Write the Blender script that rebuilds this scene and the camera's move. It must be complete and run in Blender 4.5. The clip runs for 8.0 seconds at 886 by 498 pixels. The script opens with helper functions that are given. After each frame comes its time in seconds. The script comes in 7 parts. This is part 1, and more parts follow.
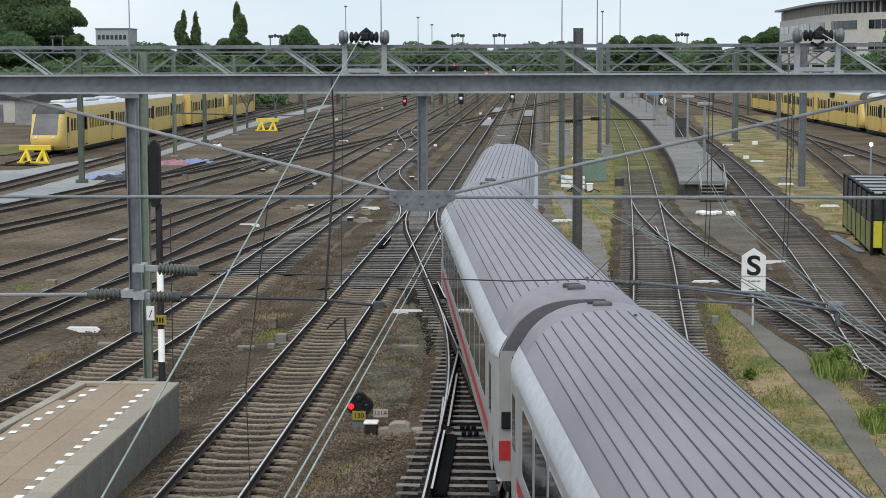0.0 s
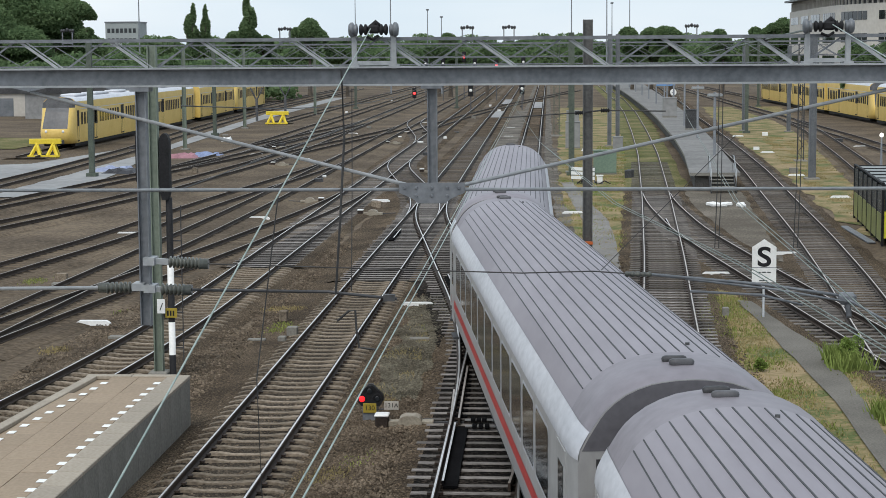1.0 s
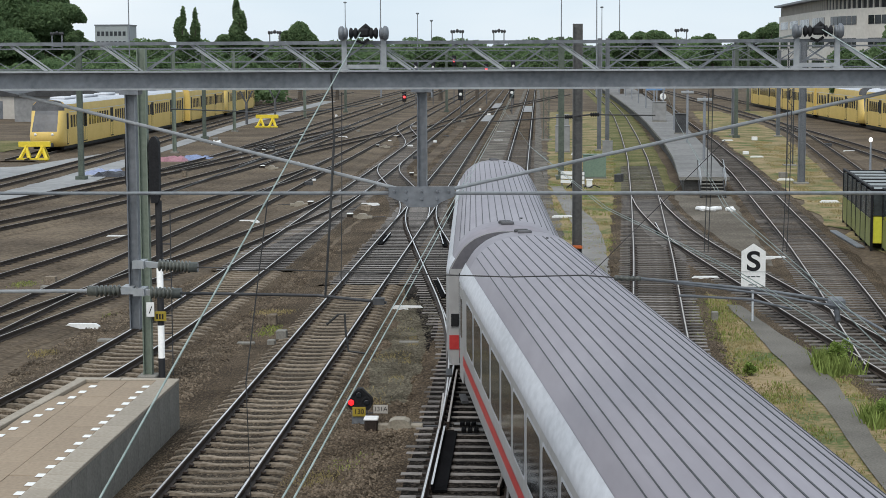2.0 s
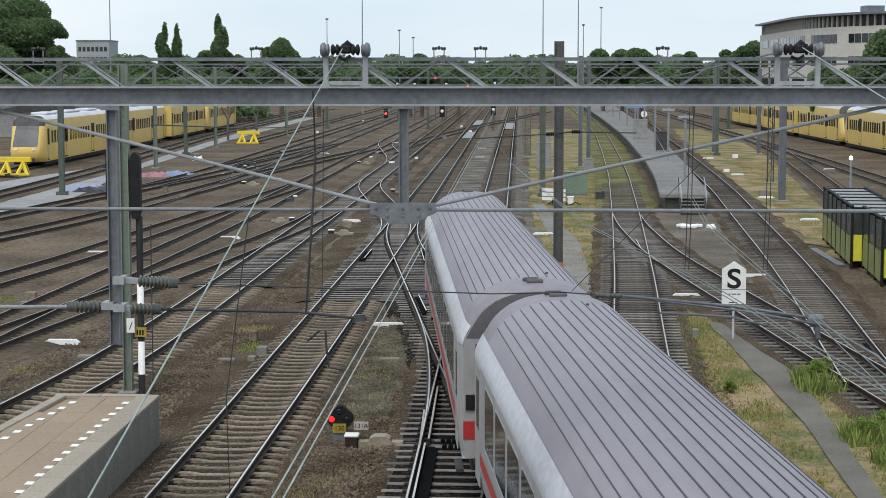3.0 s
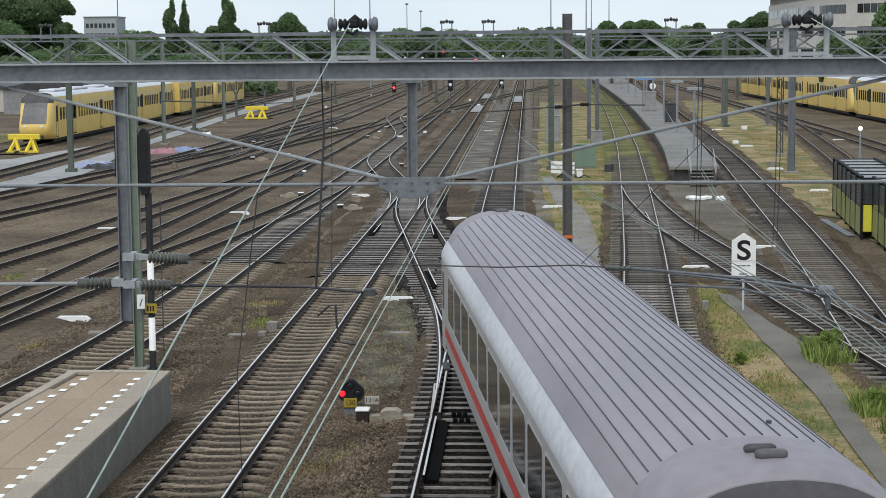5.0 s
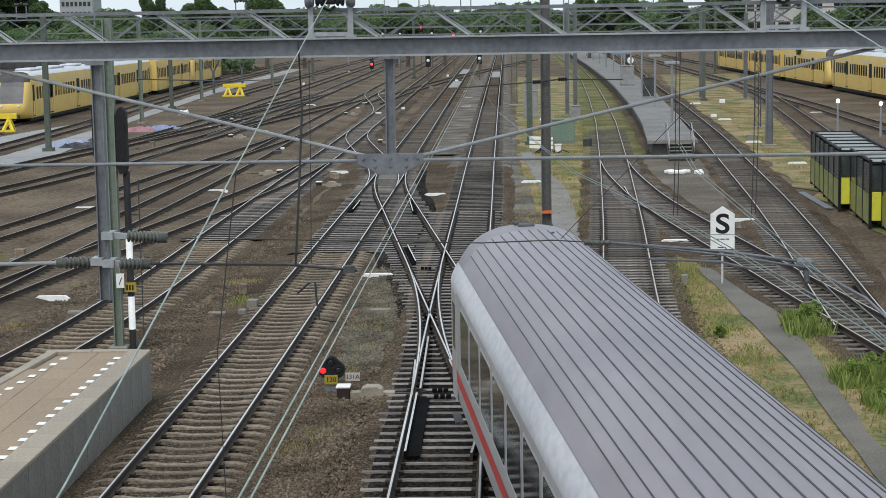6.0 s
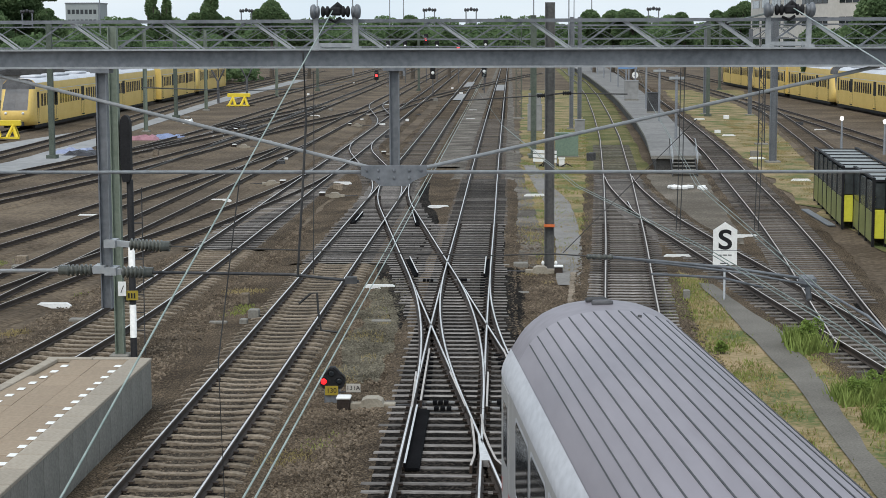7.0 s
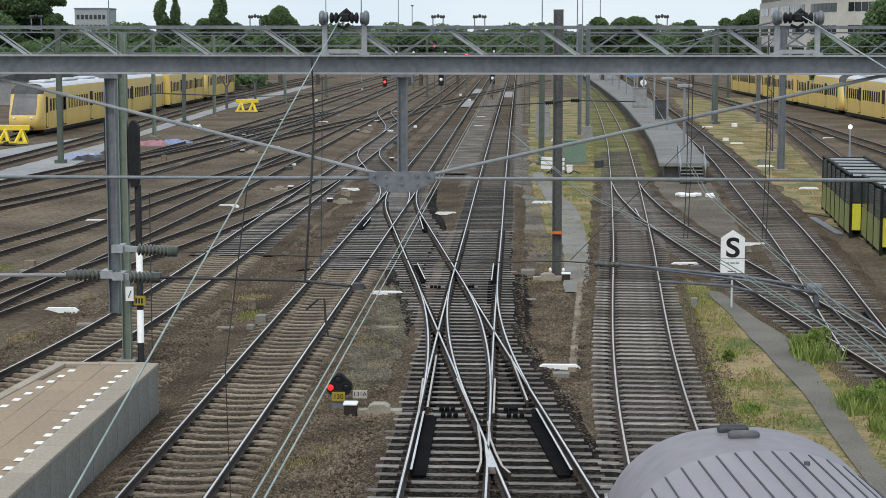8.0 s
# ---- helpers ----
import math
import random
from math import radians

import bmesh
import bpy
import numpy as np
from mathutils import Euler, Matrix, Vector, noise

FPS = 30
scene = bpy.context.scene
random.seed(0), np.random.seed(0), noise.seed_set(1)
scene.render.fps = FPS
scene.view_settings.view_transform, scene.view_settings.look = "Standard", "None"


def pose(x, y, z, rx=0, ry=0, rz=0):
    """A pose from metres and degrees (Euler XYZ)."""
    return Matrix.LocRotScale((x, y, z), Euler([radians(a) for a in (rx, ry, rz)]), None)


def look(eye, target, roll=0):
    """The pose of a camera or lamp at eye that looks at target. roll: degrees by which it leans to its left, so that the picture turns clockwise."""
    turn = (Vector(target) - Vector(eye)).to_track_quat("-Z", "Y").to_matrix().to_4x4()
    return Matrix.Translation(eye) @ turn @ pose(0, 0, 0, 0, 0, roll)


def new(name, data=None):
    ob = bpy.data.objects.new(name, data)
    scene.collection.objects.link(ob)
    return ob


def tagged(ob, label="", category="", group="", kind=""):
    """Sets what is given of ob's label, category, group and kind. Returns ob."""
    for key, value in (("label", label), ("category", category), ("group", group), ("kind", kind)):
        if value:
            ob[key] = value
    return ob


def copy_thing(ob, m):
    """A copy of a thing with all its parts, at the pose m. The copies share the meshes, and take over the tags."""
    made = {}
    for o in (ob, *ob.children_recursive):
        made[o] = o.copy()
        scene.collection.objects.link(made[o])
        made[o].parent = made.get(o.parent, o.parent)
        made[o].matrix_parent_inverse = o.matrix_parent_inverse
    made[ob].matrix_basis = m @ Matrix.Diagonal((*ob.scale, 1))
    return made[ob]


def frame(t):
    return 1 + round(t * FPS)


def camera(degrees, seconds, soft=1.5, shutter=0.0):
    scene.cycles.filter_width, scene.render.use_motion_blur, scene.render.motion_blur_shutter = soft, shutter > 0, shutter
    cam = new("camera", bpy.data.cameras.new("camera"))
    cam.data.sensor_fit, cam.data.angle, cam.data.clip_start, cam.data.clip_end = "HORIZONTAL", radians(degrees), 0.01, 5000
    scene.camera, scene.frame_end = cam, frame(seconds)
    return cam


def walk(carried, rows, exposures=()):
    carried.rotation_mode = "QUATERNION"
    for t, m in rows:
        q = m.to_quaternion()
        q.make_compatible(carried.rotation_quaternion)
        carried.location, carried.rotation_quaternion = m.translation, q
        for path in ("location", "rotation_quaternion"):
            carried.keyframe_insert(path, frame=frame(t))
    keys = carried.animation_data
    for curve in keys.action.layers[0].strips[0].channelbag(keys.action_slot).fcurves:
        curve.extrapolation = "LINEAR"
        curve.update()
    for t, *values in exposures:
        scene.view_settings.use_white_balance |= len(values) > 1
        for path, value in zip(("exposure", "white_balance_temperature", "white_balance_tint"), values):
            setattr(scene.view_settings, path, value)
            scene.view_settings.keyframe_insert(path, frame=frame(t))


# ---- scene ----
cam = camera(27.78, 8.0, soft=0.65)
EYE = (0.0, 0.0, 7.76)
# seconds, yaw, pitch, roll of a hand-held camera on a footbridge
TURNS = [(0.0, 3.052, -6.007, 0.172), (0.5, 2.961, -6.114, 0.332), (1.0, 3.356, -6.253, 0.394), (1.5, 3.49, -6.42, 0.152),
         (1.7, 3.326, -6.365, 0.177), (2.8, 2.5, -5.56, 0.12), (3.0, 2.453, -5.602, 0.02), (3.5, 2.503, -5.89, 0.657),
         (4.0, 2.516, -5.956, 0.432), (4.5, 3.058, -6.092, 0.479), (4.7, 2.98, -6.16, 0.45), (5.8, 1.98, -7.21, 0.9),
         (6.0, 1.988, -7.21, 0.95), (6.5, 2.062, -7.002, 0.432), (6.7, 2.102, -6.931, 0.34), (7.0, 2.153, -6.816, 0.213),
         (7.4, 2.156, -6.59, -0.005), (7.5, 2.157, -6.524, -0.09), (8.0, 2.422, -6.605, -0.029)]
walk(cam, [(t, pose(*EYE, 90 + p, r, y)) for t, y, p, r in TURNS])

# ---- light: overcast afternoon ----
world = bpy.data.worlds.new("overcast_sky")
scene.world = world
world.use_nodes = True
wn, wl = world.node_tree.nodes, world.node_tree.links
sky = wn.new("ShaderNodeTexSky")
sky.sky_type = "NISHITA"
sky.sun_disc = False
sky.sun_elevation, sky.sun_rotation = radians(52), radians(200)
sky.air_density, sky.dust_density, sky.ozone_density = 1.0, 4.0, 1.5
wtc = wn.new("ShaderNodeTexCoord")
wno = wn.new("ShaderNodeTexNoise")
wno.inputs["Scale"].default_value, wno.inputs["Detail"].default_value = 3.0, 4.0
wmap = wn.new("ShaderNodeMapping")
wmap.inputs["Scale"].default_value = (1, 1, 4)
wl.new(wtc.outputs["Generated"], wmap.inputs["Vector"])
wl.new(wmap.outputs["Vector"], wno.inputs["Vector"])
wramp = wn.new("ShaderNodeValToRGB")
wramp.color_ramp.elements[0].position, wramp.color_ramp.elements[0].color = 0.3, (6.2, 7.5, 8.6, 1)
wramp.color_ramp.elements[1].position, wramp.color_ramp.elements[1].color = 0.7, (8.3, 9.0, 9.5, 1)
wl.new(wno.outputs["Fac"], wramp.inputs["Fac"])
wmix = wn.new("ShaderNodeMix")
wmix.data_type = "RGBA"
wmix.inputs["Factor"].default_value = 0.72
wl.new(sky.outputs["Color"], wmix.inputs["A"])
wl.new(wramp.outputs["Color"], wmix.inputs["B"])
bg = wn["Background"]
bg.inputs["Strength"].default_value = 0.14
wl.new(wmix.outputs["Result"], bg.inputs["Color"])

sun = new("sun", bpy.data.lights.new("sun", "SUN"))
sun.data.energy, sun.data.angle, sun.data.color = 1.25, radians(25), (1.0, 0.96, 0.9)
sun.matrix_world = look((-20, -50, 80), (0, 0, 0))
scene.view_settings.exposure = 0.0


# ---- materials ----
def mat(name, c1, c2, rough=0.8, metal=0.0, scale=2.0, fine=25.0, bump=0.2, dist=0.02, vary=0.0, stretch=(1, 1, 1), third=None, wear=0.5, spec=0.4, lo=0.36, hi=0.64):
    """Two tones mixed by coarse and fine noise, with fine relief; vary: brightness from piece to piece."""
    m = bpy.data.materials.new(name)
    m.use_nodes = True
    n, l = m.node_tree.nodes, m.node_tree.links
    b = n["Principled BSDF"]
    tc = n.new("ShaderNodeTexCoord")
    mp = n.new("ShaderNodeMapping")
    mp.inputs["Scale"].default_value = stretch
    l.new(tc.outputs["Object"], mp.inputs["Vector"])
    coarse, small = n.new("ShaderNodeTexNoise"), n.new("ShaderNodeTexNoise")
    for node, s, d in ((coarse, scale, 5.0), (small, fine, 4.0)):
        node.inputs["Scale"].default_value, node.inputs["Detail"].default_value = s, d
        l.new(mp.outputs["Vector"], node.inputs["Vector"])
    mixf = n.new("ShaderNodeMath")
    mixf.operation = "MULTIPLY_ADD"
    l.new(small.outputs["Fac"], mixf.inputs[0])
    mixf.inputs[1].default_value = wear
    sub = n.new("ShaderNodeMath")
    sub.operation = "MULTIPLY"
    l.new(coarse.outputs["Fac"], sub.inputs[0])
    sub.inputs[1].default_value = 1.0 - wear
    l.new(sub.outputs[0], mixf.inputs[2])
    ramp = n.new("ShaderNodeValToRGB")
    ramp.color_ramp.elements[0].position, ramp.color_ramp.elements[0].color = lo, (*c1, 1)
    ramp.color_ramp.elements[1].position, ramp.color_ramp.elements[1].color = hi, (*c2, 1)
    if third:
        e = ramp.color_ramp.elements.new(0.5)
        e.color = (*third, 1)
    l.new(mixf.outputs[0], ramp.inputs["Fac"])
    col = ramp.outputs["Color"]
    if vary:
        info = n.new("ShaderNodeObjectInfo")
        geo = n.new("ShaderNodeNewGeometry")
        add = n.new("ShaderNodeMath")
        add.operation = "ADD"
        l.new(info.outputs["Random"], add.inputs[0])
        l.new(geo.outputs["Random Per Island"], add.inputs[1])
        frac = n.new("ShaderNodeMath")
        frac.operation = "FRACT"
        l.new(add.outputs[0], frac.inputs[0])
        rng = n.new("ShaderNodeMapRange")
        rng.inputs["To Min"].default_value, rng.inputs["To Max"].default_value = 1 - vary, 1 + vary
        l.new(frac.outputs[0], rng.inputs["Value"])
        hsv = n.new("ShaderNodeHueSaturation")
        l.new(rng.outputs["Result"], hsv.inputs["Value"])
        l.new(col, hsv.inputs["Color"])
        col = hsv.outputs["Color"]
    l.new(col, b.inputs["Base Color"])
    b.inputs["Roughness"].default_value, b.inputs["Metallic"].default_value = rough, metal
    b.inputs["Specular IOR Level"].default_value = spec
    if bump:
        bp = n.new("ShaderNodeBump")
        bp.inputs["Strength"].default_value, bp.inputs["Distance"].default_value = bump, dist
        l.new(small.outputs["Fac"], bp.inputs["Height"])
        l.new(bp.outputs["Normal"], b.inputs["Normal"])
    return m


def glow(name, color, strength):
    m = bpy.data.materials.new(name)
    m.use_nodes = True
    b = m.node_tree.nodes["Principled BSDF"]
    b.inputs["Base Color"].default_value = (*color, 1)
    b.inputs["Emission Color"].default_value = (*color, 1)
    b.inputs["Emission Strength"].default_value = strength
    return m


BALLAST = mat("ballast", (0.036, 0.0255, 0.017), (0.222, 0.165, 0.110), 0.95, scale=0.35, fine=26.0, bump=1.0, dist=0.08, third=(0.078, 0.06, 0.042), wear=0.7, lo=0.4, hi=0.62, spec=0.08)
# oily stone, near black so the colour also carries the shade between sleepers
DARKBALLAST = mat("oily_shaded_ballast", (0.004, 0.0035, 0.003), (0.06, 0.05, 0.042), 0.95, scale=0.5, fine=14.0, bump=1.0, dist=0.08, third=(0.013, 0.011, 0.009), wear=0.68, lo=0.4, hi=0.64, spec=0.05)
EARTH = mat("yard_earth", (0.046, 0.034, 0.022), (0.178, 0.137, 0.094), 0.9, scale=0.16, fine=6.0, bump=0.6, dist=0.05, third=(0.102, 0.077, 0.053), wear=0.5, lo=0.36, hi=0.64, spec=0.13)
STONE = mat("ballast_stone", (0.048, 0.037, 0.027), (0.215, 0.171, 0.126), 0.92, scale=1.0, fine=30, bump=0.3, vary=0.45, spec=0.06)
GREYSTONE = mat("grey_gravel_stone", (0.055, 0.049, 0.036), (0.215, 0.195, 0.148), 0.92, scale=1.0, fine=30, bump=0.3, vary=0.4, spec=0.06)
DRYGRASS = mat("dry_grass", (0.095, 0.12, 0.045), (0.31, 0.235, 0.14), 0.95, scale=0.45, fine=7, bump=1.0, dist=0.06, third=(0.215, 0.175, 0.088), wear=0.35, lo=0.41, hi=0.60, spec=0.08)
GREENGRASS = mat("green_grass", (0.072, 0.085, 0.03), (0.22, 0.185, 0.10), 0.95, scale=0.25, fine=7, bump=1.0, dist=0.06, third=(0.125, 0.122, 0.05), wear=0.4, lo=0.38, hi=0.62, spec=0.08)
CONCRETE = mat("concrete", (0.155, 0.148, 0.128), (0.26, 0.248, 0.22), 0.85, scale=0.7, fine=18, bump=0.15)
PAVE = mat("platform_paving", (0.25, 0.19, 0.13), (0.335, 0.26, 0.185), 0.85, scale=0.5, fine=14, bump=0.2, vary=0.06)
KERB = mat("worn_kerb_concrete", (0.27, 0.23, 0.18), (0.37, 0.33, 0.27), 0.85, scale=0.6, fine=14, bump=0.2, vary=0.1)
ASPHALT = mat("path_asphalt", (0.10, 0.093, 0.08), (0.19, 0.177, 0.155), 0.92, scale=0.5, fine=20, bump=0.3, spec=0.1)
OILYEARTH = mat("oil_stained_earth", (0.018, 0.014, 0.010), (0.082, 0.064, 0.046), 0.95, scale=0.5, fine=9, bump=0.8, dist=0.06, third=(0.036, 0.028, 0.021), spec=0.06)
DECKGREY = mat("platform_tarmac", (0.14, 0.138, 0.134), (0.235, 0.23, 0.222), 0.9, scale=0.3, fine=4, bump=0.2, spec=0.1)
PALEROAD = mat("pale_paving", (0.20, 0.20, 0.20), (0.31, 0.31, 0.305), 0.85, scale=0.15, fine=2, bump=0.1)
RAILSIDE = mat("rusty_rail", (0.02, 0.014, 0.011), (0.06, 0.042, 0.031), 0.75, metal=0.15, scale=1.0, fine=20, bump=0.2)
RAILTOP = mat("polished_rail", (0.52, 0.50, 0.48), (0.74, 0.72, 0.70), 0.36, metal=0.7, scale=0.4, fine=8, bump=0.02)
RAILDULL = mat("dull_rail_head", (0.22, 0.19, 0.165), (0.39, 0.355, 0.32), 0.45, metal=0.5, scale=0.4, fine=8, bump=0.05)
RAILWORN = mat("worn_rail_head", (0.36, 0.315, 0.28), (0.56, 0.50, 0.45), 0.4, metal=0.5, scale=0.4, fine=8, bump=0.04)
TIMBER = mat("weathered_timber", (0.04, 0.035, 0.031), (0.29, 0.268, 0.25), 0.88, scale=1.5, fine=16, bump=0.5, vary=0.45, stretch=(0.35, 3, 1), lo=0.38, hi=0.62, spec=0.12)
TIMBERDARK = mat("tarred_timber", (0.03, 0.026, 0.023), (0.19, 0.172, 0.156), 0.88, scale=1.2, fine=16, bump=0.5, vary=0.4, stretch=(0.35, 3, 1), spec=0.1)
SIDETIMBER = mat("buried_timber", (0.04, 0.03, 0.022), (0.15, 0.118, 0.084), 0.92, scale=1.2, fine=14, bump=0.5, vary=0.35, stretch=(0.4, 3, 1), spec=0.08)
CONSLEEPER = mat("concrete_sleeper", (0.095, 0.076, 0.057), (0.285, 0.236, 0.18), 0.9, scale=1.5, fine=14, bump=0.4, vary=0.28, spec=0.1)
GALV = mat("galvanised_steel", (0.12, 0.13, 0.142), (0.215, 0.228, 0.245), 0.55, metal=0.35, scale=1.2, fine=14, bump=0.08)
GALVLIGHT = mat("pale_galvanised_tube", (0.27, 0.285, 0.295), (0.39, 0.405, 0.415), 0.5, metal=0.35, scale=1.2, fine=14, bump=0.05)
GREENSTEEL = mat("grey_green_paint", (0.13, 0.16, 0.125), (0.20, 0.235, 0.19), 0.6, scale=1.0, fine=10, bump=0.08)
DARKSTEEL = mat("dark_steel", (0.035, 0.036, 0.038), (0.085, 0.085, 0.088), 0.6, metal=0.3, scale=1.5, fine=14, bump=0.1)
MASTDARK = mat("brown_grey_mast_paint", (0.07, 0.07, 0.07), (0.13, 0.13, 0.125), 0.6, metal=0.1, scale=1.0, fine=10, bump=0.08)
MASTGREEN = mat("dark_green_mast_paint", (0.055, 0.07, 0.055), (0.10, 0.12, 0.095), 0.6, scale=1.0, fine=10, bump=0.08)
BLACK = mat("black_paint", (0.010, 0.010, 0.011), (0.024, 0.024, 0.026), 0.7, scale=2, fine=20, bump=0.05, spec=0.2)
WHITE = mat("white_paint", (0.72, 0.72, 0.70), (0.85, 0.85, 0.83), 0.6, scale=2.0, fine=15, bump=0.05)
PORCELAIN = mat("brown_porcelain", (0.05, 0.055, 0.05), (0.11, 0.115, 0.10), 0.25, scale=3, fine=20, bump=0.02)
PATINADULL = mat("dull_patinated_copper", (0.12, 0.15, 0.135), (0.23, 0.27, 0.25), 0.6, metal=0.1, scale=2, fine=10, bump=0)
PATINA = mat("patinated_copper", (0.20, 0.255, 0.23), (0.36, 0.42, 0.39), 0.6, metal=0.1, scale=2, fine=10, bump=0)
WIREDARK = mat("dark_wire", (0.03, 0.03, 0.03), (0.06, 0.06, 0.06), 0.6, metal=0.3, scale=2, fine=10, bump=0)
YELLOW = mat("train_yellow", (0.64, 0.44, 0.11), (0.74, 0.53, 0.17), 0.4, scale=0.6, fine=6, bump=0.0)
SIGNYELLOW = mat("yellow_paint", (0.66, 0.50, 0.03), (0.8, 0.62, 0.06), 0.55, scale=1.5, fine=12, bump=0.05)
PLATEPALE = mat("dirty_white_plate", (0.36, 0.33, 0.29), (0.50, 0.47, 0.42), 0.6, scale=4, fine=20, bump=0)
PLATEYELLOW = mat("dull_plate_yellow", (0.30, 0.22, 0.02), (0.40, 0.30, 0.04), 0.6, scale=3, fine=20, bump=0)
GLASS = mat("dark_window_glass", (0.012, 0.014, 0.016), (0.03, 0.034, 0.038), 0.08, scale=0.5, fine=3, bump=0.0, spec=0.45)
WINDSCREEN = mat("smoked_windscreen", (0.02, 0.026, 0.034), (0.05, 0.06, 0.075), 0.3, scale=0.6, fine=3, bump=0.0, spec=0.35)
ROOFGREY = mat("coach_roof_paint", (0.216, 0.197, 0.219), (0.28, 0.259, 0.286), 0.5, scale=0.35, fine=3.0, bump=0.03, stretch=(2.0, 0.35, 1), wear=0.35, vary=0.035)
ROOFPLAIN = mat("coach_roof_end_paint", (0.185, 0.169, 0.187), (0.25, 0.23, 0.253), 0.5, scale=0.5, fine=5, bump=0.03)
CANTRAIL = mat("pale_cantrail", (0.43, 0.44, 0.47), (0.60, 0.61, 0.645), 0.4, scale=0.4, fine=8, bump=0.05, stretch=(1, 0.5, 1))
COACHWHITE = mat("coach_side_paint", (0.31, 0.305, 0.30), (0.40, 0.395, 0.39), 0.4, scale=0.5, fine=6, bump=0.0, stretch=(1, 1, 0.5))
COACHRED = mat("coach_red_stripe", (0.42, 0.03, 0.03), (0.52, 0.05, 0.045), 0.4, scale=0.7, fine=9, bump=0.0)
ENDSHADE = mat("end_wall_shade", (0.10, 0.096, 0.107), (0.15, 0.143, 0.157), 0.7, scale=0.6, fine=8, bump=0.05)
VENTGREY = mat("roof_vent_grey", (0.075, 0.075, 0.08), (0.13, 0.127, 0.135), 0.6, scale=2, fine=12, bump=0.05)
SEAM = mat("roof_seam_grey", (0.032, 0.032, 0.036), (0.06, 0.06, 0.064), 0.6, scale=0.6, fine=8, bump=0)
RUBBER = mat("rubber_bellows", (0.02, 0.02, 0.021), (0.05, 0.05, 0.052), 0.7, scale=2, fine=20, bump=0.2)
LEAF = mat("broadleaf_foliage", (0.105, 0.168, 0.078), (0.185, 0.258, 0.125), 0.9, scale=0.15, fine=1.2, bump=0.0, vary=0.08, spec=0.08)
BUSHLEAF = mat("shrub_foliage", (0.15, 0.23, 0.045), (0.30, 0.385, 0.10), 0.7, scale=0.6, fine=6, bump=0.0, vary=0.3)


def leafy(m):
    """Leaves let part of the daylight through."""
    n, l = m.node_tree.nodes, m.node_tree.links
    b = n["Principled BSDF"]
    tr, mx = n.new("ShaderNodeBsdfTranslucent"), n.new("ShaderNodeMixShader")
    l.new(b.inputs["Base Color"].links[0].from_socket, tr.inputs["Color"])
    mx.inputs["Fac"].default_value = 0.45
    l.new(b.outputs[0], mx.inputs[1])
    l.new(tr.outputs[0], mx.inputs[2])
    l.new(mx.outputs[0], n["Material Output"].inputs["Surface"])


leafy(LEAF)
leafy(BUSHLEAF)
BARK = mat("bark", (0.05, 0.04, 0.03), (0.12, 0.10, 0.08), 0.9, scale=2, fine=12, bump=0.5)
BRICKPALE = mat("pale_facade", (0.46, 0.43, 0.385), (0.56, 0.53, 0.48), 0.8, scale=0.2, fine=2, bump=0.05)
FARWALL = mat("grey_green_facade", (0.27, 0.30, 0.30), (0.33, 0.36, 0.36), 0.85, scale=0.15, fine=1.5, bump=0)
BEIGE = mat("weathered_beige_paint", (0.22, 0.19, 0.145), (0.36, 0.325, 0.26), 0.7, scale=3, fine=20, bump=0.1)
SHADEWALL = mat("shaded_concrete", (0.035, 0.033, 0.03), (0.10, 0.095, 0.088), 0.9, scale=0.8, fine=12, bump=0.3)
YARDGREY = mat("grey_cinder_ground", (0.085, 0.073, 0.059), (0.225, 0.198, 0.163), 0.95, scale=0.3, fine=9, bump=0.8, dist=0.05, third=(0.12, 0.105, 0.085), spec=0.06)
PALEGRAVEL = mat("pale_gravel", (0.055, 0.048, 0.04), (0.25, 0.228, 0.2), 0.95, scale=0.5, fine=16, bump=1.0, dist=0.06, third=(0.135, 0.122, 0.105), spec=0.06)
PATHGREY = mat("pale_path_concrete", (0.16, 0.152, 0.142), (0.25, 0.24, 0.225), 0.9, scale=0.4, fine=8, bump=0.2, spec=0.1)
GREASE = mat("black_grease", (0.004, 0.004, 0.0045), (0.010, 0.010, 0.011), 0.95, scale=2, fine=20, bump=0.1, spec=0.03)
GAPBALLAST = mat("grey_ballast", (0.016, 0.013, 0.010), (0.135, 0.112, 0.086), 0.95, scale=0.5, fine=24, bump=1.0, dist=0.08, third=(0.055, 0.045, 0.035), wear=0.7, spec=0.06)
CABINET = mat("sage_cabinet", (0.13, 0.19, 0.145), (0.18, 0.25, 0.19), 0.6, scale=1, fine=8, bump=0.05)
REDLAMP = glow("red_signal_light", (1.0, 0.015, 0.02), 1.6)
REDLAMPDIM = glow("red_marker_light", (1.0, 0.04, 0.04), 3.0)
WHITELAMP = glow("white_lamp_glow", (1.0, 0.98, 0.92), 3.0)


# ---- mesh tools ----
def part(name, bm, material, parent=None, label="", m=None, smooth=False):
    me = bpy.data.meshes.new(name)
    bm.normal_update()
    bm.to_mesh(me)
    bm.free()
    for mm in (material if isinstance(material, (list, tuple)) else (material,)):
        me.materials.append(mm)
    if smooth:
        me.polygons.foreach_set("use_smooth", [True] * len(me.polygons))
        me.set_sharp_from_angle(angle=radians(40))
    ob = new(name, me)
    if parent is not None:
        ob.parent = parent
    if m is not None:
        ob.matrix_basis = m
    if label:
        ob["label"] = label
    return ob


def shared(name, me, parent, m):
    ob = new(name, me)
    ob.parent = parent
    ob.matrix_basis = m
    return ob


def thing(name, label, category, m=None, group="", kind=""):
    ob = new(name)
    ob.empty_display_size = 0.2
    if m is not None:
        ob.matrix_basis = m
    return tagged(ob, label, category, group, kind)


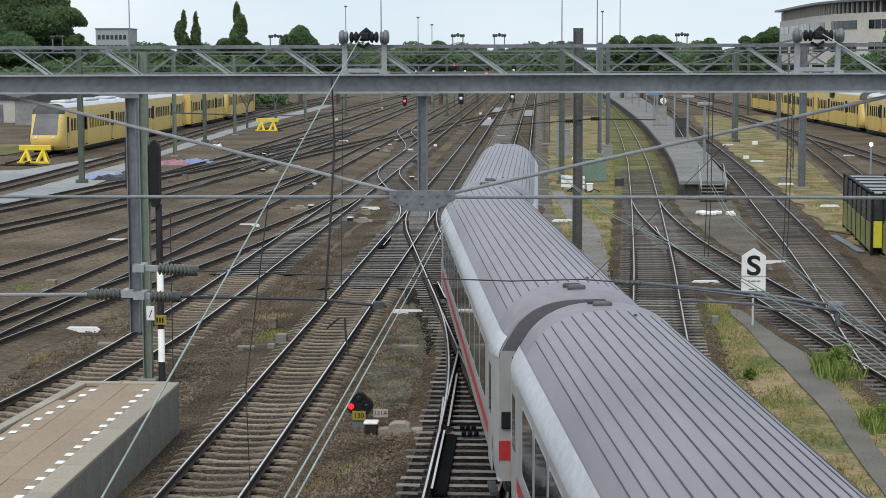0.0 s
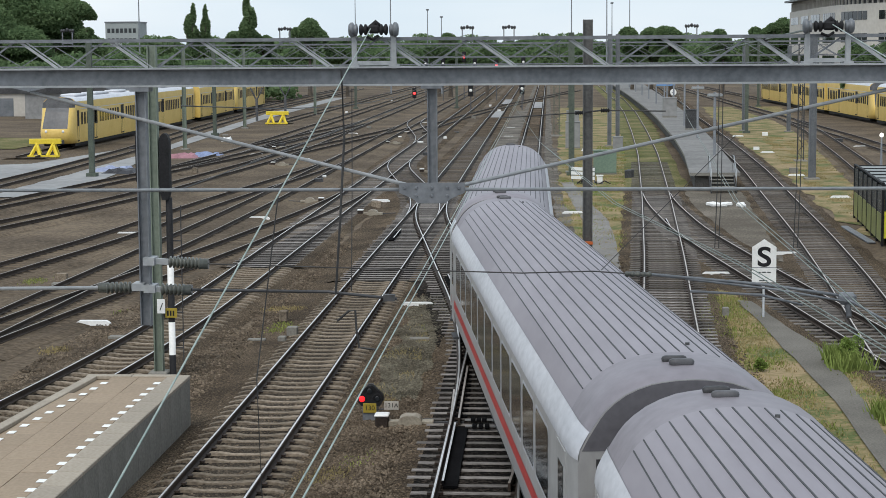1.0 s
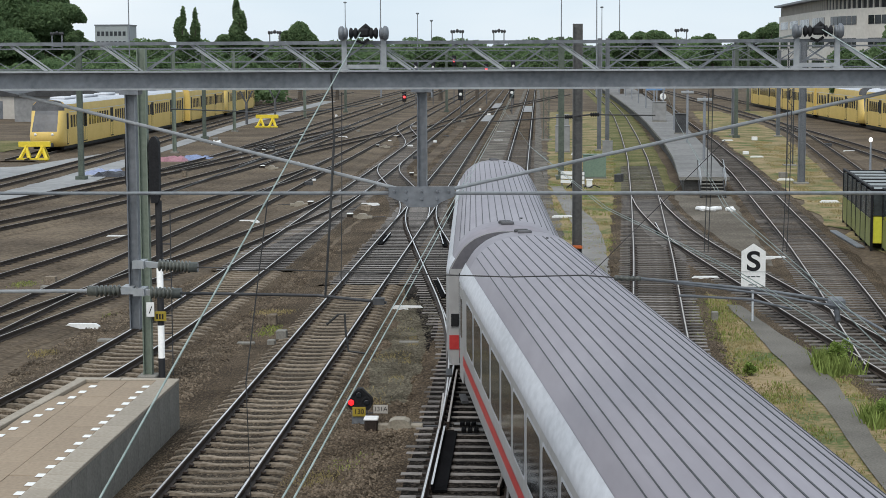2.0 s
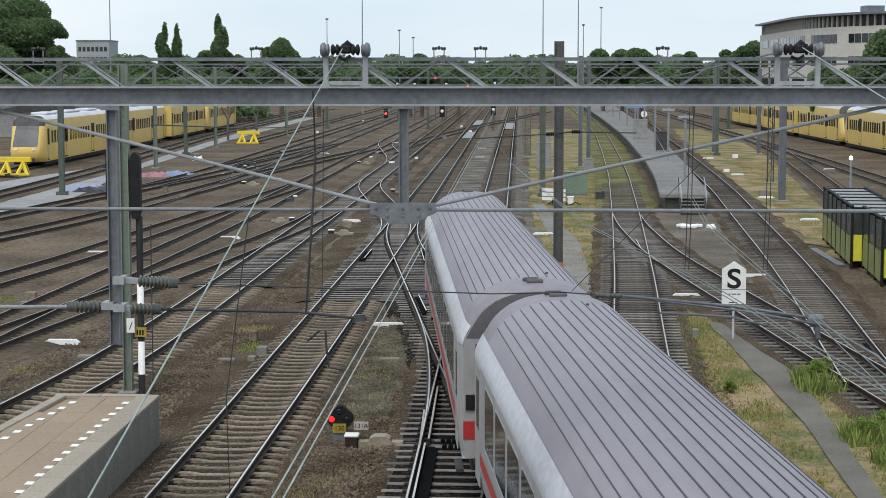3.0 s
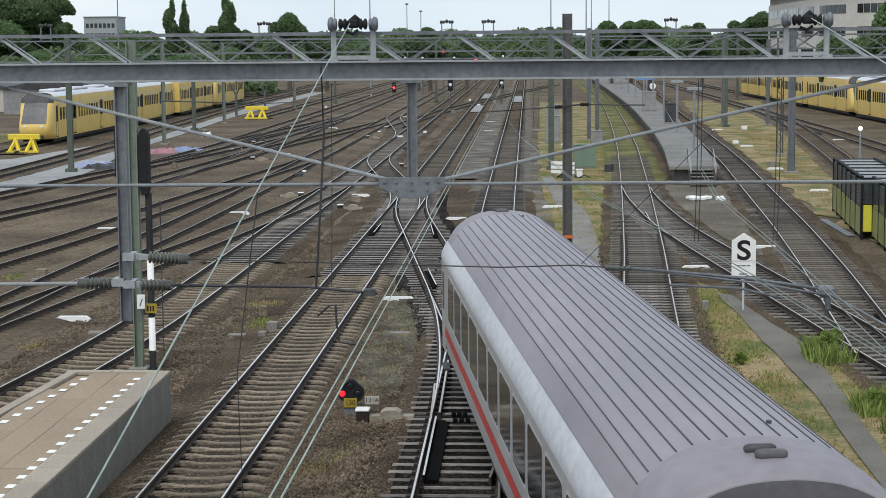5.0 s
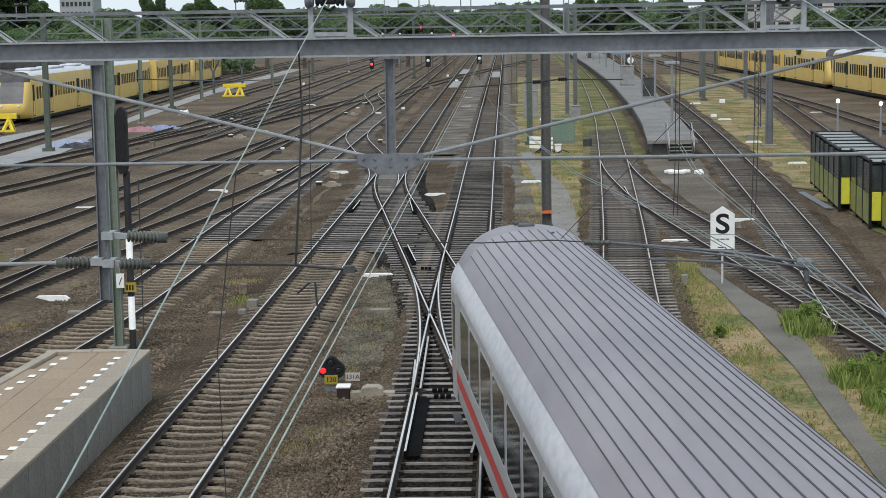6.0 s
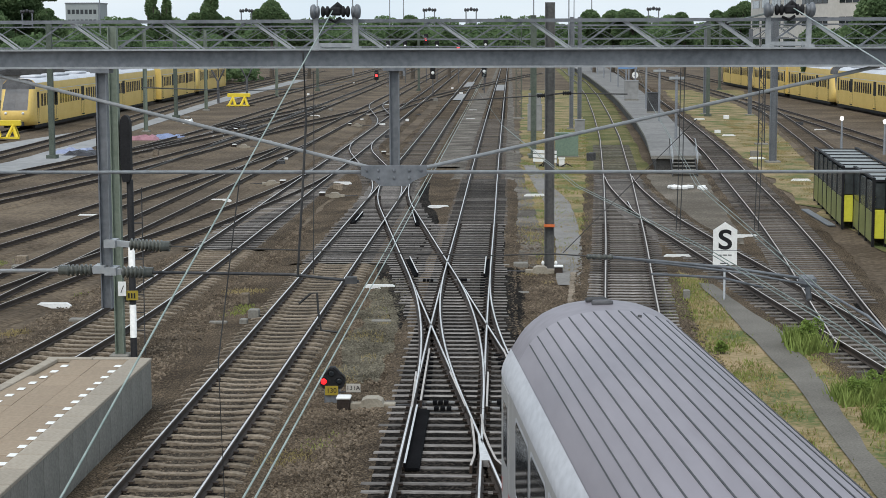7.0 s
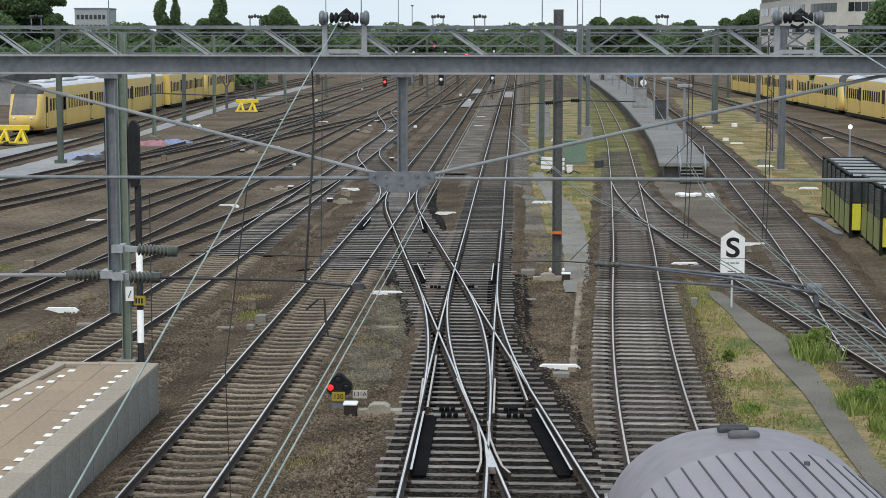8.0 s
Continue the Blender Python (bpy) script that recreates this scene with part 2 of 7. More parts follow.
def box(bm, x0, x1, y0, y1, z0, z1, mi=0, bevel=0.0):
    vs = [bm.verts.new((x, y, z)) for z in (z0, z1) for y in (y0, y1) for x in (x0, x1)]
    fs = [bm.faces.new([vs[i] for i in f]) for f in ((0, 2, 3, 1), (4, 5, 7, 6), (0, 1, 5, 4), (2, 6, 7, 3), (0, 4, 6, 2), (1, 3, 7, 5))]
    for f in fs:
        f.material_index = mi
    if bevel:
        bmesh.ops.bevel(bm, geom=list({e for f in fs for e in f.edges}), offset=bevel, segments=1, affect="EDGES")
    return fs


def tube(bm, pts, r, n=6, mi=0, caps=True, radii=None):
    """A round bar through the points."""
    rings = []
    for i, p in enumerate(pts):
        p = Vector(p)
        a = Vector(pts[max(i - 1, 0)])
        b = Vector(pts[min(i + 1, len(pts) - 1)])
        d = (b - a).normalized()
        u = d.cross(Vector((0, 0, 1)))
        if u.length < 1e-4:
            u = Vector((1, 0, 0))
        u.normalize()
        v = d.cross(u)
        rr = radii[i] if radii else r
        rings.append([bm.verts.new(p + rr * (math.cos(k * math.tau / n) * u + math.sin(k * math.tau / n) * v)) for k in range(n)])
    for a, b in zip(rings, rings[1:]):
        for k in range(n):
            f = bm.faces.new((a[k], a[(k + 1) % n], b[(k + 1) % n], b[k]))
            f.material_index = mi
            f.smooth = n > 5
    if caps:
        for ring in (rings[0], rings[-1]):
            f = bm.faces.new(ring)
            f.material_index = mi
    return rings


def beam(bm, a, b, w, h, mi=0, up=(0, 0, 1)):
    """A rectangular bar from a to b, w wide and h high."""
    a, b = Vector(a), Vector(b)
    d = (b - a).normalized()
    u = d.cross(Vector(up))
    if u.length < 1e-4:
        u = d.cross(Vector((0, 1, 0)))
    u.normalize()
    v = u.cross(d)
    vs = [bm.verts.new(p + su * u * w / 2 + sv * v * h / 2) for p in (a, b) for su, sv in ((-1, -1), (1, -1), (1, 1), (-1, 1))]
    for f in ((0, 1, 2, 3), (7, 6, 5, 4), (0, 4, 5, 1), (1, 5, 6, 2), (2, 6, 7, 3), (3, 7, 4, 0)):
        bm.faces.new([vs[i] for i in f]).material_index = mi


def hbeam(bm, a, b, w, h, tf=0.02, tw=0.012, up=(0, 0, 1)):
    """An H-section bar: flanges across the up direction, w wide, joined by a web."""
    a, b, v = Vector(a), Vector(b), Vector(up)
    u = (b - a).normalized().cross(v).normalized()
    q = [(-w / 2, -h / 2), (w / 2, -h / 2), (w / 2, -h / 2 + tf), (tw / 2, -h / 2 + tf), (tw / 2, h / 2 - tf), (w / 2, h / 2 - tf),
         (w / 2, h / 2), (-w / 2, h / 2), (-w / 2, h / 2 - tf), (-tw / 2, h / 2 - tf), (-tw / 2, -h / 2 + tf), (-w / 2, -h / 2 + tf)]
    ends = [[bm.verts.new(p + u * x + v * z) for x, z in q] for p in (a, b)]
    for k in range(12):
        bm.faces.new((ends[0][k], ends[0][(k + 1) % 12], ends[1][(k + 1) % 12], ends[1][k]))
    bm.faces.new(ends[0][::-1]), bm.faces.new(ends[1])


def lathe(bm, prof, n=12, m=None, mi=0):
    """Turns (radius, height) pairs about z, then moves the result by m."""
    rings = []
    for r, z in prof:
        ring = [bm.verts.new(((m or Matrix()) @ Vector((r * math.cos(k * math.tau / n), r * math.sin(k * math.tau / n), z)))) for k in range(n)]
        rings.append(ring)
    for a, b in zip(rings, rings[1:]):
        for k in range(n):
            f = bm.faces.new((a[k], a[(k + 1) % n], b[(k + 1) % n], b[k]))
            f.material_index = mi
            f.smooth = True
    for ring in (rings[0][::-1], rings[-1]):
        bm.faces.new(ring).material_index = mi


def B():
    return bmesh.new()


# ---- ground ----
def sheet(name, pts, z, material, jitter=0.0, step=2.0, label="", kind="structure", category="ground"):
    """A flat patch of ground with an uneven outline."""
    bm = B()
    out = []
    for i, p in enumerate(pts):
        q = pts[(i + 1) % len(pts)]
        n = max(1, int(math.dist(p, q) / step)) if jitter else 1
        for k in range(n):
            x, y = p[0] + (q[0] - p[0]) * k / n, p[1] + (q[1] - p[1]) * k / n
            if jitter:
                x += noise.noise((x * 0.9, y * 0.6, z * 40)) * jitter
                y += noise.noise((x * 0.7, y * 0.8, z * 40 + 9)) * jitter * 1.5
            out.append(bm.verts.new((x, y, z)))
    bmesh.ops.triangulate(bm, faces=[bm.faces.new(out)])
    return tagged(part(name, bm, material), label, category, kind=kind)


bm = B()
xs = [-1800, -400, -120, -45, -25, -8, 5, 20, 60, 150, 400, 1800]
ys = [-150, 0, 15, 40, 80, 140, 250, 420, 700, 1400, 3500]
gv = [[bm.verts.new((x, y, -0.27)) for x in xs] for y in ys]
for a, b in zip(gv, gv[1:]):
    for i in range(len(xs) - 1):
        bm.faces.new((a[i], a[i + 1], b[i + 1], b[i]))
tagged(part("ground", bm, EARTH), "brown gravelly yard ground with thin weeds", "ground", kind="structure")

sheet("ballast_area", [(-8.2, -100), (16, -100), (5, 0), (3.4, 20), (3.4, 40), (1.9, 60), (0.6, 62), (0.5, 130), (-8.6, 130), (-8.8, 70)], -0.245, BALLAST, 0.25, 1.2, "grey-brown crushed stone ballast between running tracks", category="ballast")
sheet("dry_verge", [(3.9, 12), (10.5, 12), (8.6, 40), (7.0, 56), (5.4, 62), (4.4, 55)], -0.235, DRYGRASS, 0.45, 1.0, "dry orange-green grass verge between tracks", category="grass")
sheet("green_verge", [(0.4, 64), (1.1, 60), (2.6, 60), (4.6, 90), (5.2, 108), (7.6, 170), (9.8, 260), (1.6, 260), (0.6, 120)], -0.24, DRYGRASS, 0.5, 2.0, "thin tan and green weeds beside the tracks", category="grass")
sheet("overgrown_bed", [(4.6, 104), (8.1, 104), (9.6, 150), (11.6, 200), (12.2, 260), (9.0, 240), (6.2, 150)], -0.2, GREENGRASS, 0.5, 2.0, "green weeds growing over a curved siding", category="grass")
sheet("tan_verge", [(13.6, 62), (16.6, 70), (18.6, 105), (24, 160), (33, 260), (22, 260), (17.8, 180), (15.2, 120), (13.9, 90)], -0.235, DRYGRASS, 0.7, 2.5, "tan dry grass strip beside sidings", category="grass")
sheet("green_corner", [(12.4, 30), (26, 30), (22, 90), (17.6, 92), (14.5, 66), (12.9, 60)], -0.23, GREENGRASS, 0.6, 2.0, "green grass beside the shelter", category="grass")
sheet("gravel_strip", [(0.3, 62), (1.0, 61), (1.25, 72), (1.0, 90), (0.6, 110), (0.7, 150), (0.2, 150), (0.25, 90)], -0.231, PALEGRAVEL, 0.25, 1.2, "pale grey gravel strip beside the straight track", category="gravel")
sheet("grey_yard", [(7.4, 78), (9.2, 66), (10.4, 78), (11.6, 102), (8.0, 108), (7.0, 92)], -0.232, YARDGREY, 0.8, 1.2, "grey hard standing at the foot of the platform", category="ground")
sheet("footpath", [(6.1, 57.5), (7.0, 56.8), (7.35, 47), (7.15, 40.5), (6.88, 34), (6.95, 20), (6.38, 20), (6.36, 34), (6.55, 40.5), (6.35, 46.5)], -0.2, ASPHALT, 0.12, 1.5, "worn grey asphalt footpath through the grass", category="path")
sheet("service_path", [(1.5, 57), (2.35, 57), (2.75, 70), (2.85, 84), (2.1, 97), (1.5, 110), (0.75, 110), (1.2, 96), (1.75, 83), (1.75, 70)], -0.2, PATHGREY, 0.12, 1.6, "pale grey concrete service path beside the mast", category="path")
sheet("pale_road", [(-60, 96), (-29.8, 100), (-28.4, 108), (-29.1, 118.7), (-30.4, 130), (-38.4, 131), (-60, 118)], -0.225, PALEROAD, label="pale paved service road beside sidings", category="road")
sheet("pale_road", [(-38.4, 131.05), (-30.4, 130.05), (-31.9, 147.7), (-32.6, 166), (-34.8, 212), (-36.7, 325), (-39.3, 325), (-38.1, 232), (-35.7, 182), (-35.2, 162)], -0.229, PALEROAD, label="pale paved service road beside sidings", category="road")
sheet("gravel_strip", [(-4.55, 108), (-2.85, 108), (-2.85, 160), (-3.1, 245), (-4.4, 245), (-4.6, 160)], -0.15, PALEGRAVEL, 0.2, 1.5, "pale grey gravel between two running tracks", category="gravel")
for x0_, x1_, y0_, y1_ in ((-7.05, -5.85, 217, 240), (-7.2, -5.95, 273, 300), (-2.15, -0.95, 254, 283)):
    sheet("crossing_panels", [(x0_, y0_), (x1_, y0_), (x1_, y1_), (x0_, y1_)], -0.06, PALEROAD, label="pale concrete crossing panels between the rails", category="crossing panel")


# ---- railway tracks ----
def smooth_step(a, b, y):
    u = min(max((y - a) / (b - a), 0.0), 1.0)
    return u * u * (3 - 2 * u)


def const(x, drift=0.0):
    return lambda y: x + drift * max(0.0, y - 90)


def cross(xa, ya, xb, yb, soft=0.28):
    """A crossover between parallel tracks: curve, straight, curve."""
    def f(y):
        u = (y - ya) / (yb - ya)
        u = min(max(u, 0.0), 1.0)
        s = soft
        k = 1.0 / (1.0 - s)
        if u < s:
            v = k * u * u / (2 * s)
        elif u > 1 - s:
            v = 1 - k * (1 - u) ** 2 / (2 * s)
        else:
            v = k * (u - s / 2)
        return xa + (xb - xa) * v
    return f


def through_points(pts):
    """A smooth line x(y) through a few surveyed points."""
    py, px = np.array([p[1] for p in pts]), np.array([p[0] for p in pts])
    gy = np.arange(py[0] - 20, py[-1] + 20, 1.0)
    gx = np.interp(gy, py, px)
    lo, hi = gy < py[0], gy > py[-1]
    gx[lo] = px[0] + (gy[lo] - py[0]) * (px[1] - px[0]) / (py[1] - py[0])
    gx[hi] = px[-1] + (gy[hi] - py[-1]) * (px[-1] - px[-2]) / (py[-1] - py[-2])
    ker = np.hanning(17)
    ker /= ker.sum()
    sm = np.convolve(np.pad(gx, 8, mode="reflect", reflect_type="odd"), ker, mode="valid")
    return lambda y: float(np.interp(y, gy, sm))


PROFILE = [(-0.07, -0.16), (0.07, -0.16), (0.07, -0.145), (0.012, -0.125), (0.012, -0.045), (0.036, -0.035), (0.036, -0.008),
           (0.03, 0.0), (0.019, 0.001), (-0.019, 0.001), (-0.03, 0.0), (-0.036, -0.008), (-0.036, -0.035), (-0.012, -0.045), (-0.012, -0.125), (-0.07, -0.145)]


def rail_mesh(fx, off, y0, y1, straight=False, lift=0.0):
    bm = B()
    stations = []
    y = y0
    while y < y1:
        stations.append(y)
        y += 1.5 if y < 110 else 4.0
    stations.append(y1)
    if straight:
        stations = [y0, y1]
    rings = []
    for y in stations:
        d = (fx(y + 0.5) - fx(y - 0.5))
        c = 1 / math.hypot(1, d)
        x, yy = fx(y) + off * c, y - off * d * c
        rings.append([bm.verts.new((x + px * c, yy - px * d * c, pz + lift)) for px, pz in PROFILE])
    n = len(PROFILE)
    for a, b in zip(rings, rings[1:]):
        for k in range(n):
            f = bm.faces.new((a[k], a[(k + 1) % n], b[(k + 1) % n], b[k]))
            f.material_index = 1 if k == 8 else 0
    bm.faces.new(rings[0]), bm.faces.new(rings[-1][::-1])
    return bm


def timber_mesh(name, length, material, w=0.22, h=0.15):
    bm = B()
    box(bm, -length / 2, length / 2, -w / 2, w / 2, -0.16 - h, -0.158, bevel=0.015)
    me = bpy.data.meshes.new(name)
    bm.to_mesh(me)
    bm.free()
    me.materials.append(material)
    return me


def concrete_sleeper_mesh():
    """A pretensioned sleeper: high rail seats, a waisted lower middle, sloping ends."""
    bm = B()
    rings = []
    for x, z, w in ((-1.27, -0.215, 0.12), (-1.05, -0.165, 0.115), (-0.5, -0.165, 0.12), (-0.25, -0.195, 0.095), (0.25, -0.195, 0.115), (0.5, -0.165, 0.115), (1.05, -0.165, 0.115), (1.27, -0.215, 0.12)):
        rings.append([bm.verts.new(p) for p in ((x, -w, -0.33), (x, -w * 0.8, z), (x, w * 0.8, z), (x, w, -0.33))])
    for a, b in zip(rings, rings[1:]):
        for k in range(3):
            bm.faces.new((a[k], a[k + 1], b[k + 1], b[k]))
    bm.faces.new(rings[0][::-1]), bm.faces.new(rings[-1])
    bm.normal_update()
    me = bpy.data.meshes.new("concrete_sleeper")
    bm.to_mesh(me)
    bm.free()
    me.materials.append(CONSLEEPER)
    return me


SLEEPERS = {"timber": timber_mesh("timber_sleeper", 2.6, TIMBER), "dark": timber_mesh("dark_sleeper", 2.6, TIMBERDARK), "concrete": concrete_sleeper_mesh(), "buried": timber_mesh("buried_sleeper", 2.5, SIDETIMBER)}
BED = [0]


def track(fx, y0, y1, label, sleeper="timber", shiny=False, near=78.0, far=170.0, skip=None, bed=True, spacing=0.6, stone=None):
    t = thing("railway_track", label, "railway track", kind="structure", group="yard tracks")
    for off in (-0.7535, 0.7535):
        part("rail", rail_mesh(fx, off, y0, y1), (RAILSIDE, RAILWORN if shiny == "worn" else RAILTOP if shiny else RAILDULL), t)
    me = SLEEPERS[sleeper]
    rest = B()
    y = y0 + 0.3
    rnd = random.Random(int(y0 * 10 + abs(fx(y0)) * 100))
    while y < min(y1, far):
        if not (skip and skip(y)):
            d = fx(y + 0.5) - fx(y - 0.5)
            m = Matrix.Translation((fx(y) + rnd.uniform(-0.03, 0.03), y + rnd.uniform(-0.02, 0.02), rnd.uniform(-0.004, 0.0))) @ Matrix.Rotation(-math.atan(d) + rnd.uniform(-0.008, 0.008), 4, "Z")
            if y < near:
                shared("sleeper", me, t, m)
            else:
                vs = [rest.verts.new(m @ Vector(v)) for v in ((-1.3, -0.12, -0.165), (1.3, -0.12, -0.165), (1.3, 0.12, -0.165), (-1.3, 0.12, -0.165), (-1.3, -0.12, -0.25), (1.3, -0.12, -0.25))]
                rest.faces.new(vs[:4]), rest.faces.new((vs[4], vs[5], vs[1], vs[0]))
        y += spacing
    if len(rest.verts):
        part("far_sleepers", rest, me.materials[0], t)["kind"] = "stuff"
    else:
        rest.free()
    if bed:
        BED[0] += 1
        z = (-0.219 if sleeper == "concrete" else -0.162 if sleeper == "buried" else -0.1675) - 0.0006 * BED[0]
        bm = B()
        prev = None
        y = y0
        while y <= y1 + 0.01:
            w = 1.5 + 0.18 * noise.noise((y * 0.45, fx(y), 3.0))
            w2 = 1.5 + 0.18 * noise.noise((y * 0.45, fx(y), 8.0))
            row = [bm.verts.new((fx(y) + o, y, zz)) for o, zz in ((-w - 0.35, -0.262), (-w, z), (-1.2 - 0.3 * (w - 1.5), z), (-0.97, z), (-0.57, z), (0.57, z), (0.97, z), (1.2 + 0.3 * (w2 - 1.5), z), (w2, z), (w2 + 0.35, -0.262))]
            if prev:
                for k in range(9):
                    gap = 2 <= k <= 6
                    if k in (3, 5) and stone is not GREENGRASS:
                        mi = 3
                    elif fx is fS and not gap and y >= 100:
                        mi = 2
                    elif (gap or (fx is fS and k > 6 and y < 62)) and (y < 100 or stone is GREENGRASS):
                        mi = 1
                    else:
                        mi = 0
                    bm.faces.new((prev[k], prev[k + 1], row[k + 1], row[k])).material_index = mi
            prev = row
            y += 1.0 if y < 120 else 4.0
        part("ballast_bed", bm, (stone if stone is GREENGRASS or fx is fD else EARTH if sleeper == "buried" else BALLAST, stone or (EARTH if sleeper == "buried" else BALLAST), PALEGRAVEL, DARKBALLAST if shiny else OILYEARTH), t)
    return t


AX, SX = -6.1, -1.56
fA = const(AX, -0.004)
fS = through_points([(-1.22, 10), (-1.26, 24), (-1.29, 30), (-1.32, 36), (-1.37, 43), (-1.41, 50), (-1.43, 60), (-1.44, 76), (-1.49, 97), (-1.53, 140), (SX, 200), (SX, 430)])


def fD(y):
    """The diagonal of the scissors: from the left main track to lower right."""
    if y < 27:
        # the curve flattens towards the platforms
        d = 27 - y
        return 0.985 + (0.1145 * d if d < 9 else 1.0305 + 0.1145 * (d - 9) - 0.0043 * (d - 9) ** 2 if d < 13 else 1.4197 + 0.08 * (d - 13))
    line = -0.79 - 0.1145 * (y - 42.5)
    if y > 80:
        s = min((y - 80) / 18.0, 1.0)
        return -0.79 - 0.1145 * (80 + 18 * (s - s * s / 2) - 42.5)
    return line


def fTrain(y):
    """The way the train takes: straight track, slip curve, then the diagonal."""
    if y > 58:
        return fS(y)
    if y > 38:
        return -1.42 + 0.1145 * (58 - y) ** 2 / 40.0
    return fD(y)


def fSlip(y):
    """The other slip curve: from the diagonal into the straight track."""
    if y > 58:
        return fD(y)
    return fS(y) - (0.1145 * (y - 38) ** 2 / 40.0 if y > 38 else 0.0)


track(fA, -95, 62, "main track on pale concrete sleepers with bright rails", "concrete", True, near=74, stone=GAPBALLAST)
track(fA, 62.01, 430, "main track on dark timber sleepers with bright rails", "dark", True, near=0, skip=lambda y: y < 100, stone=DARKBALLAST)
track(fS, -95, 430, "straight track on dark timber sleepers with bright rails", "dark", True, stone=DARKBALLAST, skip=lambda y: 26 < y < 75)
dt = track(fD, -95, 97.5, "diagonal crossing track with bright worn rails", "dark", True, stone=DARKBALLAST, skip=lambda y: y > 26)
slip = thing("slip_rails", "bright curved slip rails inside the diamond crossing", "rails", kind="structure", group="yard tracks")
for off in (-0.7535, 0.7535):
    part("rail", rail_mesh(fTrain, off, 40.0 if off > 0 else 36.8, 61.0 if off > 0 else 57.0, lift=0.003), (RAILSIDE, RAILTOP), slip)
    part("rail", rail_mesh(fSlip, off, 36.8 if off > 0 else 37.5, 57.0 if off > 0 else 60.5, lift=0.005), (RAILSIDE, RAILTOP), slip)

# long timbers under the scissors
lt = thing("switch_timbers", "weathered long timbers under the scissors crossing", "sleepers", kind="structure", group="yard tracks")
y, k = 26.3, 0
rnd = random.Random(5)
LONG = {}
while y < 99:
    spans = []
    if y < 62:
        d, s = fD(y), fS(y)
        a, b = min(d, s) - 1.3, max(d, s) + 1.3
        spans = [(a, b)] if b - a < 4.9 else [(s - 1.3, s + 1.3), (d - 1.3, d + 1.3)]
    elif y < 75:
        spans = [(AX - 1.3, (AX + SX) / 2 - 0.1), ((AX + SX) / 2 - 0.1 + 0.004, SX + 1.3)] if k % 2 else [(AX - 1.3, (AX + SX) / 2 + 0.5), ((AX + SX) / 2 + 0.504, SX + 1.3)]
    else:
        spans = [(AX - 1.3, max(AX, fD(y)) + 1.3)]
    for a, b in spans:
        ln = round((b - a) * 4) / 4
        if ln not in LONG:
            LONG[ln] = timber_mesh("long_timber", ln, TIMBER)
        shared("timber", LONG[ln], lt, pose((a + b) / 2 + rnd.uniform(-0.05, 0.05), y + rnd.uniform(-0.02, 0.02), rnd.uniform(-0.004, 0), 0, 0, rnd.uniform(-0.4, 0.4)))
    y += 0.6
    k += 1

f2 = through_points([(-14.2, 12), (-12.7, 28), (-11.95, 36), (-11.35, 42), (-10.9, 50), (-10.8, 60), (-10.8, 120), (-11.3, 250), (-12.0, 420)])
track(f2, 14, 66, "running track on pale concrete sleepers with worn rails", "concrete", True, near=84)
track(f2, 66.01, 430, "running track on weathered timber sleepers with worn rails", "timber", True, near=92, stone=DARKBALLAST)
f3 = through_points([(-16.5, 20), (-16.4, 40), (-16.0, 62), (-15.6, 78), (-15.35, 98), (-15.4, 200), (-15.8, 430)])
track(f3, 22, 430, "siding track with rusty rails on brown ballast", "buried", near=72)
f4 = through_points([(-27.5, 70), (-24.8, 86.4), (-23.75, 93.2), (-22.8, 103), (-22.2, 113), (-21.2, 128), (-20.7, 142), (-20.8, 180), (-21.2, 260), (-22.5, 430)])
track(f4, 66, 430, "siding track with rusty rails on brown ballast", "buried", near=0)
track(through_points([(-26.3, 116), (-25.7, 126), (-25.2, 145), (-25.3, 200), (-26.0, 430)]), 118, 430, "siding track with rusty rails on brown ballast", "buried", near=0)
track(through_points([(-30.0, 85), (-28.4, 99), (-27.6, 108.4), (-26.8, 115.2), (-25.9, 120.4), (-23.7, 139.6), (-22.2, 160), (-21.2, 180), (-20.9, 195)]), 84, 194, "diagonal ladder track with rusty rails", "buried", near=0)
track(const(-31.0), 205, 430, "siding track with rusty rails beside the pale road", "buried", near=0)
track(through_points([(-31.5, 60), (-33.9, 104), (-34.0, 121), (-34.6, 145), (-36.8, 180), (-39.6, 240), (-42, 400)]), 60, 400, "siding track with rusty rails beside the pale road", "buried", near=0)
fL8 = through_points([(-40.5, 136), (-41.5, 150), (-42.4, 203), (-43.6, 257), (-46, 400)])
track(fL8, 137, 400, "stabling track under the parked yellow railcars", "buried", near=0)
track(through_points([(-16.2, 46), (-15.1, 56), (-13.85, 66.5), (-13.25, 71), (-12.5, 79.3), (-11.8, 86), (-11.15, 95), (-10.8, 106)]), 46, 106, "crossover track with rusty rails", "buried", near=72)
track(through_points([(-24.4, 30), (-21.5, 52), (-19.0, 75), (-18.1, 92), (-17.35, 102), (-16.5, 112), (-15.6, 124), (-15.4, 140)]), 30, 138, "diagonal ladder track with rusty rails", "buried", near=72)
track(cross(-25.2, 140, -20.9, 212), 140, 212, "crossover track with rusty rails", "buried", near=0)
track(cross(-20.8, 128, -15.4, 196), 128, 196, "crossover track with rusty rails", "buried", near=0)
track(cross(AX, 84, -10.85, 134, 0.34), 84, 134, "S-curved crossover with bright rails", "dark", True, near=0, far=134)
track(cross(-10.9, 150, -15.4, 212, 0.34), 150, 212, "S-curved crossover with bright rails", "dark", True, near=0, far=196)
track(through_points([(-13.2, 175), (-12.1, 196), (-9.9, 227), (-6.0, 268), (0.8, 327), (6.0, 372)]), 176, 370, "long crossover track with worn rails", "buried", near=0)

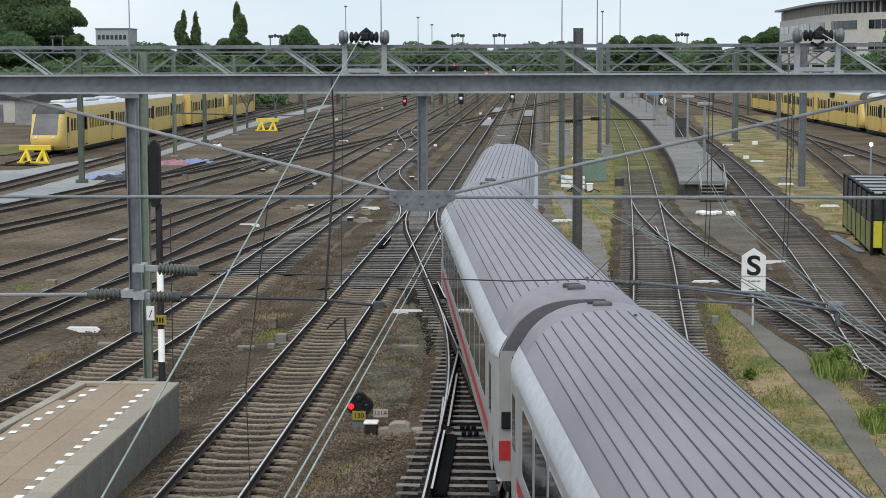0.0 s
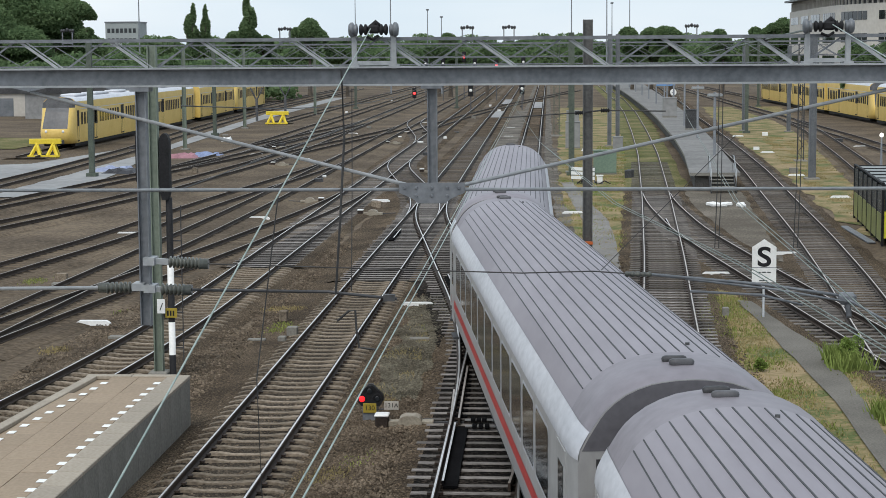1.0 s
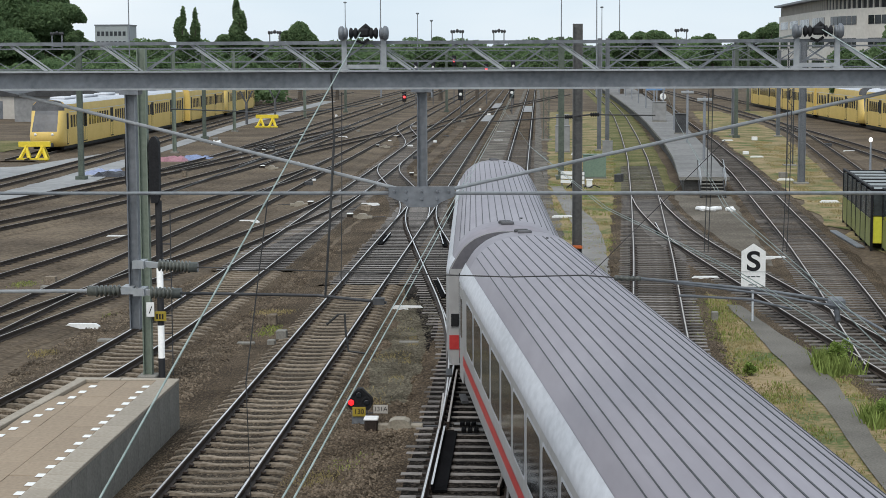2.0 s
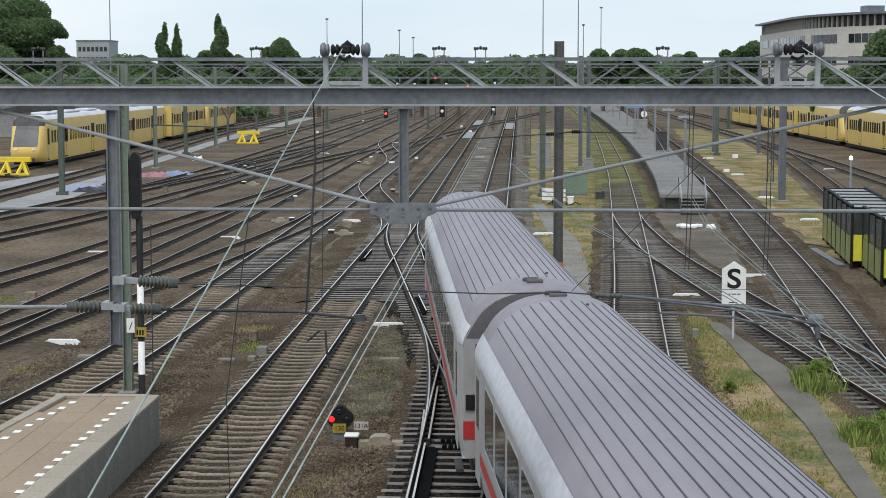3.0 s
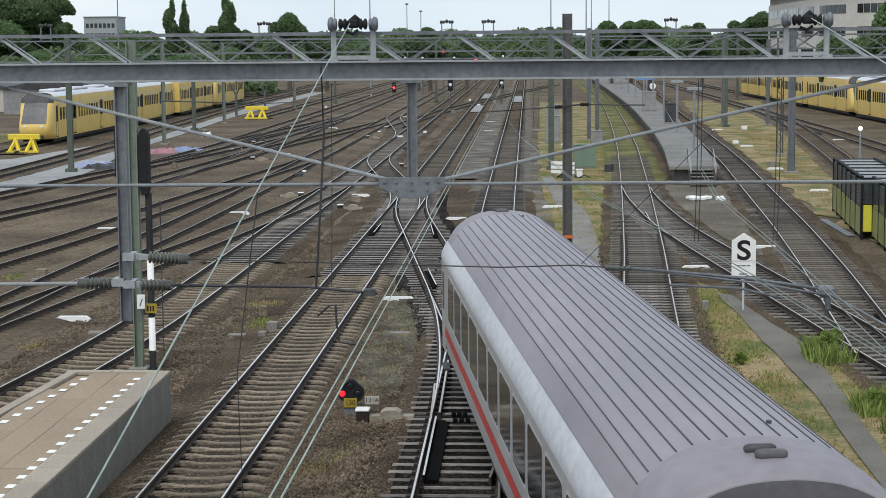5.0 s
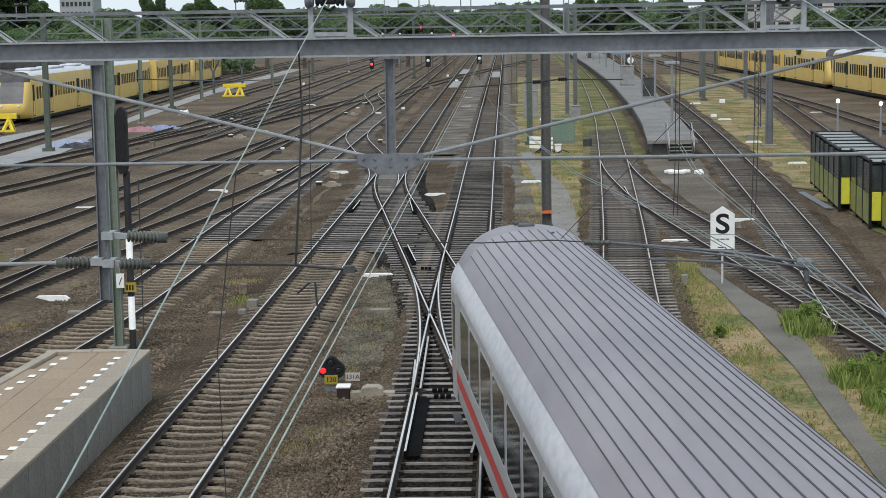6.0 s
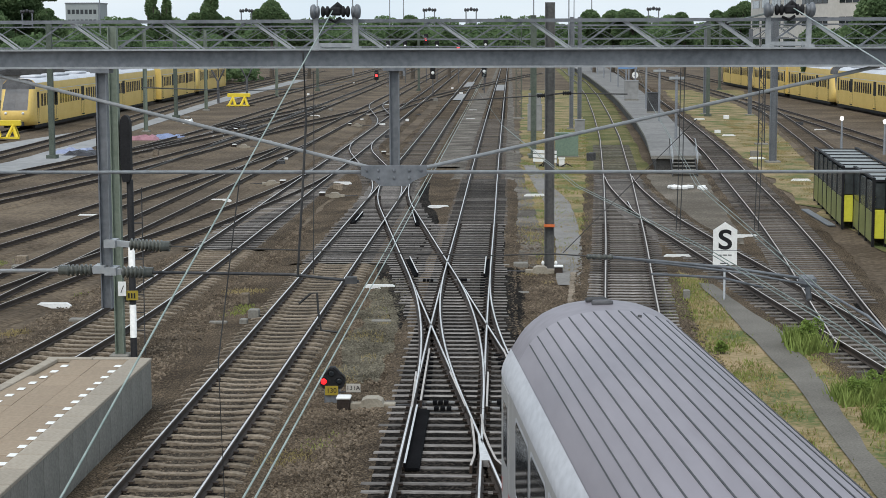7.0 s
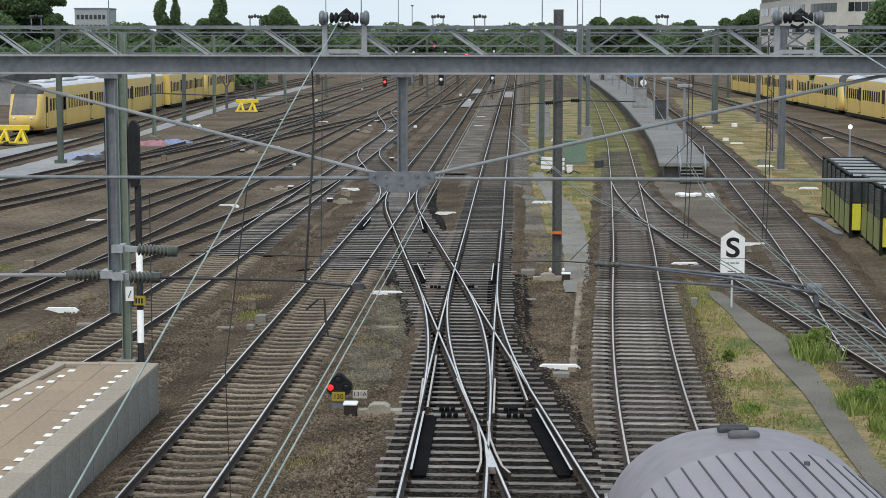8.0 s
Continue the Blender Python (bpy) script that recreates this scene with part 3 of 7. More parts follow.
fR1 = through_points([(2.72, 12), (2.75, 26), (2.84, 34.5), (2.96, 39.7), (3.29, 47.6), (3.83, 57.8), (4.36, 67.4), (5.78, 96.8), (7.55, 137), (8.85, 176), (10.4, 230), (11.5, 292), (12.2, 420)])
track(fR1, -60, 60, "curved side track on weathered timber sleepers", "timber", "worn", near=92, stone=GAPBALLAST)
track(fR1, 60.1, 104, "curved side track on dark timber sleepers", "dark", "worn", near=92, stone=GAPBALLAST)
track(fR1, 104.02, 420, "curved side track overgrown with green weeds", "dark", "worn", near=0, far=130, stone=GREENGRASS)
fR2 = through_points([(12.0, 18), (10.9, 28), (8.95, 47), (7.85, 59), (6.85, 70), (6.15, 79), (5.8, 93), (5.95, 100)])
track(fR2, -20, 99, "turnout track on dark weathered timber sleepers", "dark", "worn", near=92, stone=GAPBALLAST)
fR3 = through_points([(8.85, 43), (9.4, 51), (10.27, 62), (11.25, 77), (12.6, 102), (13.5, 118), (14.28, 137), (15.0, 156), (15.95, 182), (17.0, 215), (19.0, 260), (24, 420)])
track(fR3, 45, 410, "curved siding beside the end of the platform", "dark", "worn", near=80, skip=lambda y: y < 53)
fR4 = through_points([(16.0, 66), (18.5, 97), (19.9, 109), (21.1, 122), (22.2, 134), (24.2, 157.5), (26.2, 182), (27.2, 203), (27.5, 230)])
track(fR4, 50, 206, "siding track with worn rails in tan grass", "buried", near=0)
track(through_points([(24.6, 60), (26.4, 120), (27.2, 160), (27.5, 220), (27.8, 400)]), 60, 400, "siding track with worn rails", "buried", near=0)
fR6 = through_points([(37.0, 100), (36.7, 165), (36.3, 196), (35.1, 250), (34.2, 300), (33.4, 410)])
track(fR6, 80, 405, "stabling track under the parked yellow railcars", "buried", near=0)


# ---- near platform ----
def near_platform():
    p = thing("platform", "raised concrete platform with sandy paving and white dashes", "platform", kind="structure")
    bm = B()
    edge = [(-7.80, 37.9), (-7.80, 33), (-7.80, 26), (-7.80, -60)]
    left = [(-9.95, 37.9), (-10.33, 33), (-10.87, 26), (-14.5, -60)]
    z0, z1 = -0.27, 0.78
    n = len(edge)
    top_e, top_l = [bm.verts.new((*q, z1)) for q in edge], [bm.verts.new((*q, z1)) for q in left]
    bot_e, bot_l = [bm.verts.new((*q, z0)) for q in edge], [bm.verts.new((*q, z0)) for q in left]
    for i in range(n - 1):
        bm.faces.new((top_e[i], top_l[i], top_l[i + 1], top_e[i + 1])).material_index = 1
        bm.faces.new((bot_e[i], top_e[i], top_e[i + 1], bot_e[i + 1]))
        bm.faces.new((top_l[i], bot_l[i], bot_l[i + 1], top_l[i + 1]))
    bm.faces.new((bot_l[0], top_l[0], top_e[0], bot_e[0]))
    part("core", bm, (CONCRETE, PAVE), p)
    # coping, wall panels and paving, piece by piece
    rnd = random.Random(3)
    L = [Vector(q) for q in edge]

    def along(s):
        for a, b in zip(L, L[1:]):
            d = (b - a).length
            if s <= d:
                return a + (b - a) * (s / d), (b - a).normalized()
            s -= d
        return L[-1], (L[-1] - L[-2]).normalized()
    cm, wm = B(), B()
    box(cm, -0.42, 0.05, 0.006, 0.994, 0.0, 0.075, bevel=0.012)
    cme = bpy.data.meshes.new("coping_slab")
    cm.to_mesh(cme), cm.free()
    cme.materials.append(KERB)
    box(wm, 0.0, 0.035, 0.012, 0.988, z0, z1, bevel=0.01)
    wme = bpy.data.meshes.new("wall_panel")
    wm.to_mesh(wme), wm.free()
    wme.materials.append(CONCRETE)
    pm = B()
    box(pm, 0.004, 0.596, 0.004, 0.996, 0.0, 0.06, bevel=0.004)
    pme = bpy.data.meshes.new("paving_slab")
    pm.to_mesh(pme), pm.free()
    pme.materials.append(PAVE)
    dm = B()
    box(dm, -0.07, 0.07, -0.11, 0.11, 0.0, 0.006)
    dme = bpy.data.meshes.new("white_dash")
    dm.to_mesh(dme), dm.free()
    dme.materials.append(WHITE)
    s = 0.0
    while s < 26:
        q, d = along(s)
        ang = math.atan2(d.x, -d.y)
        m = Matrix.Translation((q.x, q.y, 0)) @ Matrix.Rotation(math.pi + ang, 4, "Z")
        face = Matrix.Translation((q.x, q.y, 0)) @ Matrix.Rotation(ang, 4, "Z") @ Matrix.Diagonal((1, -1, 1, 1))
        shared("wall_panel", wme, p, face)
        shared("coping_slab", cme, p, Matrix.Translation((0, 0, z1)) @ face)
        wide = 2.14 + (37.4 - q.y) * 0.077
        k = 0
        while 0.43 + (k + 1) * 0.6 < wide:
            shared("paving_slab", pme, p, Matrix.Translation((0, 0, z1 + rnd.uniform(-0.004, 0.004))) @ face @ Matrix.Translation((-0.43 - (k + 1) * 0.6, 0, 0)))
            k += 1
        s += 1.0
    km = B()
    box(km, 0.0, 0.22, 0.006, 0.994, 0.0, 0.085, bevel=0.012)
    kme = bpy.data.meshes.new("kerb_stone")
    km.to_mesh(kme), km.free()
    kme.materials.append(KERB)
    for a, b in zip(left, left[1:]):
        a, b = Vector(a), Vector(b)
        d = (b - a).normalized()
        n = round((b - a).length)
        for k in range(min(n, 20)):
            q = a + (b - a) * (k / n)
            shared("kerb_stone", kme, p, Matrix.Translation((q.x, q.y, z1 + 0.002)) @ Matrix.Rotation(math.atan2(d.y, d.x) - math.pi / 2, 4, "Z") @ Matrix.Diagonal((-1, 1, 1, 1)))
    for k in range(2):
        shared("kerb_stone", kme, p, Matrix.Translation((-8.0 - k, 37.9, z1 + 0.004)) @ Matrix.Rotation(math.pi / 2, 4, "Z") @ Matrix.Diagonal((-1, 1, 1, 1)))
    y = 36.95
    while y > 12:
        for x in (-8.28, -9.41 - (37.0 - y) * 0.098):
            shared("white_dash", dme, p, pose(x, y, z1 + (0.079 if x > -8.22 else 0.066)))
        y -= 0.62
    return p


near_platform()


# ---- far platform ----
def far_platform():
    p = thing("far_platform", "grey concrete island platform end with stairs", "platform", kind="structure")
    fl = through_points([(8.05, 103), (9.15, 122), (10.04, 144), (10.6, 164), (11.35, 190), (11.85, 214), (12.4, 256), (12.9, 300), (13.6, 400)])
    fr = through_points([(10.93, 103), (11.82, 121), (12.65, 137), (13.4, 154.5), (14.37, 176), (15.8, 215), (17.3, 270), (20.5, 400)])
    # deck slab over set-back walls, the overhang's shade put into their dark concrete colour
    for nm, ins, z0, z1, y0, mm in (("deck", 0.0, 0.66, 0.84, 103.0, (DECKGREY, CONCRETE)), ("wall", 0.3, -0.27, 0.66, 103.35, (SHADEWALL, SHADEWALL))):
        bm = B()
        prev = None
        y = y0
        while y < 400:
            row = [bm.verts.new(q) for q in ((fl(y) + ins, y, z0), (fl(y) + ins, y, z1), (fr(y) - ins, y, z1), (fr(y) - ins, y, z0))]
            if prev:
                for k in range(4):
                    f = bm.faces.new((prev[k], prev[(k + 1) % 4], row[(k + 1) % 4], row[k]))
                    f.material_index = 0 if k == 1 else 1
            else:
                bm.faces.new(row[::-1]).material_index = 1
            prev = row
            y += 3
        part(nm, bm, mm, p)
    for i in range(5):
        bm = B()
        box(bm, 9.2, 10.5, 103 - 0.3 * (i + 1), 103 - 0.3 * i - 0.004, 0.62 - i * 0.18, 0.68 - i * 0.18, bevel=0.01)
        part("step", bm, CONCRETE, p)
    for x in (9.15, 10.55):
        bm = B()
        beam(bm, (x, 103, 0.58), (x, 101.4, -0.27), 0.05, 0.22)
        part("stringer", bm, DARKSTEEL, p)
        bm = B()
        tube(bm, [(x, 103.6, 0.84), (x, 103.6, 1.8), (x, 103.0, 1.8), (x, 101.4, 0.9), (x, 101.4, -0.27)], 0.03)
        tube(bm, [(x, 103.6, 1.35), (x, 103, 1.35), (x, 101.4, 0.45)], 0.02)
        part("handrail", bm, GALVLIGHT, p)
    return p


far_platform()


# ---- overhead portals ----
def insulator(bm, a, b, r=0.07, sheds=6, mi=0):
    a, b = Vector(a), Vector(b)
    d = b - a
    rot = d.to_track_quat("Z", "Y").to_matrix().to_4x4()
    prof = [(r * 0.35, 0.0)]
    for i in range(sheds):
        z = d.length * (i + 0.5) / sheds
        w = d.length / sheds
        prof += [(r * 0.58, z - w * 0.45), (r, z - w * 0.2), (r * 0.96, z + w * 0.12), (r * 0.58, z + w * 0.42)]
    prof.append((r * 0.35, d.length))
    lathe(bm, prof, 10, Matrix.Translation(a) @ rot, mi)


def near_portal():
    p = thing("catenary_portal", "grey galvanised steel portal with lattice top and braces", "portal")
    Y = 18.5
    for nm, z, w, h in (("beam_flange", 7.616, 0.2, 0.018), ("beam_web", 7.525, 0.012, 0.163), ("beam_flange", 7.434, 0.2, 0.018)):
        bm = B()
        beam(bm, (-13, Y, z), (12.5, Y, z), w, h)
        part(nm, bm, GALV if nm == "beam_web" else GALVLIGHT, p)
    bm = B()
    beam(bm, (-13, Y + 0.02, 7.905), (12.5, Y + 0.02, 7.905), 0.06, 0.035)
    part("top_chord", bm, GALV, p)
    for k in range(-12, 14):
        x = -0.789 + 0.95 * k
        for s in (-1, 1):
            bm = B()
            beam(bm, (x + s * 0.03, Y + 0.03, 7.9), (x + s * 0.42, Y + 0.03, 7.625), 0.02, 0.025 if s > 0 else 0.018)
            if s > 0:
                beam(bm, (x + 0.07, Y + 0.09, 7.9), (x + 0.46, Y + 0.09, 7.625), 0.015, 0.012)
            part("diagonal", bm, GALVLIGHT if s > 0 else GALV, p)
    bm = B()
    tube(bm, [(-13, Y - 0.12, 6.36), (12.5, Y - 0.12, 6.36)], 0.018, 8)
    part("tie_tube", bm, GALVLIGHT, p)
    for a, b in (((-1.46, Y - 0.12, 6.41), (-5.4, Y - 0.02, 7.38)), ((-0.86, Y - 0.12, 6.41), (3.75, Y - 0.02, 7.43))):
        bm = B()
        tube(bm, [a, b], 0.019, 8)
        part("brace_tube", bm, GALVLIGHT, p)
    bm = B()
    hbeam(bm, (-1.2, Y, 6.38), (-1.2, Y, 7.394), 0.1, 0.1, 0.012, 0.01, up=(1, 0, 0))
    part("drop_post", bm, GALV, p)
    bm = B()
    box(bm, -1.31, -1.09, Y - 0.1, Y + 0.1, 7.395, 7.424)
    part("head_plate", bm, GALV, p)
    bm = B()
    prof = [(-1.54, 6.43), (-0.86, 6.43), (-0.86, 6.33), (-1.0, 6.27), (-1.06, 6.22), (-1.34, 6.22), (-1.4, 6.27), (-1.54, 6.33)]
    f = bm.faces.new([bm.verts.new((x, Y - 0.165, z)) for x, z in prof])
    r = bmesh.ops.extrude_face_region(bm, geom=[f])
    bmesh.ops.translate(bm, vec=(0, 0.03, 0), verts=[v for v in r["geom"] if isinstance(v, bmesh.types.BMVert)])
    for bx in (-1.48, -1.36, -1.2, -1.04, -0.92):
        for bz in (6.3, 6.38):
            if 6.3 < bz or -1.4 < bx < -1.0:
                lathe(bm, [(0.017, 0), (0.012, 0.018)], 6, Matrix.Translation((bx, Y - 0.165, bz)) @ Matrix.Rotation(radians(90), 4, "X"))
    part("gusset_plate", bm, GALV, p)
    # long drop post with insulators
    X = -4.235
    bm = B()
    hbeam(bm, (X, Y, 4.92), (X, Y, 7.379), 0.11, 0.11, 0.012, 0.01, up=(1, 0, 0))
    part("drop_post", bm, GALV, p)
    bm = B()
    box(bm, X - 0.1, X + 0.1, Y - 0.1, Y + 0.1, 7.38, 7.423)
    part("head_plate", bm, GALV, p)
    for (x0, x1, z, z1) in ((X + 0.26, X + 0.61, 5.60, 5.58), (X + 0.17, X + 0.43, 5.31, 5.305), (X - 0.14, X - 0.42, 5.33, 5.325)):
        bm = B()
        insulator(bm, (x0, Y - 0.05, z), (x1, Y - 0.05, z1), 0.064, 9 if z > 5.5 else 6)
        s = 1 if x1 > x0 else -1
        tube(bm, [(x1 - s * 0.02, Y - 0.05, z1), (x1 + s * 0.07, Y - 0.05, z1)], 0.055, 10)
        part("insulator", bm, PORCELAIN, p)
        bm = B()
        beam(bm, (X, Y - 0.05, z + 0.02), (x0, Y - 0.05, z), 0.05, 0.06)
        box(bm, min(X, X + s * 0.12), max(X, X + s * 0.12), Y - 0.12, Y + 0.1, z - 0.03, z + 0.05)
        part("bracket", bm, GALVLIGHT, p)
    bm = B()
    tube(bm, [(X - 0.48, Y - 0.05, 5.325), (X - 3.5, Y - 0.05, 5.30)], 0.02, 8)
    part("arm_tube", bm, GALVLIGHT, p)
    bm = B()
    tube(bm, [(X + 0.49, Y - 0.05, 5.305), (-2.3, Y - 0.05, 5.285), (-1.58, Y - 0.05, 5.21)], 0.016, 8)
    box(bm, -1.72, -1.6, Y - 0.09, Y - 0.01, 5.19, 5.26)
    part("steady_arm", bm, DARKSTEEL, p)
    # straining insulators on top
    for x in (-2.0, 2.62):
        for dx in (0.0, 0.41):
            bm = B()
            beam(bm, (x + dx, Y, 7.6), (x + dx, Y, 7.98), 0.05, 0.06)
            box(bm, x + dx - 0.05, x + dx + 0.05, Y - 0.08, Y + 0.08, 7.62, 7.65)
            part("upright", bm, GALVLIGHT, p)
        for a, s in ((x - 0.02, 1), (x + 0.43, -1)):
            bm = B()
            lathe(bm, [(0.02, -0.035), (0.055, -0.03), (0.074, -0.012), (0.076, 0.012), (0.062, 0.022), (0.05, 0.03), (0.062, 0.04), (0.06, 0.055), (0.035, 0.062)], 14, Matrix.Translation((a, Y - 0.05, 8.0)) @ Matrix.Rotation(radians(90 * s), 4, "Y"))
            part("insulator_cap", bm, GALV, p)
            bm = B()
            insulator(bm, (a + s * 0.075, Y - 0.05, 8.0), (a + s * 0.17, Y - 0.05, 8.0), 0.06, 2)
            part("strain_insulator", bm, BLACK, p)
        bm = B()
        box(bm, x + 0.15, x + 0.27, Y - 0.1, Y + 0.0, 7.96, 8.05, bevel=0.02)
        tube(bm, [(x + 0.17, Y - 0.05, 8.02), (x + 0.23, Y - 0.05, 8.075), (x + 0.27, Y - 0.05, 8.03)], 0.028, 7)
        tube(bm, [(x + 0.13, Y - 0.06, 7.93), (x + 0.2, Y - 0.06, 7.9), (x + 0.26, Y - 0.06, 7.94)], 0.016, 6)
        part("strain_clamp", bm, BLACK, p)
        bm = B()
        beam(bm, (x, Y, 7.66), (x + 0.41, Y, 7.66), 0.04, 0.04)
        part("cross_bar", bm, GALVLIGHT, p)
    for x in (-12.8, 12.3):
        bm = B()
        hbeam(bm, (x, Y, -0.27), (x, Y, 7.42), 0.24, 0.24, 0.018, 0.012, up=(1, 0, 0))
        box(bm, x - 0.3, x + 0.3, Y - 0.3, Y + 0.3, -0.29, -0.1)
        part("leg", bm, GALV, p)
    return p


near_portal()


def far_portal(Y, x0, x1, zb, zt, legs, w=0.3):
    p = thing("far_portal", "grey lattice portal over the tracks", "portal", group="far portals")
    for z in (zb, zt):
        bm = B()
        beam(bm, (x0, Y, z), (x1, Y, z), 0.08, 0.09)
        part("chord", bm, GALV, p)
    n = int((x1 - x0) / 2.2)
    bm = B()
    for i in range(n):
        a, b = x0 + (x1 - x0) * i / n, x0 + (x1 - x0) * (i + 1) / n
        z = (zb, zt) if i % 2 else (zt, zb)
        beam(bm, (a, Y, z[0]), (b, Y, z[1]), 0.04, 0.055)
    part("lattice", bm, GALV, p)
    for x in legs:
        bm = B()
        beam(bm, (x, Y, -0.27), (x, Y, zt + 0.3), w, w)
        box(bm, x - w, x + w, Y - w, Y + w, -0.28, 0.0)
        part("leg", bm, MASTGREEN, p)
    return p


far_portal(117, -46, 44, 7.0, 8.35, (-30.2, 1.5, 44), 0.34)
far_portal(176, -46, 50, 7.3, 8.6, (-33, 19.2, 50), 0.34)
far_portal(260, -50, 60, 7.2, 8.6, (-28, -13.3, 3, 30), 0.34)


def roof_insulator(x, Y, z):
    p = thing("bus_support", "small frame with paired insulators on the portal", "insulator", m=pose(x, Y, z), group="bus supports")
    bm = B()
    for dx in (-0.33, 0.33):
        beam(bm, (dx, 0, 0), (dx, 0, 0.92), 0.07, 0.07)
    beam(bm, (-0.33, 0, 0.12), (0.33, 0, 0.12), 0.05, 0.06)
    part("frame", bm, GALV, p)
    bm = B()
    for a, b in ((-0.45, -0.12), (0.12, 0.45)):
        insulator(bm, (a, 0, 0.95), (b, 0, 0.95), 0.12, 2)
    lathe(bm, [(0.05, 0.87), (0.13, 0.99), (0.05, 1.12)], 8)
    part("insulator", bm, DARKSTEEL, p)


for px_ in (-5.27, -2.57, -31.6, -17.2, 9.2):
    roof_insulator(px_, 117, 8.41)


# ---- masts ----
def mast(x, y, h, w, material, label, section="h", bands=()):
    p = thing("catenary_mast", label, "mast", m=pose(x, y, -0.27), group="catenary masts")
    bm = B()
    if section == "h":
        hbeam(bm, (0, 0, 0), (0, 0, h), w, w, 0.03, 0.03, up=(1, 0, 0))
    elif section == "tube":
        tube(bm, [(0, 0, 0), (0, 0, h)], w / 2, 8)
    else:
        for sx in (-1, 1):
            beam(bm, (sx * w / 2, 0, 0), (sx * w / 2, 0, h), 0.08, 0.08)
        z, k = 0.2, 0
        while z < h - w:
            s = 1 if k % 2 else -1
            beam(bm, (-s * w / 2, 0, z), (s * w / 2, 0, z + w * 1.2), 0.04, 0.04)
            z += w * 1.2
            k += 1
    part("post", bm, material, p)
    bm = B()
    box(bm, -w * 1.1, w * 1.1, -w * 1.1, w * 1.1, -0.06, 0.14, bevel=0.03)
    part("foundation", bm, CONCRETE, p)
    for z, hh, mm in bands:
        bm = B()
        box(bm, -w / 2 - 0.012, w / 2 + 0.012, -w / 2 - 0.012, w / 2 + 0.012, z, z + hh)
        part("band", bm, mm, p)
    return p


ORANGE = mat("orange_paint", (0.55, 0.12, 0.03), (0.65, 0.17, 0.05), 0.6, bump=0)
mast(1.31, 60.6, 9.1, 0.33, MASTDARK, "dark brown-grey steel catenary mast with orange band", bands=((1.55, 0.09, ORANGE),))
mast(1.5, 119.5, 9.3, 0.36, MASTGREEN, "dark green steel catenary mast", bands=())
mast(0.75, 172, 9.0, 0.5, MASTGREEN, "dark green lattice catenary mast", "lattice")
mast(5.15, 153, 9.5, 0.34, GALV, "grey steel mast, one of a close pair", "h")
mast(5.85, 153.4, 9.5, 0.34, GALV, "grey steel mast, one of a close pair", "h")
mast(16.37, 112.6, 9.0, 0.42, GALV, "pale grey steel catenary mast on concrete foot", "h")
mast(18.2, 131, 8.5, 0.42, DARKSTEEL, "slim dark lattice mast in tan grass", "lattice")
mast(23.6, 178.5, 8.5, 0.36, GALV, "grey steel mast in tan grass", "h")
mast(19.5, 181, 8.5, 0.4, GALV, "grey steel mast in tan grass", "h")
mast(-30.7, 150, 8.6, 0.3, GREENSTEEL, "slim grey-green mast between sidings", "h")
mast(-32.9, 193, 8.6, 0.32, GREENSTEEL, "slim grey-green mast between sidings", "h")
mast(-30.3, 232, 8.6, 0.34, GREENSTEEL, "slim grey-green mast between sidings", "h")
mast(-9.76, 43.9, 8.25, 0.22, GREENSTEEL, "grey-green steel mast at the end of the platform", "h")


# ---- the moving train ----
COACH = 26.4
HALF = 12.87
# half cross-section of side and roof: x, z from the sole bar up to the ridge
SIDE = [(1.36, 0.95), (1.41, 1.25), (1.412, 1.5), (1.412, 2.9), (1.39, 3.12)]
ROOF = [(1.385, 3.125), (1.30, 3.30), (1.225, 3.43), (1.15, 3.555), (1.08, 3.65), (0.97, 3.755), (0.83, 3.86), (0.68, 3.935), (0.51, 3.995), (0.36, 4.023), (0.18, 4.045), (0.06, 4.05)]
SEAMS = (0.085, 0.255, 0.425, 0.59, 0.745, 0.89, 1.015, 1.12)


def loft(bm, prof, stations, mi=0, scale=None, close=False):
    rings = []
    for y in stations:
        sx, dz = scale(y) if scale else (1, 0)
        rings.append([bm.verts.new((x * sx, y, z + dz * max(0.0, (z - 3.0)))) for x, z in prof])
    for a, b in zip(rings, rings[1:]):
        for k in range(len(prof) - 1):
            f = bm.faces.new((a[k], a[k + 1], b[k + 1], b[k]))
            f.material_index = mi
            f.smooth = True
    return rings


def end_shape(y):
    """The last half metre draws in a little at both ends."""
    d = max(0.0, abs(y) - (HALF - 0.5)) / 0.5
    return 1 - 0.05 * d * d, -0.11 * d * d


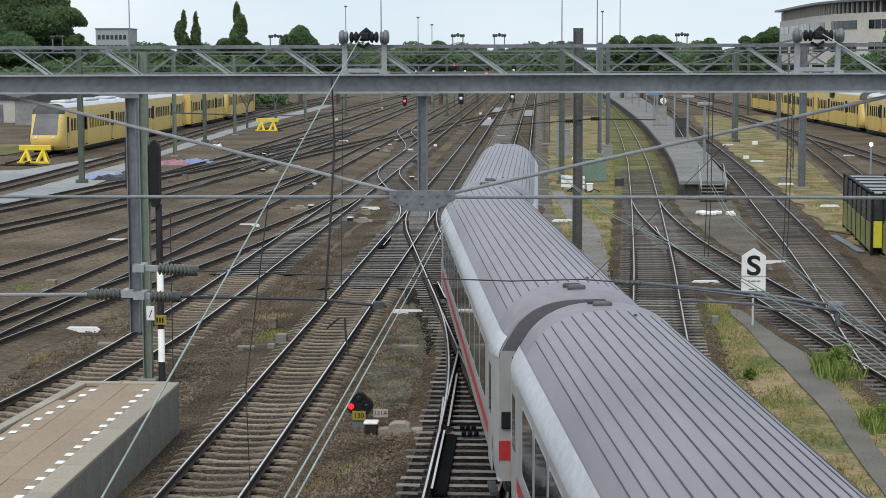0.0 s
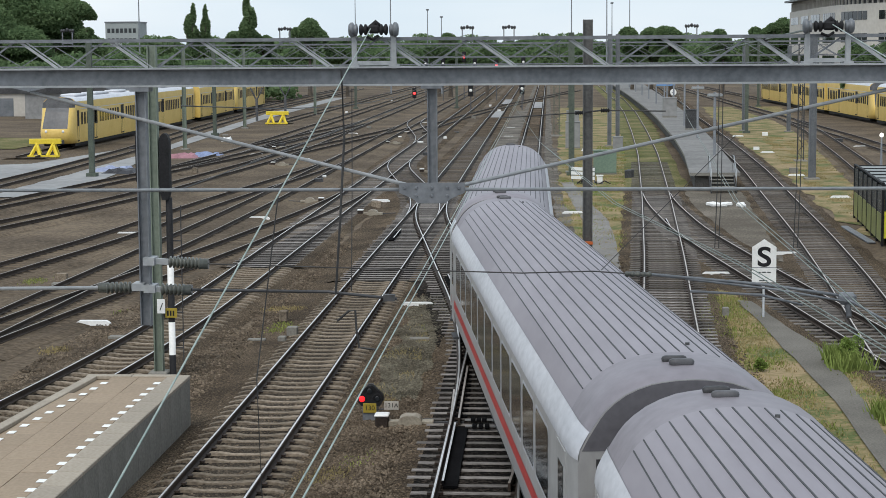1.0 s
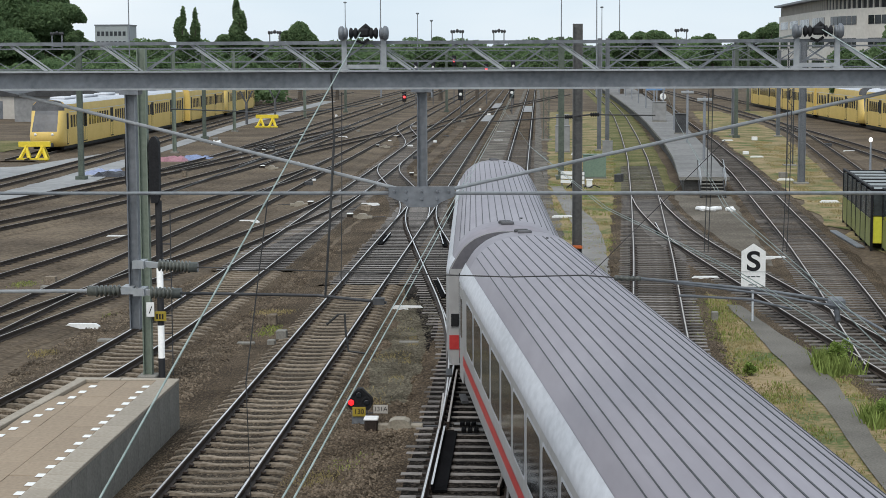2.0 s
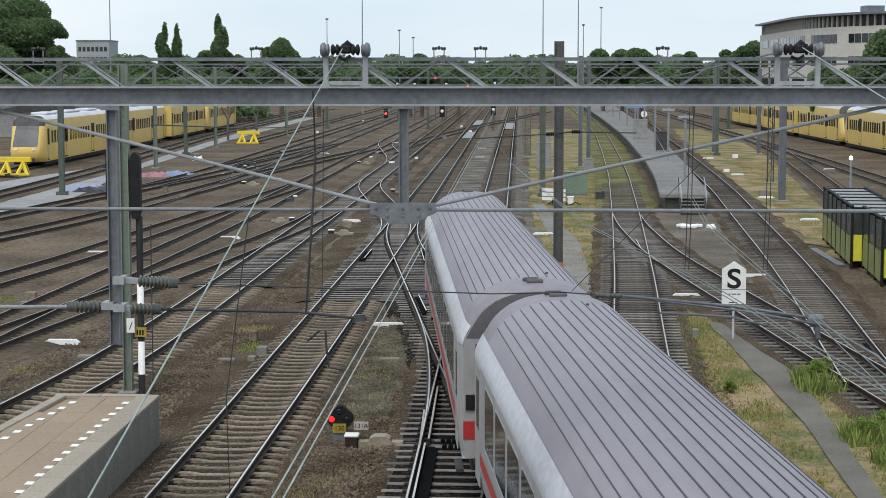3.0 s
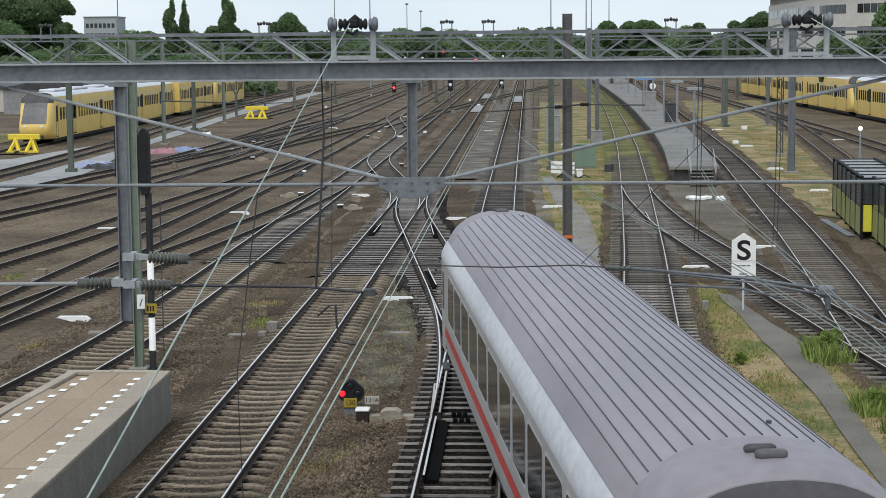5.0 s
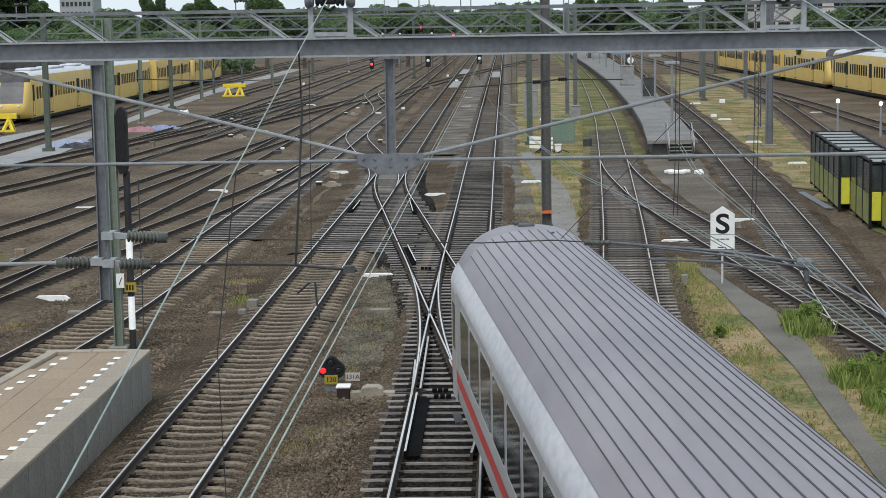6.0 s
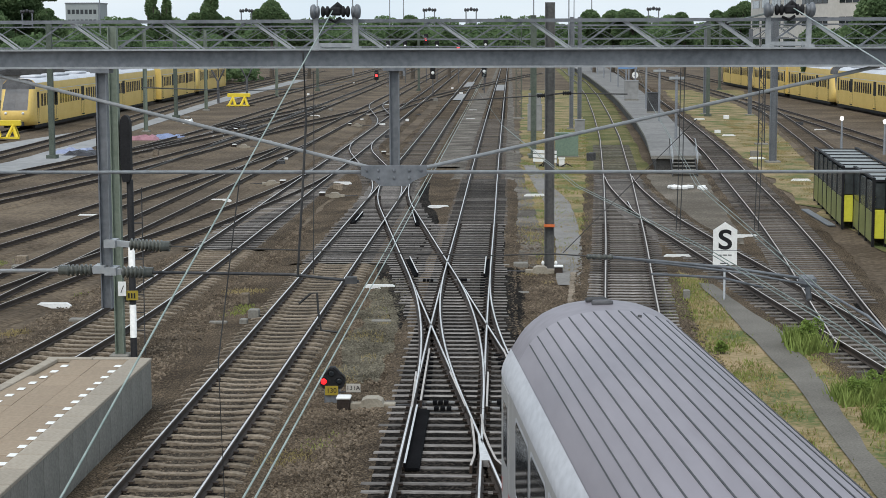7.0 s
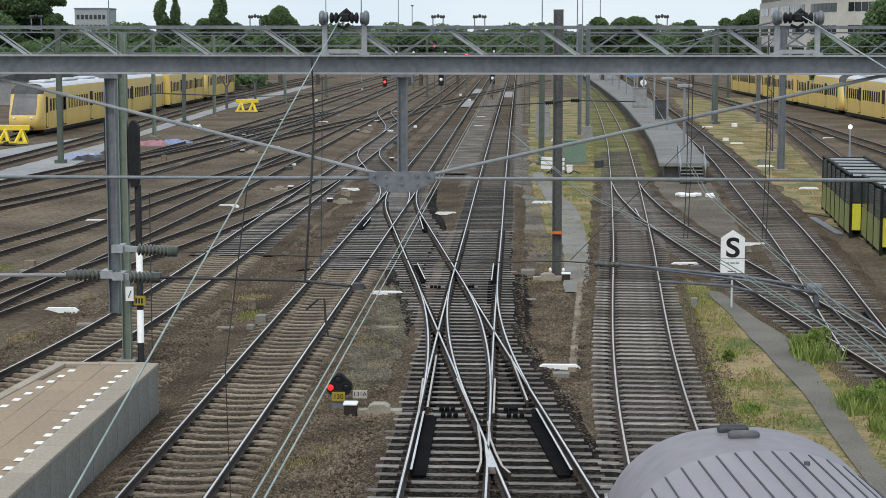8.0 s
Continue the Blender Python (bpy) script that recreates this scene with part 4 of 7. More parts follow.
def build_coach():
    c = thing("passenger_coach", "long light-grey passenger coach with ribbed grey roof and red stripe", "railway coach", group="train coaches")
    st = [-HALF, -HALF + 0.12, -HALF + 0.3, -HALF + 0.5, -HALF + 1.9, HALF - 1.9, HALF - 0.5, HALF - 0.3, HALF - 0.12, HALF]
    bm = B()
    for s in (-1, 1):
        loft(bm, [(s * x, z) for x, z in SIDE], st, 0, end_shape)
    for y in (-HALF, HALF):
        sx, dz = end_shape(y)
        outl = [(x * sx, z + dz * max(0, z - 3)) for x, z in SIDE + ROOF]
        outl = outl + [(-x, z) for x, z in outl[::-1]]
        bm.faces.new([bm.verts.new((x, y, z)) for x, z in outl])
        # thin cap on the upper end wall, darkened for the shade between coaches
        bd = B()
        sgn = 1 if y > 0 else -1
        cap = [(x * 0.985, z * 0.997) for x, z in outl if z > 3.0]
        bd.faces.new([bd.verts.new((x, y + sgn * 0.004, z)) for x, z in cap])
        part("end_shade_cap", bd, ENDSHADE, c)
        bd = B()
        box(bd, -1.13, 1.13, min(y + sgn * 0.003, y + sgn * 0.008), max(y + sgn * 0.003, y + sgn * 0.008), 1.0, 3.0)
        part("end_panel", bd, RUBBER, c, "dark panel across the end wall")
    bm.faces.new([bm.verts.new(q) for q in ((-1.36, -HALF, 0.95), (1.36, -HALF, 0.95), (1.36, HALF, 0.95), (-1.36, HALF, 0.95))])
    part("body", bm, COACHWHITE, c, smooth=True)
    full = ROOF + [(-x, z) for x, z in ROOF[::-1]]
    front, tail = -11.62, 11.45
    rx, rz = [q[0] for q in ROOF[::-1]], [q[1] for q in ROOF[::-1]]
    edges = [-1.385] + sorted({sg * q for q in SEAMS for sg in (-1, 1)}) + [1.385]
    for x0, x1 in zip(edges, edges[1:]):
        bm = B()
        xs_ = sorted([x0, x1] + [sg * q for q in rx for sg in (-1, 1) if x0 + 0.01 < sg * q < x1 - 0.01])
        loft(bm, [(x, float(np.interp(abs(x), rx, rz))) for x in xs_[::-1]], [front, front / 2, 0, tail / 2, tail], 0)
        part("roof_panel", bm, ROOFGREY, c, smooth=True)
    for s in (-1, 1):
        bm = B()
        ends = [tail if s > 0 else front, s * (HALF - 1.0), s * (HALF - 0.5), s * (HALF - 0.3), s * (HALF - 0.12), s * HALF]
        loft(bm, full, ends, 0, end_shape)
        part("roof_end", bm, ROOFPLAIN, c, "smooth plain grey roof end", smooth=True)
    # standing seams along the roof
    for x in sorted({sg * q for q in SEAMS for sg in (-1, 1)}):
        z = float(np.interp(abs(x), [q[0] for q in ROOF[::-1]], [q[1] for q in ROOF[::-1]]))
        bm = B()
        tilt = Vector((x * 0.9 * abs(x), 0, 1.4)).normalized()
        beam(bm, (x, front + 0.04, z + 0.004), (x, tail - 0.04, z + 0.004), 0.017, 0.009, up=tilt)
        part("roof_seam", bm, SEAM, c)
    for s in (-1, 1):
        bm = B()
        loft(bm, [(s * x, z) for x, z in ((1.416, 2.985), (1.413, 3.05), (1.393, 3.13), (1.34, 3.245), (1.275, 3.365))], st, 0, end_shape)
        part("cantrail", bm, CANTRAIL, c, "pale silver strip along the roof edge", smooth=True)
        bm = B()
        loft(bm, [(s * 1.4165, 1.36), (s * 1.4165, 1.57)], [-HALF + 0.5, HALF - 0.5], 0)
        part("stripe", bm, COACHRED, c, "red stripe along the lower side")
        # windows
        for i in range(11):
            yc = -9.5 + i * 1.9
            frame_b, glass_b = B(), B()
            for bmx, wy, z0, z1, xo in ((frame_b, 0.84, 1.80, 2.86, 1.4145), (glass_b, 0.79, 1.85, 2.81, 1.418)):
                r = 0.1
                pts = []
                for cy, cz, a0 in ((wy - r, z1 - r, 0), (-wy + r, z1 - r, 90), (-wy + r, z0 + r, 180), (wy - r, z0 + r, 270)):
                    pts += [(yc + cy + r * math.cos(radians(a0 + a)), cz + r * math.sin(radians(a0 + a))) for a in (0, 45, 90)]
                vs = [bmx.verts.new((s * xo, y, z)) for y, z in pts]
                bmx.faces.new(vs if s > 0 else vs[::-1])
            w = part("window", frame_b, CANTRAIL, c)
            part("pane", glass_b, GLASS, w)
        for e in (-1, 1):
            yc = e * 11.75
            bm = B()
            box(bm, min(s * 1.40, s * 1.42), max(s * 1.40, s * 1.42), yc - 0.45, yc + 0.45, 0.98, 2.95, bevel=0.006)
            d = part("door", bm, COACHWHITE, c)
            bm = B()
            box(bm, min(s * 1.415, s * 1.425), max(s * 1.415, s * 1.425), yc - 0.26, yc + 0.26, 1.9, 2.72)
            part("pane", bm, GLASS, d)
            bm = B()
            box(bm, min(s * 1.30, s * 1.44), max(s * 1.30, s * 1.44), yc - 0.42, yc + 0.42, 0.55, 0.6)
            part("step", bm, DARKSTEEL, c)
    for e in (-1, 1):
        # roof ventilators, oval and dark
        for dx, dy, vm in ((-0.05, 0.85, VENTGREY), (-0.1, 0.58, DARKSTEEL)) if e > 0 else ((-0.05, 0.42, VENTGREY), (-0.1, 0.64, DARKSTEEL)):
            bm = B()
            prof = [(0.0, 0.0), (0.062, 0.0), (0.07, 0.03), (0.06, 0.055), (0.035, 0.068), (0.0, 0.1)]
            rings = []
            for r, z in prof[1:-1]:
                rings.append([bm.verts.new((dx + (0.085 * np.sign(math.cos(a)) + r * math.cos(a)), e * (HALF - dy) + r * 0.85 * math.sin(a), 4.043 + z)) for a in [radians(11.25 + 22.5 * k) for k in range(16)]])
            for a, b in zip(rings, rings[1:]):
                for k in range(16):
                    bm.faces.new((a[k], a[(k + 1) % 16], b[(k + 1) % 16], b[k]))
            bm.faces.new(rings[-1])
            part("roof_vent", bm, vm, c, "oval roof ventilator", smooth=True)
        bm = B()
        tube(bm, [(0.3, e * (HALF - 1.9), 3.97), (0.3, e * (HALF - 1.9), 4.06)], 0.028, 8)
        part("aerial", bm, DARKSTEEL, c)
        # gangway bellows
        bm = B()
        for k in range(5):
            y0 = e * (HALF + 0.01 + k * 0.035)
            wgt = 0.62 - 0.02 * (k % 2)
            hgt = 3.42 - 0.02 * (k % 2)
            box(bm, -wgt, wgt, min(y0, y0 + e * 0.03), max(y0, y0 + e * 0.03), 1.0, hgt)
        part("gangway", bm, RUBBER, c)
        for s in (-1, 1):
            bm = B()
            tube(bm, [(s * 0.875, e * (HALF - 0.05), 1.06), (s * 0.875, e * (HALF + 0.1), 1.06)], 0.09, 10)
            lathe(bm, [(0.2, 0), (0.22, 0.02), (0.2, 0.04)], 14, Matrix.Translation((s * 0.875, e * (HALF + 0.1), 1.06)) @ Matrix.Rotation(radians(-90 * e), 4, "X"))
            part("buffer", bm, DARKSTEEL, c)
            bm = B()
            box(bm, s * 1.22 - 0.085, s * 1.22 + 0.085, e * (HALF + 0.02) - 0.02, e * (HALF + 0.02) + 0.02, 1.82, 2.1, bevel=0.01)
            part("tail_light", bm, BLACK, c)
            bm = B()
            box(bm, s * 1.24 - 0.105, s * 1.24 + 0.105, e * (HALF + 0.009) - 0.005, e * (HALF + 0.009) + 0.005, 1.3, 1.62)
            part("end_stripe", bm, COACHRED, c)
        # bogies
        yc = e * 9.5
        bm = B()
        for s in (-1, 1):
            box(bm, s * 1.0 - 0.07, s * 1.0 + 0.07, yc - 1.75, yc + 1.75, 0.42, 0.68, bevel=0.03)
            for a in (-1.25, 1.25):
                box(bm, s * 1.02 - 0.1, s * 1.02 + 0.1, yc + a - 0.2, yc + a + 0.2, 0.3, 0.6, bevel=0.03)
        box(bm, -1.0, 1.0, yc - 0.25, yc + 0.25, 0.45, 0.75)
        bogie = part("bogie", bm, DARKSTEEL, c)
        for a in (-1.25, 1.25):
            for s in (-1, 1):
                bm = B()
                lathe(bm, [(0.49, -0.01), (0.46, 0.02), (0.46, 0.12), (0.2, 0.13), (0.1, 0.15)], 20, Matrix.Translation((s * 0.69, yc + a, 0.46)) @ Matrix.Rotation(radians(90 * s), 4, "Y"))
                part("wheel", bm, RAILSIDE, bogie)
    bm = B()
    for y0, y1, x in ((-6.5, -4.0, 1.2), (-3.2, -0.4, 1.15), (0.4, 2.6, 1.2), (3.4, 6.8, 1.15)):
        box(bm, -x, x, y0, y1, 0.45, 0.96, bevel=0.03)
    part("underframe_boxes", bm, DARKSTEEL, c)
    return c


coach = build_coach()
coaches = [coach] + [copy_thing(coach, Matrix()) for _ in range(3)]


# ---- parked yellow railcars ----
RC_SIDE = [(1.38, 0.35), (1.42, 0.8), (1.42, 3.2), (1.36, 3.84)]
RC_ROOF = [(1.358, 3.845), (1.15, 4.07), (0.8, 4.18), (0.35, 4.23), (0.0, 4.24)]


def railcar(label, length=28.0):
    """A single railcar: a bulging cab with raked dark windscreen at one end, a flat gangway end at the other."""
    c = thing("railcar", label, "railcar", group="parked railcars")
    h = length / 2
    back = -h + 1.5
    bm = B()
    for s in (-1, 1):
        loft(bm, [(s * x, z) for x, z in RC_SIDE], [back, 0, h], 0)
    for y in (back + 0.01, h):
        o = RC_SIDE + RC_ROOF
        o = o + [(-x, z) for x, z in o[::-1]][1:]
        bm.faces.new([bm.verts.new((x, y, z)) for x, z in o])
    part("body", bm, YELLOW, c, smooth=True)
    bm = B()
    loft(bm, RC_ROOF + [(-x, z) for x, z in RC_ROOF[::-1]][1:], [back, 0, h], 0)
    part("roof", bm, CANTRAIL, c, "pale grey roof", smooth=True)
    # cab: levels of height, reach of the nose beyond the body, half width there
    levels = [(0.35, 1.75, 0.9), (0.8, 2.05, 1.02), (1.3, 2.1, 1.06), (1.62, 1.95, 1.06), (2.3, 1.5, 1.04), (3.0, 1.05, 1.0), (3.35, 0.8, 0.98), (3.75, 0.45, 0.95), (4.1, 0.12, 0.7), (4.2, 0.0, 0.5)]
    rings = []
    bm = B()
    for z, reach, w in levels:
        full = float(np.interp(z, [q[1] for q in RC_SIDE + RC_ROOF], [q[0] for q in RC_SIDE + RC_ROOF]))
        pts = [(full, 0.0), (full * 0.995, reach * 0.45), (min(full * 0.97, w + 0.22), reach * 0.8), (min(w, full * 0.9), reach * 0.95), (0.0, reach)]
        pts += [(-x, r) for x, r in pts[-2::-1]]
        rings.append([bm.verts.new((x, back - r, z)) for x, r in pts])
    for i, (a, b) in enumerate(zip(rings, rings[1:])):
        for k in range(8):
            f = bm.faces.new((a[k], b[k], b[k + 1], a[k + 1]))
            f.material_index = 1 if (3 <= i <= 5 and 3 <= k <= 4) else 2 if i >= 6 and 1 <= k <= 6 else 0
            f.smooth = f.material_index == 0
    bm.faces.new(rings[0])
    part("cab", bm, (YELLOW, WINDSCREEN, DARKSTEEL), c, "bulging yellow cab with raked dark windscreen")
    bm = B()
    box(bm, -0.75, 0.75, back - 2.12, back - 1.7, 0.32, 0.7, bevel=0.05)
    part("coupler_housing", bm, DARKSTEEL, c)
    for s in (-1, 1):
        bm = B()
        lathe(bm, [(0.12, 0), (0.11, 0.03), (0.02, 0.04)], 10, Matrix.Translation((s * 0.72, back - 2.02, 1.4)) @ Matrix.Rotation(radians(90), 4, "X"))
        part("headlight", bm, WHITE, c)
        bm = B()
        box(bm, min(s * 1.0, s * 1.32), max(s * 1.0, s * 1.32), back - 0.4, h - 1.2, 0.1, 0.4)
        part("skirt", bm, BLACK, c)
        x0, x1, x2 = s * 1.421, s * 1.43, s * 1.436
        # crew door, two pairs of passenger doors, and rows of narrow windows between
        for y, w in ((back + 0.55, 0.34), (-5.4, 0.64), (5.6, 0.64), (h - 1.1, 0.34)):
            bm = B()
            box(bm, min(x0, x1), max(x0, x1), y - w, y + w, 0.45, 3.1)
            d = part("door", bm, BLACK, c, "dark door opening with yellow leaves")
            for e in ((-1, 1) if w > 0.5 else (0,)):
                bm = B()
                yc, hw = (y + e * w / 2, w / 2 - 0.06) if e else (y, w - 0.09)
                box(bm, min(x1, x2), max(x1, x2), yc - hw, yc + hw, 0.55, 1.75)
                part("door_leaf", bm, YELLOW, d)
        for y0, n in ((back + 1.5, 6), (-4.0, 8), (7.0, 5)):
            for k in range(n):
                bm = B()
                y = y0 + 0.45 + k * 1.04
                box(bm, min(x0, x1), max(x0, x1), y - 0.34, y + 0.34, 1.85, 2.9, bevel=0.004)
                part("window", bm, GLASS, c)
        bm = B()
        box(bm, min(x0, s * 1.424), max(x0, s * 1.424), back + 1.2, h - 0.3, 3.16, 3.22)
        part("rain_strip", bm, CANTRAIL, c)
    for y0, y1 in ((back + 3.0, back + 7.0), (-2.0, 3.5), (7.5, 11.0)):
        bm = B()
        box(bm, -0.7, 0.7, y0, y1, 4.2, 4.42, bevel=0.08)
        part("roof_unit", bm, CANTRAIL, c)
    bm = B()
    for k in range(4):
        box(bm, -0.75, 0.75, h + 0.01 + k * 0.06, h + 0.05 + k * 0.06, 0.6, 3.3)
    part("gangway", bm, RUBBER, c)
    for e in (-1, 1):
        bm = B()
        box(bm, -1.1, 1.1, e * (h - 4.0) - 1.6, e * (h - 4.0) + 1.6, 0.12, 0.6, bevel=0.05)
        bogie = part("bogie", bm, DARKSTEEL, c)
        for a in (-1.1, 1.1):
            for s in (-1, 1):
                bm = B()
                lathe(bm, [(0.43, -0.06), (0.43, 0.06)], 14, Matrix.Translation((s * 0.72, e * (h - 4.0) + a, 0.43)) @ Matrix.Rotation(radians(90), 4, "Y"))
                part("wheel", bm, RAILSIDE, bogie)
    return c


rc = railcar("parked yellow railcar with pale roof and dark cab windscreen")
rc.matrix_basis = pose(fL8(162.8), 162.8, 0, 0, 0, 1.3)
for k, yc in enumerate((193.0, 224.2, 252.8)):
    copy_thing(rc, pose(fL8(yc), yc, 0, 0, 0, (0 if k % 2 == 0 else 180) + 1.4))
for k, yc in enumerate((152.3, 180.9, 210.5, 239.1, 268.6)):
    copy_thing(rc, pose(fR6(yc), yc, 0, 0, 0, (180 if k % 2 else 0) + 1.0))


# ---- trees and building ----
def leaf_crown(bm, rnd, clumps, n, size):
    """Small bent leaf sprays over a set of overlapping rounded masses."""
    for cx, cy, cz, r, rz in clumps:
        for _ in range(int(n * r)):
            a, u = rnd.uniform(0, math.tau), rnd.uniform(-0.5, 1.0)
            k = math.sqrt(max(0.0, 1 - u * u))
            rr = r * rnd.uniform(0.75, 1.1)
            p = Vector((cx + rr * k * math.cos(a), cy + rr * k * math.sin(a), cz + rz * u * rnd.uniform(0.8, 1.1)))
            d = Vector((rnd.gauss(0, 1), rnd.gauss(0, 1), rnd.gauss(0, 0.7))).normalized()
            e = d.cross(Vector((rnd.gauss(0, 1), rnd.gauss(0, 1), rnd.gauss(0, 1)))).normalized()
            s = size * rnd.uniform(0.6, 1.3)
            bm.faces.new([bm.verts.new(q) for q in (p - d * s, p + e * s * 0.6, p + d * s, p - e * s * 0.6)])


def tree(x, y, h, r, seed, label, narrow=False):
    rnd = random.Random(seed)
    t = thing("tree", label, "tree", m=pose(x, y, -0.27), group="far trees")
    bm = B()
    tube(bm, [(0, 0, 0), (0.1, 0, h * 0.3), (0, 0.1, h * 0.75)], 0.3, 7, radii=[h * 0.03, h * 0.022, h * 0.008])
    for k in range(5):
        a = k * 1.26
        z = h * (0.3 + 0.08 * k)
        tube(bm, [(0, 0, z), (math.cos(a) * r * 0.5, math.sin(a) * r * 0.5, z + h * 0.18)], 0.1, 5, radii=[h * 0.012, h * 0.004])
    part("trunk", bm, BARK, t)
    cl = []
    for k in range(13 if not narrow else 6):
        a, q = rnd.uniform(0, math.tau), rnd.uniform(0.1, 0.85) * (0.35 if narrow else 1)
        z = h * rnd.uniform(0.42, 0.8) if not narrow else h * (0.3 + 0.12 * k)
        rad = r * rnd.uniform(0.28, 0.6) * (0.8 if narrow else 1)
        cl.append((math.cos(a) * r * q, math.sin(a) * r * q, z, rad * (1.6 - 0.2 * k if narrow else 1), h * 0.14 if narrow else min(rad * rnd.uniform(0.7, 1.1), h - z)))
    bm = B()
    leaf_crown(bm, rnd, cl, 900, 0.27)
    # inner shade leaves close the middle of the crown
    leaf_crown(bm, rnd, [(a, b, c, q * 0.6, w * 0.6) for a, b, c, q, w in cl], 420, 0.5)
    part("crown", bm, LEAF, t)
    return t


TREES = [(-106, 330, 27, 10, False), (-99, 334, 25.5, 8.5, False), (-93.2, 332, 24.0, 6.0, False), (-88.8, 334, 21.0, 4.6, False), (-85.6, 330, 15.6, 2.7, False), (-99, 318, 17.6, 9.0, False), (-111, 322, 22, 10.1, False),
         (-65.8, 330, 16.6, 2.5, True), (-63.6, 331, 16.4, 2.4, True), (-55.3, 330, 18.0, 4.0, True), (-57.0, 333, 14.6, 2.8, False), (-53.0, 333, 14.2, 2.6, False), (-44.0, 330, 15.9, 3.3, False), (-37.5, 334, 13.1, 3.4, False),
         (-20.2, 330, 13.3, 2.6, False), (-18.0, 330, 14.4, 2.8, False), (-11.3, 330, 13.0, 2.2, False),
         (15.2, 330, 13.8, 3.0, False), (18.8, 332, 14.4, 3.2, False), (22.2, 330, 14.6, 3.2, False), (31.6, 330, 13.6, 2.3, False), (39.2, 332, 14.3, 2.6, False), (41.8, 330, 15.6, 3.0, False), (44.8, 334, 15.0, 2.6, False),
         (42.5, 206, 13.2, 4.6, False), (48.5, 210, 14.0, 5.0, False), (36.8, 214, 9.6, 3.0, False)]
for i, (x, y, h, r, nar) in enumerate(TREES):
    tree(x, y, h, r, 40 + i, "tall narrow dark poplar" if nar else "broad dark-green tree at the yard's edge", nar)


def woods(name, x0, x1, y0, dy, h0, h1, n, seed):
    rnd = random.Random(seed)
    bm = B()
    cl = []
    for i in range(n):
        x = x0 + (x1 - x0) * (i + rnd.random()) / n
        h = rnd.uniform(h0, h1)
        r = rnd.uniform(3.5, 7)
        cl.append((x, y0 + rnd.uniform(-dy, dy), h - r * 0.8, r, r * 0.8))
        cl.append((x + rnd.uniform(-4, 4), y0 - dy + rnd.uniform(-3, 3), h * 0.35, r, h * 0.38))
    leaf_crown(bm, rnd, cl, 230, 0.5)
    tagged(part(name, bm, LEAF), "continuous dark-green belt of distant trees", "woods", kind="stuff")


woods("distant_woods", -190, 170, 520, 15, 9.5, 13, 130, 4)
woods("side_woods", -130, -50, 310, 10, 5, 8, 40, 8)
woods("side_woods", 50, 130, 330, 10, 6, 10, 40, 9)


def office():
    """Five storeys behind a facade that curves round from the yard side."""
    o = thing("office_building", "pale five-storey office block, curved front with dark window bands", "building")
    ctrl = [(39.6, 300), (39.6, 284), (39.6, 268), (40.2, 255), (42.5, 245.5), (46.2, 238), (52, 232), (61, 228), (74, 226.5), (92, 226.5)]
    line = []
    for i in range(len(ctrl) - 1):
        a, b, c, d = (Vector(ctrl[min(max(k, 0), len(ctrl) - 1)]) for k in (i - 1, i, i + 1, i + 2))
        for k in range(6):
            u = k / 6
            line.append(0.5 * (2 * b + (c - a) * u + (2 * a - 5 * b + 4 * c - d) * u * u + (3 * b - a - 3 * c + d) * u ** 3))
    line.append(Vector(ctrl[-1]))

    def moved(g):
        out = []
        for i, q in enumerate(line):
            d = (line[min(i + 1, len(line) - 1)] - line[max(i - 1, 0)]).normalized()
            out.append(q + Vector((d.y, -d.x)) * g)
        return out + [Vector((92, 300))]

    def prism(name, g, z0, z1, material, label=""):
        bm = B()
        ring = moved(g)
        lo, hi = [bm.verts.new((*q, z0)) for q in ring], [bm.verts.new((*q, z1)) for q in ring]
        for i in range(len(ring)):
            j = (i + 1) % len(ring)
            bm.faces.new((lo[i], lo[j], hi[j], hi[i]))
        bm.faces.new(hi), bm.faces.new(lo[::-1])
        return part(name, bm, material, o, label)

    prism("wall", 0.0, -0.27, 13.95, BRICKPALE)
    prism("top_storey", -0.7, 13.953, 15.45, DARKSTEEL, "set-back glazed top storey")
    prism("roof", 0.9, 15.453, 15.75, GALV, "thin overhanging grey roof")
    for x, y, w, d, h in ((46.5, 246, 2.6, 3.5, 1.1), (54, 240, 7, 6, 1.3)):
        bm = B()
        box(bm, x, x + w, y, y + d, 15.753, 15.75 + h)
        part("plant_room", bm, GALV, o)
    wm = B()
    box(wm, -0.62, 0.62, -0.05, 0.03, 0, 1.18)
    wme = bpy.data.meshes.new("window")
    wm.to_mesh(wme), wm.free()
    wme.materials.append(GLASS)
    pm = B()
    box(pm, -0.11, 0.11, -0.1, 0.12, 0, 1.45)
    pme = bpy.data.meshes.new("column")
    pm.to_mesh(pme), pm.free()
    pme.materials.append(BRICKPALE)
    s, k = 0.0, 0
    seg = [(b - a).length for a, b in zip(line, line[1:])]
    total = sum(seg)
    while s < total - 2:
        q, i = s, 0
        while q > seg[i]:
            q -= seg[i]
            i += 1
        d = (line[i + 1] - line[i]).normalized()
        p = line[i] + d * q
        ang = math.degrees(math.atan2(d.y, d.x))
        out = Vector((d.y, -d.x))
        shared("column", pme, o, pose(p.x - out.x * 0.35, p.y - out.y * 0.35, 13.96, 0, 0, ang))
        if k % 8 not in (0, 1):
            for z in (11.8, 8.8, 5.8, 2.8):
                shared("window", wme, o, pose(p.x, p.y, z, 0, 0, ang))
        s += 1.4
        k += 1


office()


